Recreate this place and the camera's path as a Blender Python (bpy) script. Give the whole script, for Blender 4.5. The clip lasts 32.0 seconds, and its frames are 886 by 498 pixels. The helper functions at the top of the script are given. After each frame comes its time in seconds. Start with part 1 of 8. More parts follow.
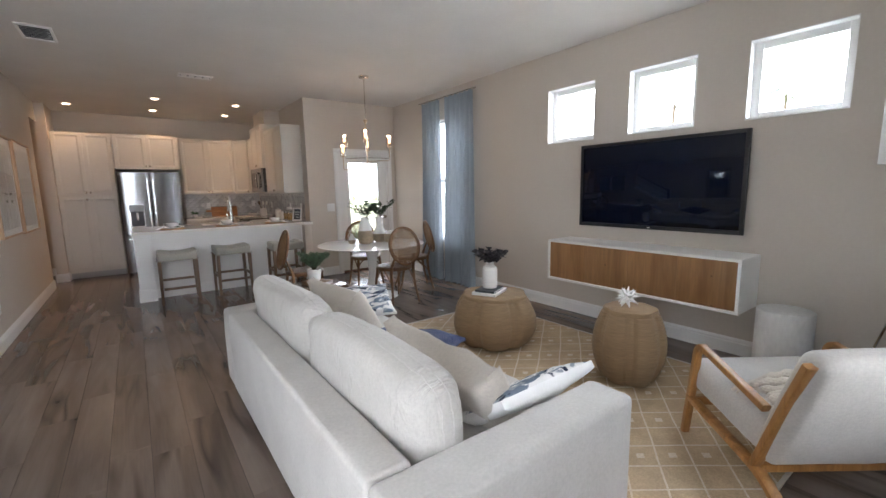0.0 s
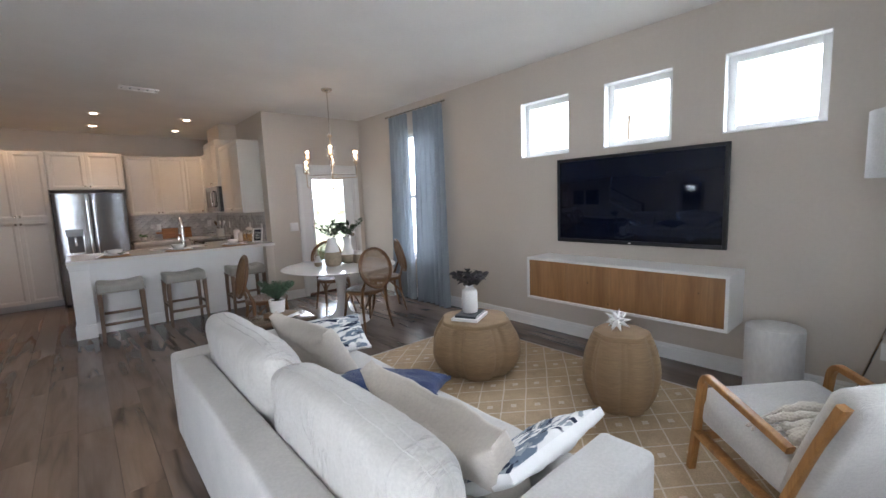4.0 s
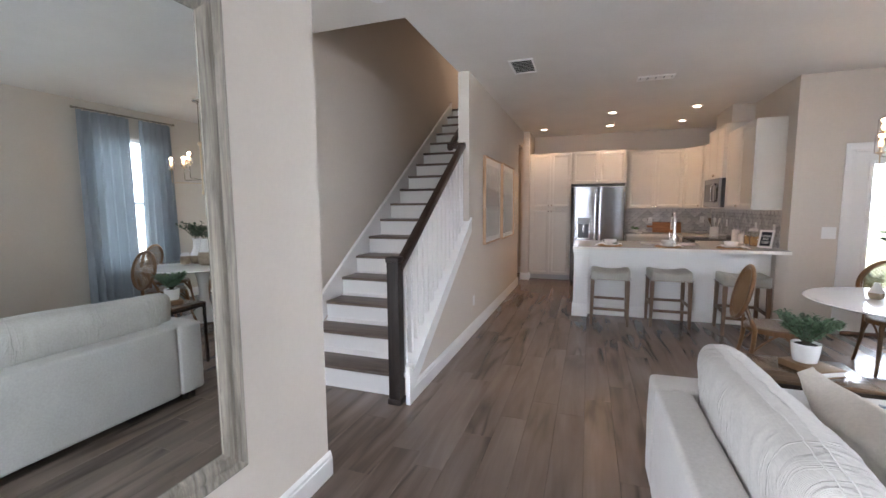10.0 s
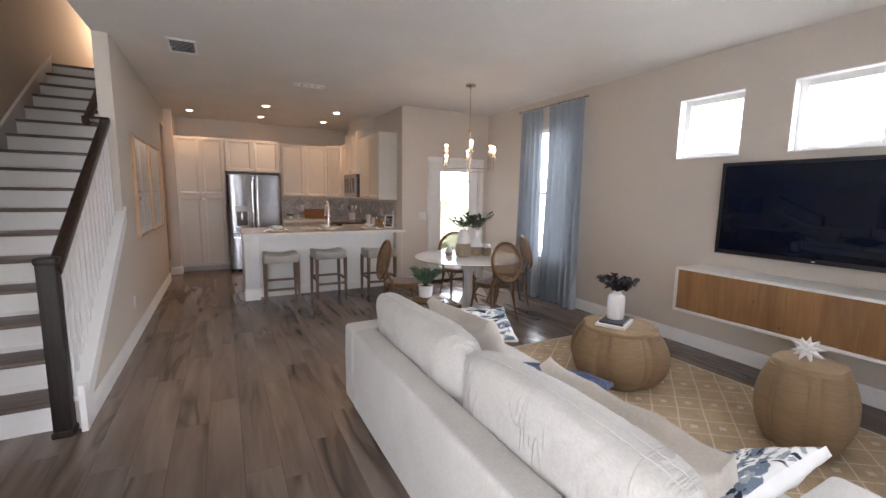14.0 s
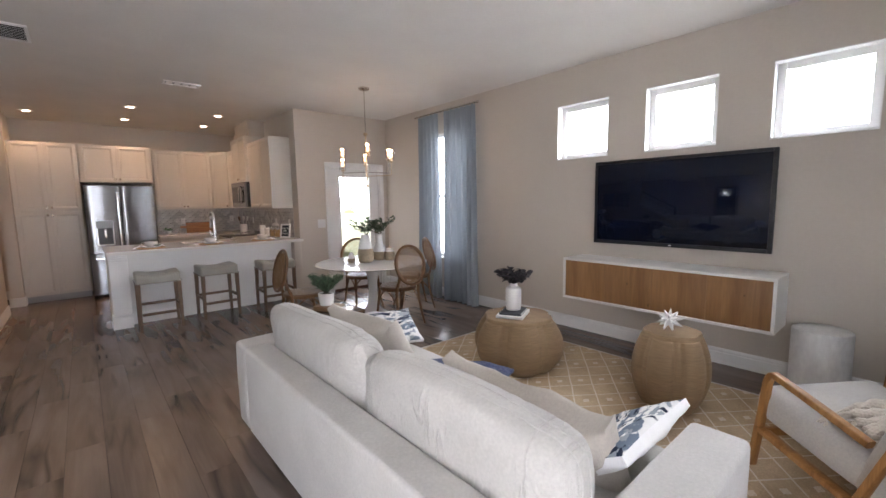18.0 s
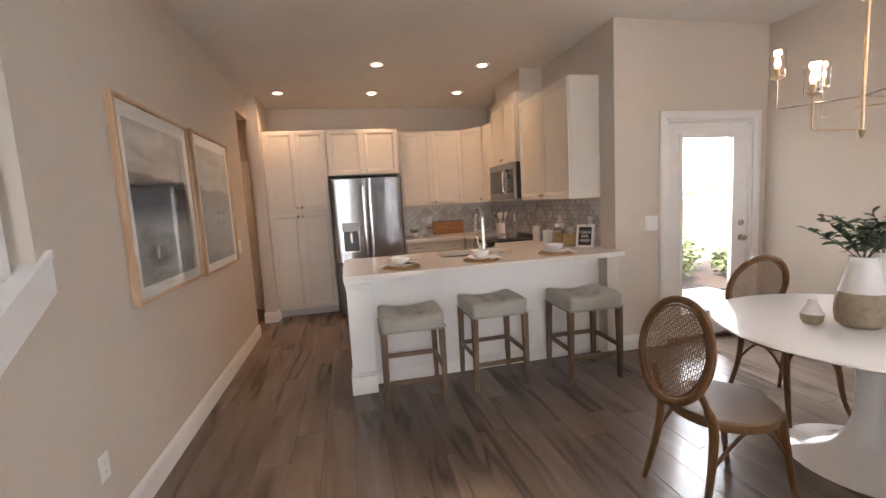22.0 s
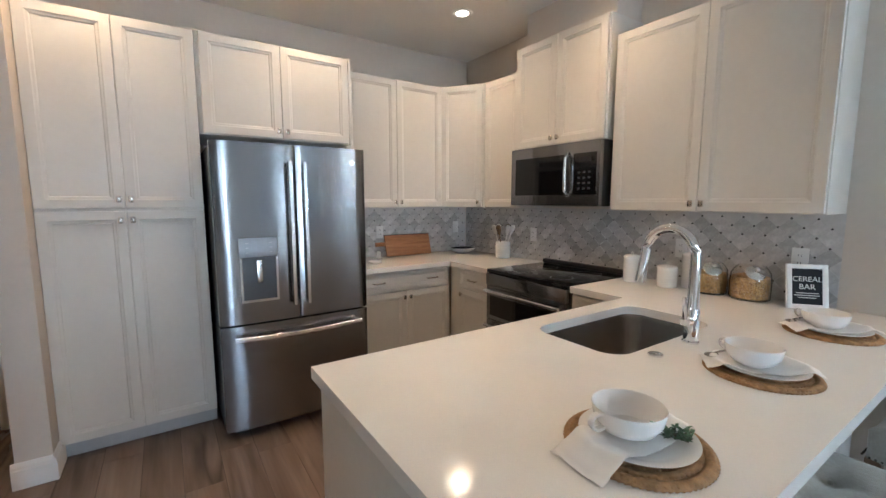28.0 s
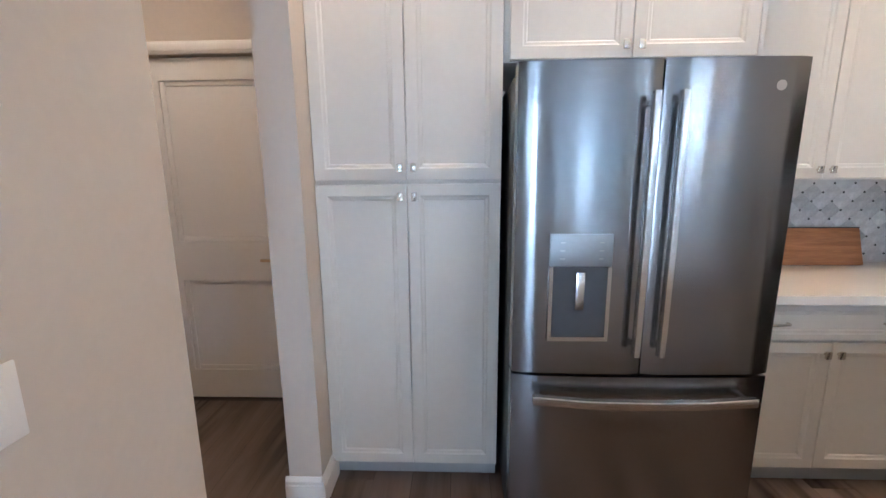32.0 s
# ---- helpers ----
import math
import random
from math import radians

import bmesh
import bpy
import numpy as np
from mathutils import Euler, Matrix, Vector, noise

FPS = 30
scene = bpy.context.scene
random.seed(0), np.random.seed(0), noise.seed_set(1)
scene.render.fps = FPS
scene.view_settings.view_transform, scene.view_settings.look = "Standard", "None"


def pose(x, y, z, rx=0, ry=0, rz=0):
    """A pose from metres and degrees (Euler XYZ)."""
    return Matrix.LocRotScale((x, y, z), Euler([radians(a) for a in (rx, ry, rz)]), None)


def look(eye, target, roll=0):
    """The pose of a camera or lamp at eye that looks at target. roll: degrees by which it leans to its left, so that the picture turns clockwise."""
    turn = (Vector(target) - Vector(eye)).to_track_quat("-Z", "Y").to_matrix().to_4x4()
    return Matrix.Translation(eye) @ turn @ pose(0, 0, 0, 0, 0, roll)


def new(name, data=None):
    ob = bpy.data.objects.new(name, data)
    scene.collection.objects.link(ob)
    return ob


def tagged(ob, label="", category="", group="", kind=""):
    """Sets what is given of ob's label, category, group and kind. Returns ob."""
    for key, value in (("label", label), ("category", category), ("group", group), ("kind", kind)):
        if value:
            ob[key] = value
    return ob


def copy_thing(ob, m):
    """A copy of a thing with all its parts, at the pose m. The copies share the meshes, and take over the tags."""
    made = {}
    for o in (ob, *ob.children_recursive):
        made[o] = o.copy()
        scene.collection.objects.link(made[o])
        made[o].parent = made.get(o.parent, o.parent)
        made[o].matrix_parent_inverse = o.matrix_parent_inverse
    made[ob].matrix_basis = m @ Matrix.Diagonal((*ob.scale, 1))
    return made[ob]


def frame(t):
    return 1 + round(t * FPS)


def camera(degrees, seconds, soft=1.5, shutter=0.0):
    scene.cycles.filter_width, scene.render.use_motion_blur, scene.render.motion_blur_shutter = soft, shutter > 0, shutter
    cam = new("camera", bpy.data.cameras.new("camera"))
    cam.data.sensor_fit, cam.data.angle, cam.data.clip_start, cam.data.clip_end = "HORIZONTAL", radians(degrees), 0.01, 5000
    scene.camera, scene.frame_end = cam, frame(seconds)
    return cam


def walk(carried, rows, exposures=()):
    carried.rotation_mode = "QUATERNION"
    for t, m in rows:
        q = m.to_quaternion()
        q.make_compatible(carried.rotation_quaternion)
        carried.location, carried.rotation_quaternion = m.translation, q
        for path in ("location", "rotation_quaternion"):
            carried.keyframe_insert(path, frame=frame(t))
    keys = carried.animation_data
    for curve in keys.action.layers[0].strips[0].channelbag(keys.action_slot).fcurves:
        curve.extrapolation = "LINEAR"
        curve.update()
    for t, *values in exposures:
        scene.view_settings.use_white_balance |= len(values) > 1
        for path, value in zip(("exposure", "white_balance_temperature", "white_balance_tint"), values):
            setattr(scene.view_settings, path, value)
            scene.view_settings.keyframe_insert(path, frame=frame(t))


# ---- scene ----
cam = camera(93.8, 32.0)
PATH = [
    (0, (0.168, 0.092, 1.384), (1.344, 1.685, 1.098), -1.1),
    (0.5, (0.148, 0.156, 1.375), (1.531, 1.573, 1.095), -0.4),
    (1, (0.14, 0.186, 1.401), (1.708, 1.392, 1.105), -0.6),
    (1.5, (0.145, 0.187, 1.385), (1.812, 1.253, 1.093), -0.8),
    (2, (0.141, 0.202, 1.398), (1.835, 1.221, 1.097), -1.2),
    (2.5, (0.161, 0.201, 1.426), (1.833, 1.254, 1.116), -1.3),
    (4.5, (0.295, 0.394, 1.453), (1.366, 2.068, 1.231), -1.8),
    (5, (0.308, 0.453, 1.461), (1.12, 2.266, 1.231), -1.0),
    (5.5, (0.271, 0.607, 1.48), (0.894, 2.495, 1.262), -0.8),
    (6, (0.224, 0.799, 1.485), (0.691, 2.731, 1.26), -0.5),
    (6.5, (0.317, 0.936, 1.464), (0.5, 2.914, 1.235), -0.0),
    (7, (0.408, 1.047, 1.458), (0.162, 3.022, 1.265), 0.2),
    (7.5, (0.363, 1.102, 1.439), (-0.262, 2.989, 1.213), 1.0),
    (8, (0.366, 1.115, 1.445), (-0.338, 2.975, 1.237), -0.4),
    (8.5, (0.394, 1.131, 1.447), (-0.203, 3.034, 1.289), -1.5),
    (9, (0.359, 1.126, 1.442), (-0.215, 3.032, 1.242), -1.6),
    (9.5, (0.322, 1.091, 1.442), (-0.279, 2.985, 1.215), -0.8),
    (10, (0.284, 1.025, 1.441), (-0.375, 2.903, 1.235), -0.4),
    (10.5, (0.29, 0.876, 1.448), (-0.418, 2.731, 1.212), -1.8),
    (11, (0.258, 0.831, 1.453), (-0.372, 2.716, 1.23), -2.7),
    (11.5, (0.204, 0.91, 1.46), (-0.292, 2.844, 1.348), -3.7),
    (12, (0.124, 0.934, 1.478), (-0.173, 2.908, 1.347), -3.0),
    (12.5, (-0.043, 0.873, 1.479), (0.041, 2.864, 1.305), -2.5),
    (13, (-0.101, 0.789, 1.489), (0.316, 2.737, 1.313), -0.9),
    (13.5, (-0.1, 0.686, 1.493), (0.566, 2.562, 1.296), 0.5),
    (14, (-0.109, 0.548, 1.479), (0.822, 2.299, 1.216), 0.9),
    (14.5, (-0.046, 0.449, 1.425), (1.157, 2.02, 1.131), 0.6),
    (15, (-0.03, 0.42, 1.416), (1.383, 1.798, 1.092), -0.0),
    (15.5, (0.018, 0.37, 1.334), (1.56, 1.604, 1.024), -0.1),
    (17.5, (-0.018, 0.391, 1.385), (1.499, 1.673, 1.152), -0.7),
    (18, (-0.056, 0.535, 1.431), (1.244, 2.038, 1.203), -1.0),
    (18.5, (-0.039, 0.754, 1.457), (0.958, 2.472, 1.221), -1.7),
    (19, (-0.037, 0.98, 1.457), (0.7, 2.823, 1.211), -2.8),
    (19.5, (0.079, 1.284, 1.444), (0.535, 3.219, 1.229), -2.3),
    (20, (0.086, 1.719, 1.416), (0.481, 3.665, 1.18), -1.8),
    (20.5, (0.128, 2.159, 1.423), (0.588, 4.087, 1.161), -2.2),
    (21, (0.169, 2.643, 1.45), (0.525, 4.597, 1.216), -1.2),
    (21.5, (0.153, 3.116, 1.431), (0.516, 5.068, 1.194), -2.2),
    (22, (0.176, 3.544, 1.414), (0.61, 5.483, 1.187), -3.3),
    (22.5, (0.22, 3.983, 1.427), (0.534, 5.942, 1.166), -1.2),
    (23, (0.19, 4.422, 1.415), (0.597, 6.366, 1.179), -1.3),
    (23.5, (0.194, 4.826, 1.397), (0.647, 6.762, 1.181), -2.5),
    (24, (0.284, 5.235, 1.395), (0.571, 7.196, 1.126), -2.0),
    (24.5, (0.194, 5.591, 1.396), (0.706, 7.508, 1.146), -2.9),
    (25, (0.196, 5.873, 1.374), (0.998, 7.681, 1.081), -2.8),
    (25.5, (0.172, 6.167, 1.392), (1.057, 7.941, 1.128), -2.1),
    (27.5, (-0.227, 6.369, 1.451), (0.903, 8.004, 1.236), -0.4),
    (28, (-0.247, 6.334, 1.435), (0.859, 7.984, 1.201), -0.0),
    (28.5, (-0.209, 6.201, 1.405), (0.957, 7.807, 1.152), 0.5),
    (29, (-0.177, 6.004, 1.385), (1.074, 7.539, 1.102), 0.6),
    (29.5, (-0.195, 5.916, 1.382), (1.031, 7.465, 1.071), 0.1),
    (30, (-0.237, 6.084, 1.362), (0.753, 7.794, 1.051), -0.2),
    (30.5, (-0.282, 6.402, 1.385), (0.386, 8.269, 1.123), -0.5),
    (31, (-0.2, 6.776, 1.392), (0.167, 8.735, 1.234), -0.5),
    (31.5, (-0.168, 7.165, 1.4), (-0.16, 9.152, 1.172), -1.1),
    (32, (-0.215, 7.56, 1.43), (-0.289, 9.523, 1.055), -0.5),
]
EXPOSURES = [(0.0, 1.16, 6750, 19), (2.5, 1.09, 6500, 18), (6.0, 1.44, 6410, 20), (11.0, 1.59, 6600, 21), (13.0, 1.42, 6970, 23), (18.0, 1.23, 6900, 24), (20.0, 1.54, 6860, 23), (22.0, 1.66, 7450, 24), (24.0, 1.9, 6100, 11), (25.5, 1.82, 5700, 7), (27.5, 2.03, 5680, 8), (29.0, 1.89, 5160, 6), (30.0, 2.04, 5700, 10), (31.0, 2.19, 5360, 8), (32.0, 2.31, 5050, 8)]
walk(cam, [(t, look(eye, target, roll)) for t, eye, target, roll in PATH], EXPOSURES)

# ---- world, sun and large lights ----
world = bpy.data.worlds.new("sky")
scene.world = world
world.use_nodes = True
wn = world.node_tree.nodes
sky = wn.new("ShaderNodeTexSky")
sky.sky_type = "NISHITA"
sky.sun_disc = False
SUN_EL, SUN_AZ = radians(68), radians(272)
sky.sun_elevation, sky.sun_rotation = SUN_EL, SUN_AZ
sky.dust_density = 5.0
wn["Background"].inputs["Strength"].default_value = 0.15
world.node_tree.links.new(sky.outputs[0], wn["Background"].inputs["Color"])

sun = new("sun", bpy.data.lights.new("sun", "SUN"))
sun.data.energy, sun.data.angle, sun.data.color = 5.0, radians(0.5), (1.0, 0.95, 0.88)
_d = Vector((math.sin(SUN_AZ) * math.cos(SUN_EL), math.cos(SUN_AZ) * math.cos(SUN_EL), math.sin(SUN_EL)))
sun.matrix_world = look(_d * 30, (0, 0, 0))


def area_light(name, eye, target, w, h, watts, color):
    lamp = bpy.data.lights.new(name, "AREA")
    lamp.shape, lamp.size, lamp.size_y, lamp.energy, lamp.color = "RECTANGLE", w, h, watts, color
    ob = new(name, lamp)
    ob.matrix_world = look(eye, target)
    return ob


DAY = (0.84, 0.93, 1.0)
area_light("window_light_south_curtain", (2.66, -0.27, 1.4), (2.66, 1, 1.4), 1.2, 1.75, 60, DAY)
# fill from the added front window, which stays out of view
area_light("window_light_south_front", (-0.62, -0.27, 1.4), (0.6, 1, 1.3), 0.7, 1.75, 34, (0.76, 0.89, 1.0))
area_light("window_light_dining", (4.16, 5.05, 1.5), (0, 5.05, 1.5), 0.86, 1.7, 14, DAY)
# added fill lamp at an unseen foyer opening, brightens the stairs
area_light("window_light_foyer", (-1.6, 0.45, 1.5), (-1.6, 4.0, 1.3), 0.7, 1.9, 15, (0.76, 0.89, 1.0))
# sky over the clerestory windows and over the glazed door
for _y in (1.055, 2.005, 2.955):
    area_light("window_light_clerestory", (4.42, _y, 2.42), (0.0, _y + 1.7, 1.2), 0.6, 0.5, 18, (0.76, 0.89, 1.0))
area_light("window_light_door", (3.45, 7.5, 2.05), (0.6, 4.9, 0.6), 0.9, 1.1, 28, (0.76, 0.89, 1.0))
# ---- materials ----
def mat(name, color, rough=0.5, metal=0.0, var=0.08, scale=3.0, bump=0.0, bscale=60.0, stretch=(1, 1, 1), spec=0.5, coat=0.0, rand=0.0, var2=0.0, scale2=40.0, sheen=0.0, dist=0.002):
    """A surface with colour variation at two scales and fine relief."""
    m = bpy.data.materials.new(name)
    m.use_nodes = True
    nt = m.node_tree
    n, l = nt.nodes, nt.links
    b = n["Principled BSDF"]
    b.inputs["Roughness"].default_value, b.inputs["Metallic"].default_value = rough, metal
    b.inputs["Specular IOR Level"].default_value = spec
    b.inputs["Coat Weight"].default_value = coat
    b.inputs["Sheen Weight"].default_value = sheen
    tc = n.new("ShaderNodeTexCoord")
    mp = n.new("ShaderNodeMapping")
    mp.inputs["Scale"].default_value = stretch
    l.new(tc.outputs["Object"], mp.inputs["Vector"])
    big = n.new("ShaderNodeTexNoise")
    big.inputs["Scale"].default_value, big.inputs["Detail"].default_value = scale, 4.0
    l.new(mp.outputs[0], big.inputs["Vector"])
    fine = n.new("ShaderNodeTexNoise")
    fine.inputs["Scale"].default_value, fine.inputs["Detail"].default_value = scale2, 3.0
    l.new(mp.outputs[0], fine.inputs["Vector"])
    last = None
    for tex, amount in ((big, var), (fine, var2 or var * 0.5)):
        mr = n.new("ShaderNodeMapRange")
        mr.inputs["From Min"].default_value, mr.inputs["From Max"].default_value = 0.3, 0.7
        mr.inputs["To Min"].default_value, mr.inputs["To Max"].default_value = 1 - amount, 1 + amount
        l.new(tex.outputs["Fac"], mr.inputs["Value"])
        if last is None:
            last = mr.outputs[0]
        else:
            mul = n.new("ShaderNodeMath")
            mul.operation = "MULTIPLY"
            l.new(last, mul.inputs[0])
            l.new(mr.outputs[0], mul.inputs[1])
            last = mul.outputs[0]
    if rand:
        oi = n.new("ShaderNodeObjectInfo")
        mr = n.new("ShaderNodeMapRange")
        mr.inputs["To Min"].default_value, mr.inputs["To Max"].default_value = 1 - rand, 1 + rand
        l.new(oi.outputs["Random"], mr.inputs["Value"])
        mul = n.new("ShaderNodeMath")
        mul.operation = "MULTIPLY"
        l.new(last, mul.inputs[0])
        l.new(mr.outputs[0], mul.inputs[1])
        last = mul.outputs[0]
    vm = n.new("ShaderNodeVectorMath")
    vm.operation = "SCALE"
    vm.inputs[0].default_value = color
    l.new(last, vm.inputs["Scale"])
    l.new(vm.outputs[0], b.inputs["Base Color"])
    if bump:
        bt = n.new("ShaderNodeTexNoise")
        bt.inputs["Scale"].default_value, bt.inputs["Detail"].default_value = bscale, 4.0
        l.new(mp.outputs[0], bt.inputs["Vector"])
        bp = n.new("ShaderNodeBump")
        bp.inputs["Strength"].default_value, bp.inputs["Distance"].default_value = bump, dist
        l.new(bt.outputs["Fac"], bp.inputs["Height"])
        l.new(bp.outputs[0], b.inputs["Normal"])
    return m


def node(m, kind, **inputs):
    nd = m.node_tree.nodes.new(kind)
    for key, value in inputs.items():
        nd.inputs[key.replace("_", " ")].default_value = value
    return nd


def glow(name, color, strength):
    m = bpy.data.materials.new(name)
    m.use_nodes = True
    b = m.node_tree.nodes["Principled BSDF"]
    b.inputs["Base Color"].default_value = (*color, 1)
    b.inputs["Emission Color"].default_value = (*color, 1)
    b.inputs["Emission Strength"].default_value = strength
    return m


def glass(name, color=(1, 1, 1), rough=0.0, ior=1.45):
    m = bpy.data.materials.new(name)
    m.use_nodes = True
    b = m.node_tree.nodes["Principled BSDF"]
    b.inputs["Base Color"].default_value = (*color, 1)
    b.inputs["Transmission Weight"].default_value = 1.0
    b.inputs["Roughness"].default_value, b.inputs["IOR"].default_value = rough, ior
    return m


def wood(name, dark, light, rough=0.45, axis=1, grain=1.0, rand=0.0, knots=False, coat=0.0):
    """Wood with grain along one axis, long streaks, pores and, if asked, dark knots."""
    m = bpy.data.materials.new(name)
    m.use_nodes = True
    nt = m.node_tree
    n, l = nt.nodes, nt.links
    b = n["Principled BSDF"]
    b.inputs["Coat Weight"].default_value = coat
    tc = n.new("ShaderNodeTexCoord")
    oi = n.new("ShaderNodeObjectInfo")
    shift = n.new("ShaderNodeVectorMath")
    shift.operation = "MULTIPLY_ADD"
    shift.inputs[1].default_value = (37.0, 53.0, 29.0)
    l.new(oi.outputs["Random"], shift.inputs[0])
    l.new(tc.outputs["Object"], shift.inputs[2])
    mp = n.new("ShaderNodeMapping")
    s = [9.0 * grain] * 3
    s[axis] = 0.7 * grain
    mp.inputs["Scale"].default_value = s
    l.new(shift.outputs[0], mp.inputs["Vector"])
    streak = node(m, "ShaderNodeTexNoise", Scale=1.6, Detail=6.0, Roughness=0.62, Distortion=1.4)
    l.new(mp.outputs[0], streak.inputs["Vector"])
    fine = node(m, "ShaderNodeTexNoise", Scale=14.0, Detail=4.0, Roughness=0.6)
    l.new(mp.outputs[0], fine.inputs["Vector"])
    ramp = n.new("ShaderNodeValToRGB")
    ramp.color_ramp.elements[0].position, ramp.color_ramp.elements[1].position = 0.32, 0.68
    ramp.color_ramp.elements[0].color, ramp.color_ramp.elements[1].color = (*dark, 1), (*light, 1)
    l.new(streak.outputs["Fac"], ramp.inputs["Fac"])
    value = n.new("ShaderNodeMapRange")
    value.inputs["From Min"].default_value, value.inputs["From Max"].default_value = 0.3, 0.7
    value.inputs["To Min"].default_value, value.inputs["To Max"].default_value = 0.86, 1.12
    l.new(fine.outputs["Fac"], value.inputs["Value"])
    last = value.outputs[0]
    if rand:
        mr = n.new("ShaderNodeMapRange")
        mr.inputs["To Min"].default_value, mr.inputs["To Max"].default_value = 1 - rand, 1 + rand
        l.new(oi.outputs["Random"], mr.inputs["Value"])
        mul = n.new("ShaderNodeMath")
        mul.operation = "MULTIPLY"
        l.new(last, mul.inputs[0])
        l.new(mr.outputs[0], mul.inputs[1])
        last = mul.outputs[0]
    if knots:
        km = n.new("ShaderNodeMapping")
        ks = [10.0] * 3
        ks[axis] = 7.5
        km.inputs["Scale"].default_value = ks
        l.new(shift.outputs[0], km.inputs["Vector"])
        vo = node(m, "ShaderNodeTexVoronoi", Scale=1.0)
        l.new(km.outputs[0], vo.inputs["Vector"])
        pick = n.new("ShaderNodeSeparateColor")
        l.new(vo.outputs["Color"], pick.inputs[0])
        size = n.new("ShaderNodeMapRange")
        size.inputs["From Min"].default_value, size.inputs["From Max"].default_value = 0.62, 1.0
        size.inputs["To Min"].default_value, size.inputs["To Max"].default_value = 0.0, 0.17
        l.new(pick.outputs[0], size.inputs["Value"])
        far = n.new("ShaderNodeMath")
        far.operation = "SUBTRACT"
        l.new(vo.outputs["Distance"], far.inputs[0])
        l.new(size.outputs[0], far.inputs[1])
        kr = n.new("ShaderNodeMapRange")
        kr.inputs["From Min"].default_value, kr.inputs["From Max"].default_value = 0.0, 0.09
        kr.inputs["To Min"].default_value, kr.inputs["To Max"].default_value = 0.28, 1.0
        l.new(far.outputs[0], kr.inputs["Value"])
        mul = n.new("ShaderNodeMath")
        mul.operation = "MULTIPLY"
        l.new(last, mul.inputs[0])
        l.new(kr.outputs[0], mul.inputs[1])
        last = mul.outputs[0]
    vm = n.new("ShaderNodeVectorMath")
    vm.operation = "SCALE"
    l.new(ramp.outputs["Color"], vm.inputs[0])
    l.new(last, vm.inputs["Scale"])
    l.new(vm.outputs[0], b.inputs["Base Color"])
    rr = n.new("ShaderNodeMapRange")
    rr.inputs["To Min"].default_value, rr.inputs["To Max"].default_value = rough - 0.08, rough + 0.1
    l.new(fine.outputs["Fac"], rr.inputs["Value"])
    l.new(rr.outputs[0], b.inputs["Roughness"])
    bp = n.new("ShaderNodeBump")
    bp.inputs["Strength"].default_value, bp.inputs["Distance"].default_value = 0.25, 0.0015
    l.new(fine.outputs["Fac"], bp.inputs["Height"])
    l.new(bp.outputs[0], b.inputs["Normal"])
    return m


def plank_material():
    """Grey-brown plank: broad tone drifts, fine pores, and now and then thin dark figure lines along the board."""
    m = bpy.data.materials.new("grey_brown_plank")
    m.use_nodes = True
    n, l = m.node_tree.nodes, m.node_tree.links
    b = n["Principled BSDF"]
    tc = n.new("ShaderNodeTexCoord")
    oi = n.new("ShaderNodeObjectInfo")
    shift = n.new("ShaderNodeVectorMath")
    shift.operation = "MULTIPLY_ADD"
    shift.inputs[1].default_value = (37.0, 53.0, 29.0)
    l.new(oi.outputs["Random"], shift.inputs[0])
    l.new(tc.outputs["Object"], shift.inputs[2])

    def layer(sx, sy, detail, distortion=0.0, rough=0.55):
        mp = n.new("ShaderNodeMapping")
        mp.inputs["Scale"].default_value = (sx, sy, 1)
        l.new(shift.outputs[0], mp.inputs["Vector"])
        tex = node(m, "ShaderNodeTexNoise", Scale=1.0, Detail=detail, Roughness=rough, Distortion=distortion)
        l.new(mp.outputs[0], tex.inputs["Vector"])
        return tex.outputs["Fac"]

    def span(v, f0, f1, t0, t1):
        mr = n.new("ShaderNodeMapRange")
        for key, val in (("From Min", f0), ("From Max", f1), ("To Min", t0), ("To Max", t1)):
            mr.inputs[key].default_value = val
        l.new(v, mr.inputs["Value"])
        return mr.outputs[0]

    def op(kind, p, q=None, v=0.0):
        x = n.new("ShaderNodeMath")
        x.operation = kind
        l.new(p, x.inputs[0])
        if q is not None:
            l.new(q, x.inputs[1])
        else:
            x.inputs[1].default_value = v
        return x.outputs[0]

    broad = layer(7.0, 0.75, 4.0, 0.6)
    pores = layer(95.0, 3.5, 3.0)
    swirl = layer(5.2, 0.55, 2.2, 0.45)
    where = layer(2.2, 0.8, 1.0)
    ramp = n.new("ShaderNodeValToRGB")
    e = ramp.color_ramp.elements
    e[0].position, e[0].color = 0.28, (0.112, 0.082, 0.065, 1)
    e[1].position, e[1].color = 0.74, (0.225, 0.170, 0.137, 1)
    l.new(broad, ramp.inputs["Fac"])
    line = span(op("ABSOLUTE", op("SUBTRACT", swirl, v=0.5)), 0.0, 0.075, 0.0, 1.0)
    gate = span(where, 0.46, 0.60, 0.0, 1.0)
    figure = span(op("MULTIPLY", op("SUBTRACT", line, v=1.0), gate), -1.0, 0.0, 0.42, 1.0)
    tone = op("MULTIPLY", span(pores, 0.3, 0.7, 0.95, 1.04), figure)
    tone = op("MULTIPLY", tone, span(oi.outputs["Random"], 0.0, 1.0, 0.92, 1.09))
    vm = n.new("ShaderNodeVectorMath")
    vm.operation = "SCALE"
    l.new(ramp.outputs["Color"], vm.inputs[0])
    l.new(tone, vm.inputs["Scale"])
    l.new(vm.outputs[0], b.inputs["Base Color"])
    l.new(span(broad, 0.25, 0.75, 0.27, 0.19), b.inputs["Roughness"])
    bp = n.new("ShaderNodeBump")
    bp.inputs["Strength"].default_value, bp.inputs["Distance"].default_value = 0.08, 0.0006
    l.new(pores, bp.inputs["Height"])
    l.new(bp.outputs[0], b.inputs["Normal"])
    return m


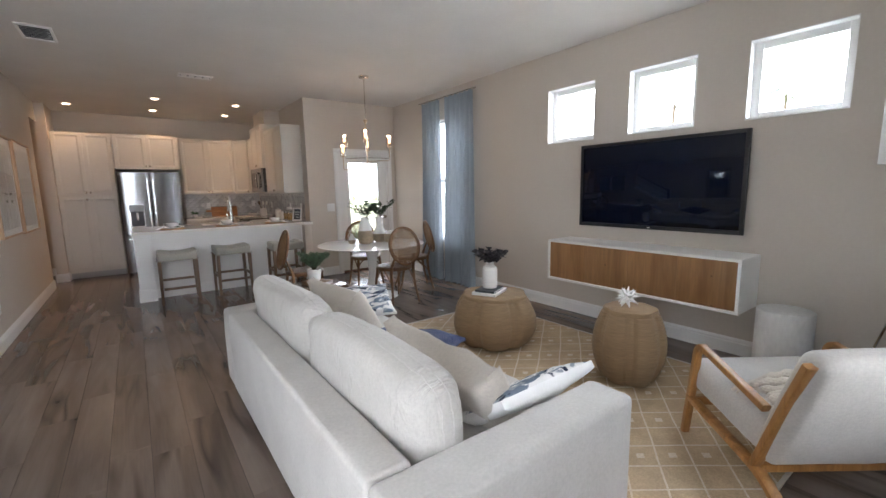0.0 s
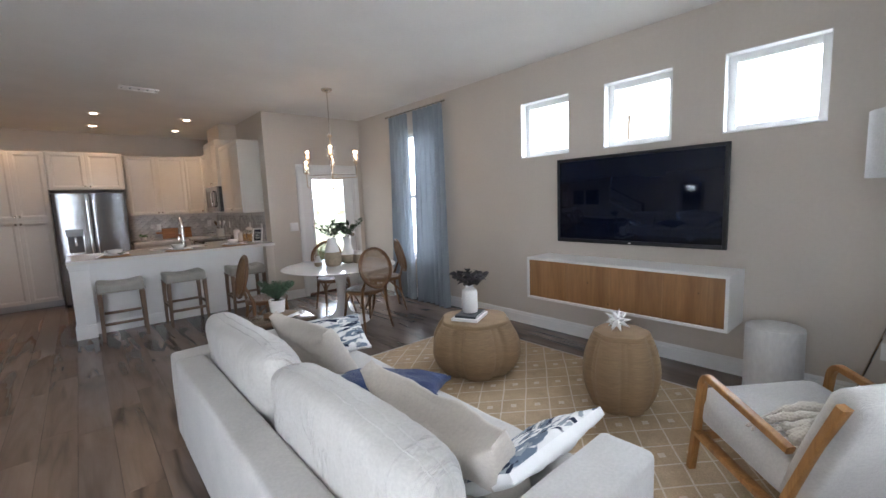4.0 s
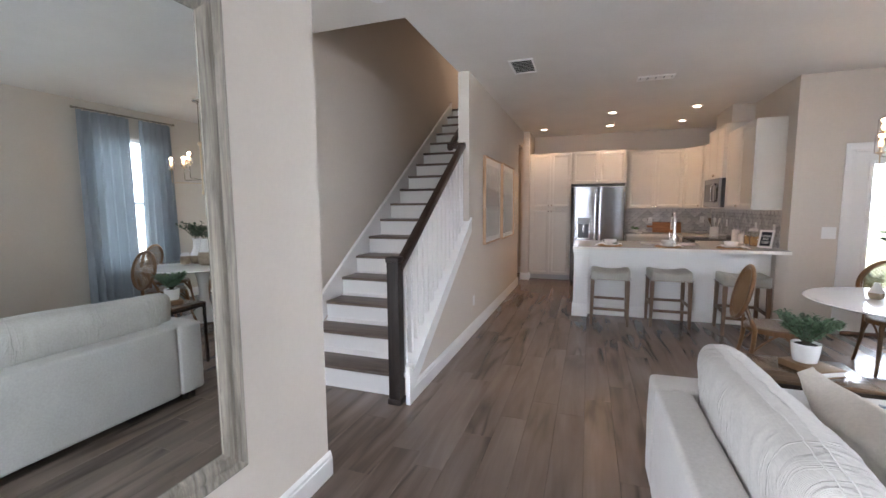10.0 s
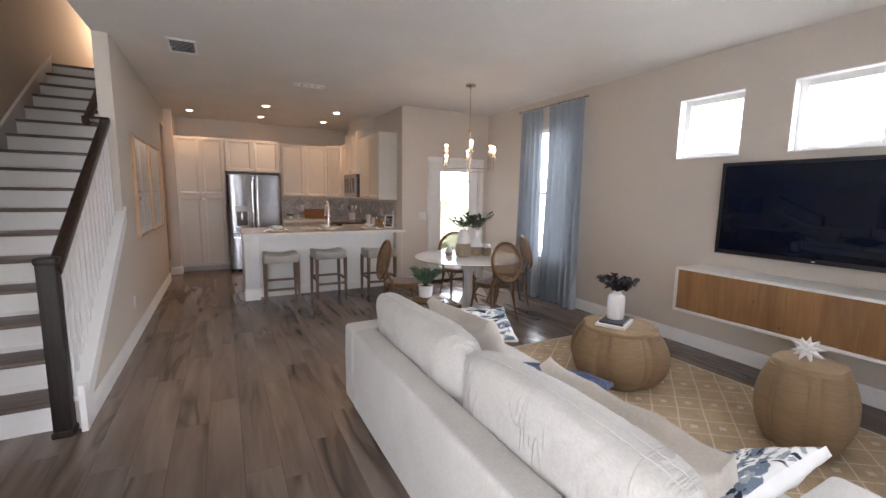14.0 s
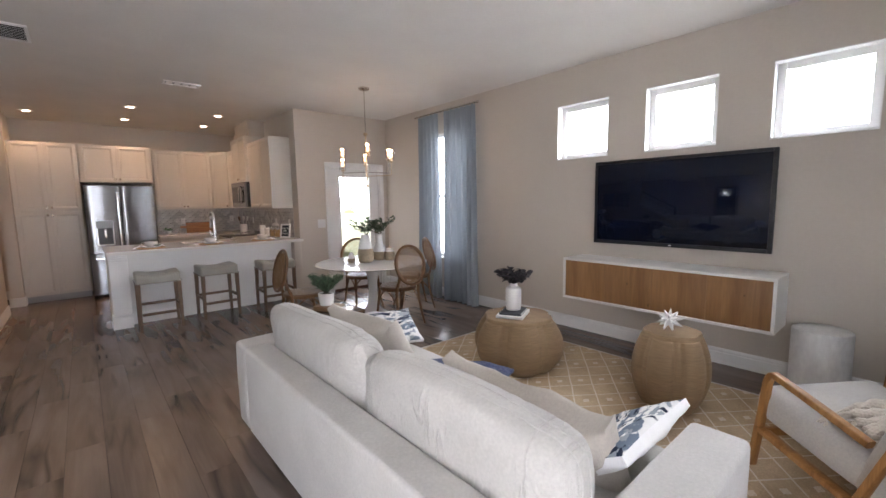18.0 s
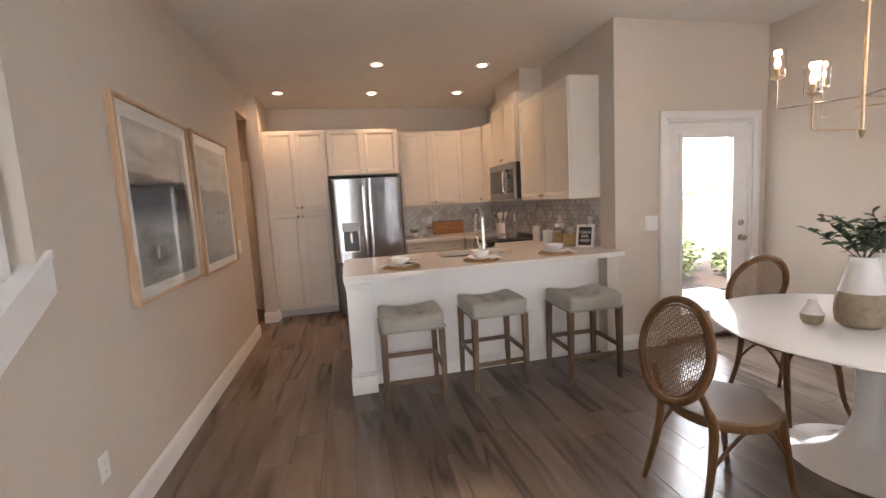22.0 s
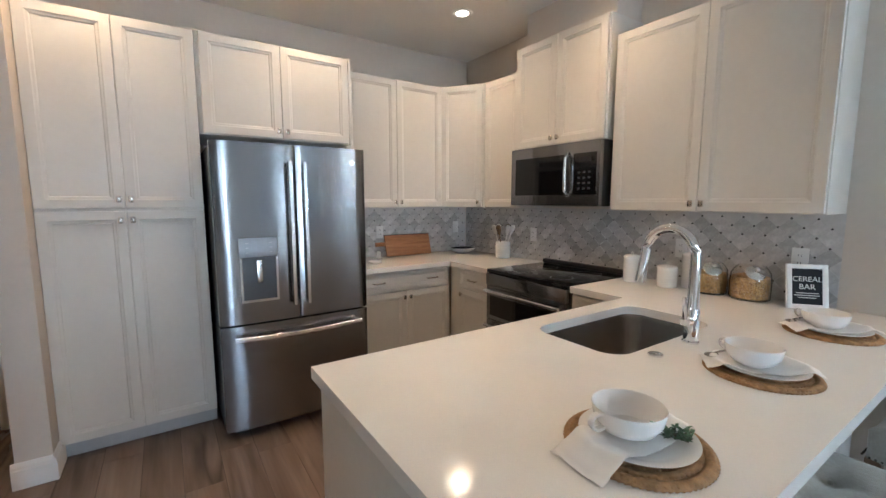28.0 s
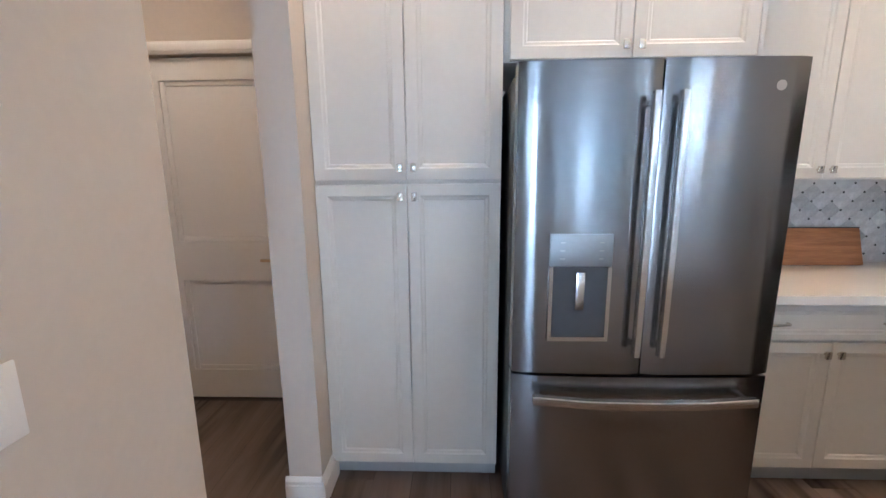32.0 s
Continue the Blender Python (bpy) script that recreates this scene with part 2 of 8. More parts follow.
def woven(name, color, scale=320.0, strength=0.5, var=0.08, translucent=0.0, stretch=(1, 1, 1), sheen=0.2, sheer=0.0):
    """Cloth with crossed threads; translucent lets daylight through."""
    m = mat(name, color, rough=0.9, var=var, scale=5.0, var2=0.06, scale2=90.0, stretch=stretch, spec=0.15, sheen=sheen)
    n, l = m.node_tree.nodes, m.node_tree.links
    b = n["Principled BSDF"]
    tc = next(x for x in n if x.type == "TEX_COORD")
    waves = []
    for direction in ("X", "Y", "Z"):
        w = n.new("ShaderNodeTexWave")
        w.bands_direction = direction
        w.inputs["Scale"].default_value, w.inputs["Distortion"].default_value = scale / 6.28, 1.5
        w.inputs["Detail Scale"].default_value = 3.0
        l.new(tc.outputs["Object"], w.inputs["Vector"])
        waves.append(w.outputs["Fac"])
    add = n.new("ShaderNodeMath")
    l.new(waves[0], add.inputs[0])
    l.new(waves[1], add.inputs[1])
    add2 = n.new("ShaderNodeMath")
    l.new(add.outputs[0], add2.inputs[0])
    l.new(waves[2], add2.inputs[1])
    bp = n.new("ShaderNodeBump")
    bp.inputs["Strength"].default_value, bp.inputs["Distance"].default_value = strength, 0.001
    l.new(add2.outputs[0], bp.inputs["Height"])
    l.new(bp.outputs[0], b.inputs["Normal"])
    if translucent:
        tr = n.new("ShaderNodeBsdfTranslucent")
        src = b.inputs["Base Color"].links[0].from_socket
        l.new(src, tr.inputs["Color"])
        mix = n.new("ShaderNodeMixShader")
        mix.inputs[0].default_value = translucent
        l.new(b.outputs[0], mix.inputs[1])
        l.new(tr.outputs[0], mix.inputs[2])
        last = mix.outputs[0]
        if sheer:
            clear = n.new("ShaderNodeBsdfTransparent")
            thin = n.new("ShaderNodeMixShader")
            thin.inputs[0].default_value = sheer
            l.new(last, thin.inputs[1])
            l.new(clear.outputs[0], thin.inputs[2])
            last = thin.outputs[0]
        l.new(last, n["Material Output"].inputs["Surface"])
    return m


def stripe_print(m, pale):
    """Prints thin pale vertical lines and a faint herringbone between them, along the cloth's own length and height."""
    n, l = m.node_tree.nodes, m.node_tree.links
    b = n["Principled BSDF"]
    base = b.inputs["Base Color"].links[0].from_socket
    uv = n.new("ShaderNodeUVMap")
    sep = n.new("ShaderNodeSeparateXYZ")
    l.new(uv.outputs[0], sep.inputs[0])

    def op(kind, p, q=None, v=0.0):
        x = n.new("ShaderNodeMath")
        x.operation = kind
        l.new(p, x.inputs[0])
        if q is not None:
            l.new(q, x.inputs[1])
        else:
            x.inputs[1].default_value = v
        return x.outputs[0]

    col = op("MULTIPLY", sep.outputs[0], v=1 / 0.048)
    off = op("ABSOLUTE", op("SUBTRACT", op("FRACT", col), v=0.5))
    line = op("GREATER_THAN", off, v=0.455)
    rib = op("FRACT", op("ADD", op("MULTIPLY", sep.outputs[1], v=1 / 0.013), op("MULTIPLY", off, v=2.6)))
    rib = op("MULTIPLY", op("GREATER_THAN", rib, v=0.62), v=0.15)
    worn = node(m, "ShaderNodeTexNoise", Scale=22.0, Detail=4.0)
    l.new(uv.outputs[0], worn.inputs["Vector"])
    mask = op("MULTIPLY", op("MAXIMUM", op("MULTIPLY", line, v=0.62), rib), worn.outputs["Fac"])
    mix = n.new("ShaderNodeMix")
    mix.data_type = "RGBA"
    l.new(mask, mix.inputs["Factor"])
    l.new(base, mix.inputs["A"])
    mix.inputs["B"].default_value = (*pale, 1)
    l.new(mix.outputs["Result"], b.inputs["Base Color"])
    for t in n:
        if t.type == "BSDF_TRANSLUCENT":
            l.new(mix.outputs["Result"], t.inputs["Color"])
    return m


M_WALL = mat("greige_wall_paint", (0.60, 0.535, 0.465), 0.75, var=0.025, scale=1.2, bump=0.12, bscale=160, var2=0.015, spec=0.25)
M_CEIL = mat("white_ceiling_paint", (0.74, 0.71, 0.67), 0.9, var=0.03, scale=2.0, bump=0.35, bscale=45, dist=0.004, spec=0.1)
M_TRIM = mat("white_trim_paint", (0.80, 0.79, 0.77), 0.38, var=0.02, scale=2.0, bump=0.04, bscale=90)
M_CAB = mat("off_white_cabinet_paint", (0.60, 0.57, 0.515), 0.42, var=0.025, scale=2.5, bump=0.05, bscale=120)
M_CABGREY = mat("grey_toe_kick_paint", (0.42, 0.42, 0.42), 0.5, var=0.05)
M_FLOOR = plank_material()
M_GAP = mat("dark_floor_joint", (0.05, 0.037, 0.03), 0.9)
M_TREAD = wood("grey_brown_stair_tread", (0.085, 0.060, 0.046), (0.20, 0.15, 0.12), 0.42, axis=0, rand=0.12)
M_RAIL = wood("dark_stained_handrail_wood", (0.012, 0.006, 0.004), (0.034, 0.017, 0.011), 0.28, axis=1, coat=0.3)
M_NEWEL = wood("dark_stained_newel_wood", (0.012, 0.009, 0.008), (0.034, 0.026, 0.022), 0.5, axis=2)
M_NEWEL.node_tree.nodes["Principled BSDF"].inputs["Specular IOR Level"].default_value = 0.22
M_QUARTZ = mat("white_quartz", (0.82, 0.795, 0.745), 0.12, var=0.015, scale=6, var2=0.02, scale2=300, coat=0.2)
M_STEEL = mat("brushed_stainless_steel", (0.27, 0.27, 0.277), 0.21, 1.0, var=0.03, scale=2, bump=0.16, bscale=160, stretch=(0.03, 0.03, 1), var2=0.03, scale2=220, dist=0.001)
_tan = M_STEEL.node_tree.nodes.new("ShaderNodeTangent")
_tan.direction_type, _tan.axis = "RADIAL", "Z"
_pb = M_STEEL.node_tree.nodes["Principled BSDF"]
_pb.inputs["Anisotropic"].default_value, _pb.inputs["Anisotropic Rotation"].default_value = 0.8, 0.25
M_STEEL.node_tree.links.new(_tan.outputs[0], _pb.inputs["Tangent"])
_old = _pb.inputs["Normal"].links[0].from_node
_map = node(M_STEEL, "ShaderNodeMapping")
_map.inputs["Scale"].default_value = (1.0, 1.0, 0.10)
M_STEEL.node_tree.links.new(next(x for x in M_STEEL.node_tree.nodes if x.type == "TEX_COORD").outputs["Object"], _map.inputs["Vector"])
_wave = node(M_STEEL, "ShaderNodeTexNoise", Scale=7.5, Detail=1.5)
M_STEEL.node_tree.links.new(_map.outputs[0], _wave.inputs["Vector"])
_roll = node(M_STEEL, "ShaderNodeBump", Strength=0.55, Distance=0.006)
M_STEEL.node_tree.links.new(_wave.outputs["Fac"], _roll.inputs["Height"])
M_STEEL.node_tree.links.new(_old.outputs[0], _roll.inputs["Normal"])
M_STEEL.node_tree.links.new(_roll.outputs[0], _pb.inputs["Normal"])
M_STEELH = mat("stainless_handle", (0.66, 0.65, 0.64), 0.2, 1.0, var=0.03)
M_SINK = mat("brushed_sink_steel", (0.34, 0.32, 0.30), 0.26, 1.0, var=0.04, bump=0.05, bscale=150, stretch=(0.05, 1, 1))
M_CHROME = mat("polished_chrome", (0.80, 0.80, 0.80), 0.05, 1.0, var=0.01)
M_NICKEL = mat("satin_nickel", (0.62, 0.58, 0.52), 0.26, 1.0, var=0.03)
M_BRASS = mat("soft_brass", (0.60, 0.46, 0.31), 0.30, 1.0, var=0.04)
M_BLACKGLASS = mat("black_ceramic_glass", (0.006, 0.006, 0.007), 0.05, var=0.1)
M_BLACK = mat("black_plastic", (0.012, 0.012, 0.013), 0.4, var=0.1)
M_DARKMETAL = mat("dark_bronze_metal", (0.035, 0.026, 0.02), 0.4, 0.8, var=0.1)
M_SCREEN = mat("dark_screen", (0.0018, 0.0048, 0.016), 0.04, var=0.05, spec=0.30)
M_GLASS = glass("window_glass", (0.98, 1, 0.99))
M_JARGLASS = glass("clear_jar_glass", (0.97, 0.98, 0.97))
M_SHADEGLASS = glass("clear_lamp_glass", (1, 0.99, 0.97))
M_MIRROR = mat("mirror_glass", (0.70, 0.745, 0.735), 0.012, 1.0, var=0.005)
M_MIRFRAME = wood("weathered_grey_wood", (0.10, 0.085, 0.064), (0.30, 0.265, 0.215), 0.6, axis=2, grain=1.6, rand=0.1)
def creased(m, across):
    """Adds thin gathered creases, close together along one axis, to a cloth's relief."""
    n, l = m.node_tree.nodes, m.node_tree.links
    b = n["Principled BSDF"]
    tc = next(x for x in n if x.type == "TEX_COORD")
    weave = b.inputs["Normal"].links[0].from_node
    scales = [3.2] * 3
    scales[across] = 17.0
    mp = n.new("ShaderNodeMapping")
    mp.inputs["Scale"].default_value = scales
    l.new(tc.outputs["Object"], mp.inputs["Vector"])
    fold = node(m, "ShaderNodeTexNoise", Scale=1.0, Detail=2.5, Roughness=0.5, Distortion=0.9)
    l.new(mp.outputs[0], fold.inputs["Vector"])
    where = node(m, "ShaderNodeTexNoise", Scale=3.4, Detail=1.0)
    l.new(tc.outputs["Object"], where.inputs["Vector"])
    off = n.new("ShaderNodeMath")
    off.operation = "SUBTRACT"
    off.inputs[1].default_value = 0.5
    l.new(fold.outputs["Fac"], off.inputs[0])
    ridge = n.new("ShaderNodeMath")
    ridge.operation = "ABSOLUTE"
    l.new(off.outputs[0], ridge.inputs[0])
    top = n.new("ShaderNodeMapRange")
    top.inputs["From Min"].default_value, top.inputs["From Max"].default_value = 0.0, 0.07
    top.inputs["To Min"].default_value, top.inputs["To Max"].default_value = 1.0, 0.0
    l.new(ridge.outputs[0], top.inputs["Value"])
    gate = n.new("ShaderNodeMapRange")
    gate.inputs["From Min"].default_value, gate.inputs["From Max"].default_value = 0.40, 0.62
    l.new(where.outputs["Fac"], gate.inputs["Value"])
    mul = n.new("ShaderNodeMath")
    mul.operation = "MULTIPLY"
    l.new(top.outputs[0], mul.inputs[0])
    l.new(gate.outputs[0], mul.inputs[1])
    bp = n.new("ShaderNodeBump")
    bp.inputs["Strength"].default_value, bp.inputs["Distance"].default_value = 0.7, 0.014
    l.new(mul.outputs[0], bp.inputs["Height"])
    l.new(bp.outputs[0], weave.inputs["Normal"])
    return m


M_LINEN = woven("ivory_linen_upholstery", (0.55, 0.525, 0.49), 520, 0.35, var=0.05)
M_LINENDARK = woven("oatmeal_linen", (0.53, 0.475, 0.41), 420, 0.5, var=0.06)
M_STOOL = woven("grey_beige_stool_fabric", (0.36, 0.345, 0.305), 620, 0.4, var=0.06)
M_NAVY = woven("navy_cotton", (0.014, 0.030, 0.10), 500, 0.5, var=0.12)
M_LINENCHAIR = woven("pale_grey_linen", (0.46, 0.432, 0.395), 520, 0.35, var=0.06)
M_THROW = woven("oatmeal_knit", (0.56, 0.50, 0.42), 180, 0.9, var=0.1)
M_LINENCREASED = creased(woven("creased_ivory_linen", (0.525, 0.50, 0.46), 520, 0.35, var=0.05), 1)
M_CURTAIN = woven("blue_grey_linen_curtain", (0.30, 0.34, 0.375), 700, 0.2, var=0.09, translucent=0.14, stretch=(1, 1, 0.06))
M_CURTSTRIPE = stripe_print(woven("blue_grey_striped_curtain", (0.33, 0.372, 0.392), 700, 0.25, var=0.08, translucent=0.12, stretch=(3, 3, 0.2)), (0.50, 0.54, 0.58))
M_SHADE = woven("white_lampshade_linen", (0.78, 0.77, 0.75), 600, 0.2, var=0.02, translucent=0.35)
M_ROPE = mat("woven_rope", (0.27, 0.178, 0.098), 0.82, var=0.08, scale=4, bump=0.6, bscale=120, stretch=(0.25, 0.25, 4.0), var2=0.14, scale2=60, dist=0.004)
M_OAK = wood("honey_oak", (0.23, 0.098, 0.026), (0.41, 0.195, 0.062), 0.42, axis=2, grain=1.0)
M_KNOTTY = wood("knotty_oak_veneer", (0.225, 0.108, 0.040), (0.345, 0.178, 0.072), 0.5, axis=2, grain=0.36, rand=0.10, knots=True)
M_CHAIRWOOD = wood("brown_bentwood", (0.095, 0.042, 0.014), (0.225, 0.105, 0.038), 0.36, axis=2, grain=2.0, rand=0.1)
M_STOOLWOOD = wood("weathered_oak_leg", (0.085, 0.048, 0.026), (0.19, 0.115, 0.066), 0.55, axis=2, grain=2.0)
M_CANE = mat("woven_cane", (0.20, 0.112, 0.05), 0.6, var=0.15, scale=8)
M_SEATCANE = woven("close_woven_seat", (0.165, 0.098, 0.058), 380, 0.6, var=0.08)
M_SEATCANE.node_tree.nodes["Principled BSDF"].inputs["Roughness"].default_value = 0.33
M_TABLETOPW = mat("white_lacquer", (0.82, 0.81, 0.79), 0.1, var=0.01, coat=0.4)
M_CERAMIC = mat("white_ceramic", (0.78, 0.76, 0.73), 0.22, var=0.03, scale=8)
M_MATTE = mat("matte_white_plaster", (0.76, 0.75, 0.73), 0.7, var=0.05, scale=6, bump=0.3, bscale=50)
M_CLAY = mat("sand_stoneware", (0.33, 0.26, 0.18), 0.75, var=0.12, scale=9, bump=0.3, bscale=90, var2=0.12)
M_LEAF = mat("deep_green_leaf", (0.035, 0.075, 0.035), 0.5, var=0.35, scale=20, rand=0.25)
M_LEAFG = mat("fresh_green_leaf", (0.07, 0.16, 0.05), 0.5, var=0.35, scale=25)
M_LEAFP = mat("grey_green_leaf", (0.085, 0.155, 0.085), 0.55, var=0.3, scale=25)
M_LEAFD = mat("dusky_purple_leaf", (0.035, 0.032, 0.036), 0.6, var=0.3, scale=25)
M_STEM = mat("plant_stem", (0.07, 0.06, 0.035), 0.7, var=0.2)
M_SOIL = mat("potting_soil", (0.03, 0.022, 0.016), 0.95, var=0.3, scale=60, bump=0.6)
M_PAPER = mat("paper_white", (0.78, 0.76, 0.72), 0.7, var=0.03)
M_BOOKDARK = mat("dark_book_cloth", (0.035, 0.04, 0.045), 0.6, var=0.1)
M_BOOKTAN = mat("tan_book_cloth", (0.20, 0.12, 0.06), 0.6, var=0.15)
M_SEAGRASS = mat("braided_seagrass", (0.36, 0.205, 0.09), 0.75, var=0.25, scale=30, bump=0.8, bscale=160, dist=0.004, var2=0.2)
M_NAPKIN = mat("white_cotton_napkin", (0.82, 0.81, 0.79), 0.85, var=0.03, scale=6, bump=0.15, bscale=300, spec=0.15)
M_BOARD = wood("cherry_cutting_board", (0.28, 0.115, 0.045), (0.47, 0.22, 0.095), 0.5, axis=0, grain=1.5)
M_CEREAL = mat("toasted_cereal", (0.42, 0.24, 0.09), 0.8, var=0.4, scale=90, bump=0.9, bscale=120, dist=0.01)
M_PLATE = mat("white_plastic_plate", (0.78, 0.77, 0.75), 0.4, var=0.01)
M_SLATE = mat("chalkboard", (0.012, 0.016, 0.022), 0.8, var=0.2, scale=12)
M_CHALK = mat("chalk", (0.75, 0.75, 0.73), 0.9, var=0.1)
M_FRAME = wood("pale_maple_frame", (0.42, 0.26, 0.15), (0.60, 0.41, 0.26), 0.45, axis=2, grain=1.5)
M_MAT = mat("white_mat_board", (0.74, 0.73, 0.71), 0.8, var=0.02)
M_VENTDARK = mat("vent_dark_inside", (0.02, 0.02, 0.02), 0.9)
M_GROUT = mat("light_grout", (0.54, 0.525, 0.505), 0.9, var=0.06, scale=30)
M_TILE = mat("veined_marble_tile", (0.53, 0.515, 0.50), 0.16, var=0.16, scale=16, var2=0.07, scale2=60, rand=0.20)
M_DOT = mat("dark_stone_dot", (0.05, 0.045, 0.045), 0.25, var=0.2)
M_CAN = glow("warm_downlight", (1.0, 0.80, 0.58), 9.0)
M_FILAMENT = glow("warm_bulb", (1.0, 0.60, 0.30), 2.4)
M_GRASS = mat("lawn", (0.20, 0.23, 0.14), 0.9, var=0.3, scale=2, bump=0.6, bscale=80)
M_PATIO = mat("concrete_patio", (0.42, 0.40, 0.37), 0.85, var=0.1, scale=4, bump=0.3)
M_MULCH = mat("dark_mulch", (0.05, 0.035, 0.028), 0.95, var=0.4, scale=40, bump=0.8)
# ---- building tools ----
def box(bm, x0, x1, y0, y1, z0, z1, bev=0.0, seg=2):
    """A box between two corners, with rounded edges where bev is given."""
    vs = [bm.verts.new(p) for p in ((x0, y0, z0), (x1, y0, z0), (x1, y1, z0), (x0, y1, z0), (x0, y0, z1), (x1, y0, z1), (x1, y1, z1), (x0, y1, z1))]
    fs = [bm.faces.new([vs[i] for i in q]) for q in ((3, 2, 1, 0), (4, 5, 6, 7), (0, 1, 5, 4), (1, 2, 6, 5), (2, 3, 7, 6), (3, 0, 4, 7))]
    if bev:
        es = list({e for f in fs for e in f.edges})
        bmesh.ops.bevel(bm, geom=es, offset=bev, segments=seg, profile=0.5, affect="EDGES")
    return vs


def hexa(bm, pts):
    """A solid from eight corners: four below, four above, both counter-clockwise."""
    vs = [bm.verts.new(p) for p in pts]
    for q in ((3, 2, 1, 0), (4, 5, 6, 7), (0, 1, 5, 4), (1, 2, 6, 5), (2, 3, 7, 6), (3, 0, 4, 7)):
        bm.faces.new([vs[i] for i in q])
    return vs


def lathe(bm, profile, seg=32, cx=0.0, cy=0.0, wave=None, close=True):
    """Turns (radius, height) pairs about the upright axis."""
    rings = []
    for r, z in profile:
        ring = []
        for k in range(seg):
            a = 2 * math.pi * k / seg
            rr = max(r, 1e-4) * (wave(a, z) if wave else 1.0)
            ring.append(bm.verts.new((cx + rr * math.cos(a), cy + rr * math.sin(a), z)))
        rings.append(ring)
    for a, b in zip(rings, rings[1:]):
        for k in range(seg):
            bm.faces.new((a[k], a[(k + 1) % seg], b[(k + 1) % seg], b[k]))
    if close:
        bm.faces.new(list(reversed(rings[0])))
        bm.faces.new(rings[-1])
    return rings


def tube(bm, pts, r, seg=10, flat=None, caps=True, up=None):
    """A bar along a line of points. r: radius or one a point. flat: (half width, half height) for a rounded flat bar."""
    pts = [Vector(p) for p in pts]
    rings = []
    for i, p in enumerate(pts):
        d = (pts[min(i + 1, len(pts) - 1)] - pts[max(i - 1, 0)]).normalized()
        ref = Vector(up) if up else (Vector((0, 0, 1)) if abs(d.z) < 0.95 else Vector((1, 0, 0)))
        s = d.cross(ref).normalized()
        u = s.cross(d).normalized()
        rr = r[i] if isinstance(r, (list, tuple)) else r
        ring = []
        for k in range(seg):
            a = 2 * math.pi * k / seg
            ca, sa = math.cos(a), math.sin(a)
            if flat:
                e = 0.45
                x = flat[0] * math.copysign(abs(ca) ** e, ca)
                y = flat[1] * math.copysign(abs(sa) ** e, sa)
                ring.append(bm.verts.new(p + s * x + u * y))
            else:
                ring.append(bm.verts.new(p + s * (rr * ca) + u * (rr * sa)))
        rings.append(ring)
    for a, b in zip(rings, rings[1:]):
        for k in range(seg):
            bm.faces.new((a[k], a[(k + 1) % seg], b[(k + 1) % seg], b[k]))
    if caps:
        bm.faces.new(list(reversed(rings[0])))
        bm.faces.new(rings[-1])


def spline(pts, n=6):
    """Smooth points through the given ones (Catmull-Rom)."""
    p = [Vector(q) for q in pts]
    p = [2 * p[0] - p[1], *p, 2 * p[-1] - p[-2]]
    out = []
    for i in range(1, len(p) - 2):
        a, b, c, d = p[i - 1 : i + 3]
        for k in range(n):
            t = k / n
            out.append(0.5 * (2 * b + (c - a) * t + (2 * a - 5 * b + 4 * c - d) * t * t + (3 * b - a - 3 * c + d) * t ** 3))
    return out + [p[-2]]


def pillow(bm, w, d, h, n=14, pinch=0.55, sag=0.0, seed=0, wrinkle=0.006, edge=0.16, dip=0.0):
    """A stuffed cushion: w by d, h thick, lying flat round the origin, with drawn-in corners and soft wrinkles."""
    top, bot = [], []
    for i in range(n + 1):
        ra, rb = [], []
        for j in range(n + 1):
            u, v = 2 * i / n - 1, 2 * j / n - 1
            full = max(0.0, (1 - abs(u) ** 2.6)) ** 0.5 * max(0.0, (1 - abs(v) ** 2.6)) ** 0.5
            k = 1 - 0.06 * pinch * (1 - full) * (1 - min(abs(u), abs(v)) ** 3) * 2
            x, y = u * w / 2 * k, v * d / 2 * k
            if u < 0:
                x *= 1 - dip * (1 - abs(v) ** 5) * u * u
            wr = wrinkle * (noise.noise((x * 9 + seed, y * 5, seed)) + 0.6 * noise.noise((x * 22, y * 14 + seed, seed)))
            t = h / 2 * (edge + (1 - edge) * full)
            ra.append(bm.verts.new((x, y, t + wr * full * 2 - sag * full)))
            rb.append(bm.verts.new((x, y, -t + wr * full * 2 - sag * full)))
        top.append(ra)
        bot.append(rb)
    for i in range(n):
        for j in range(n):
            bm.faces.new((top[i][j], top[i + 1][j], top[i + 1][j + 1], top[i][j + 1]))
            bm.faces.new((bot[i][j + 1], bot[i + 1][j + 1], bot[i + 1][j], bot[i][j]))
    rim = [(i, 0) for i in range(n)] + [(n, j) for j in range(n)] + [(n - i, n) for i in range(n)] + [(0, n - j) for j in range(n)]
    for (a, b), (c, d2) in zip(rim, rim[1:] + rim[:1]):
        bm.faces.new((bot[a][b], bot[c][d2], top[c][d2], top[a][b]))


def move(bm, m, since=0):
    """Places all points of bm from number since on."""
    bm.verts.ensure_lookup_table()
    bmesh.ops.transform(bm, matrix=m, verts=bm.verts[since:])


def part(name, bm, material, parent=None, label="", smooth=True, angle=35, m=None):
    """Links a bmesh as one mesh object, under a thing or a part."""
    bmesh.ops.recalc_face_normals(bm, faces=bm.faces)
    me = bpy.data.meshes.new(name)
    if smooth:
        for f in bm.faces:
            f.smooth = True
        for e in bm.edges:
            if len(e.link_faces) == 2 and e.calc_face_angle(0.0) > radians(angle):
                e.smooth = False
    bm.to_mesh(me)
    bm.free()
    me.materials.append(material)
    ob = new(name, me)
    if parent is not None:
        ob.parent = parent
    if m is not None:
        ob.matrix_local = m
    if label:
        ob["label"] = label
    return ob


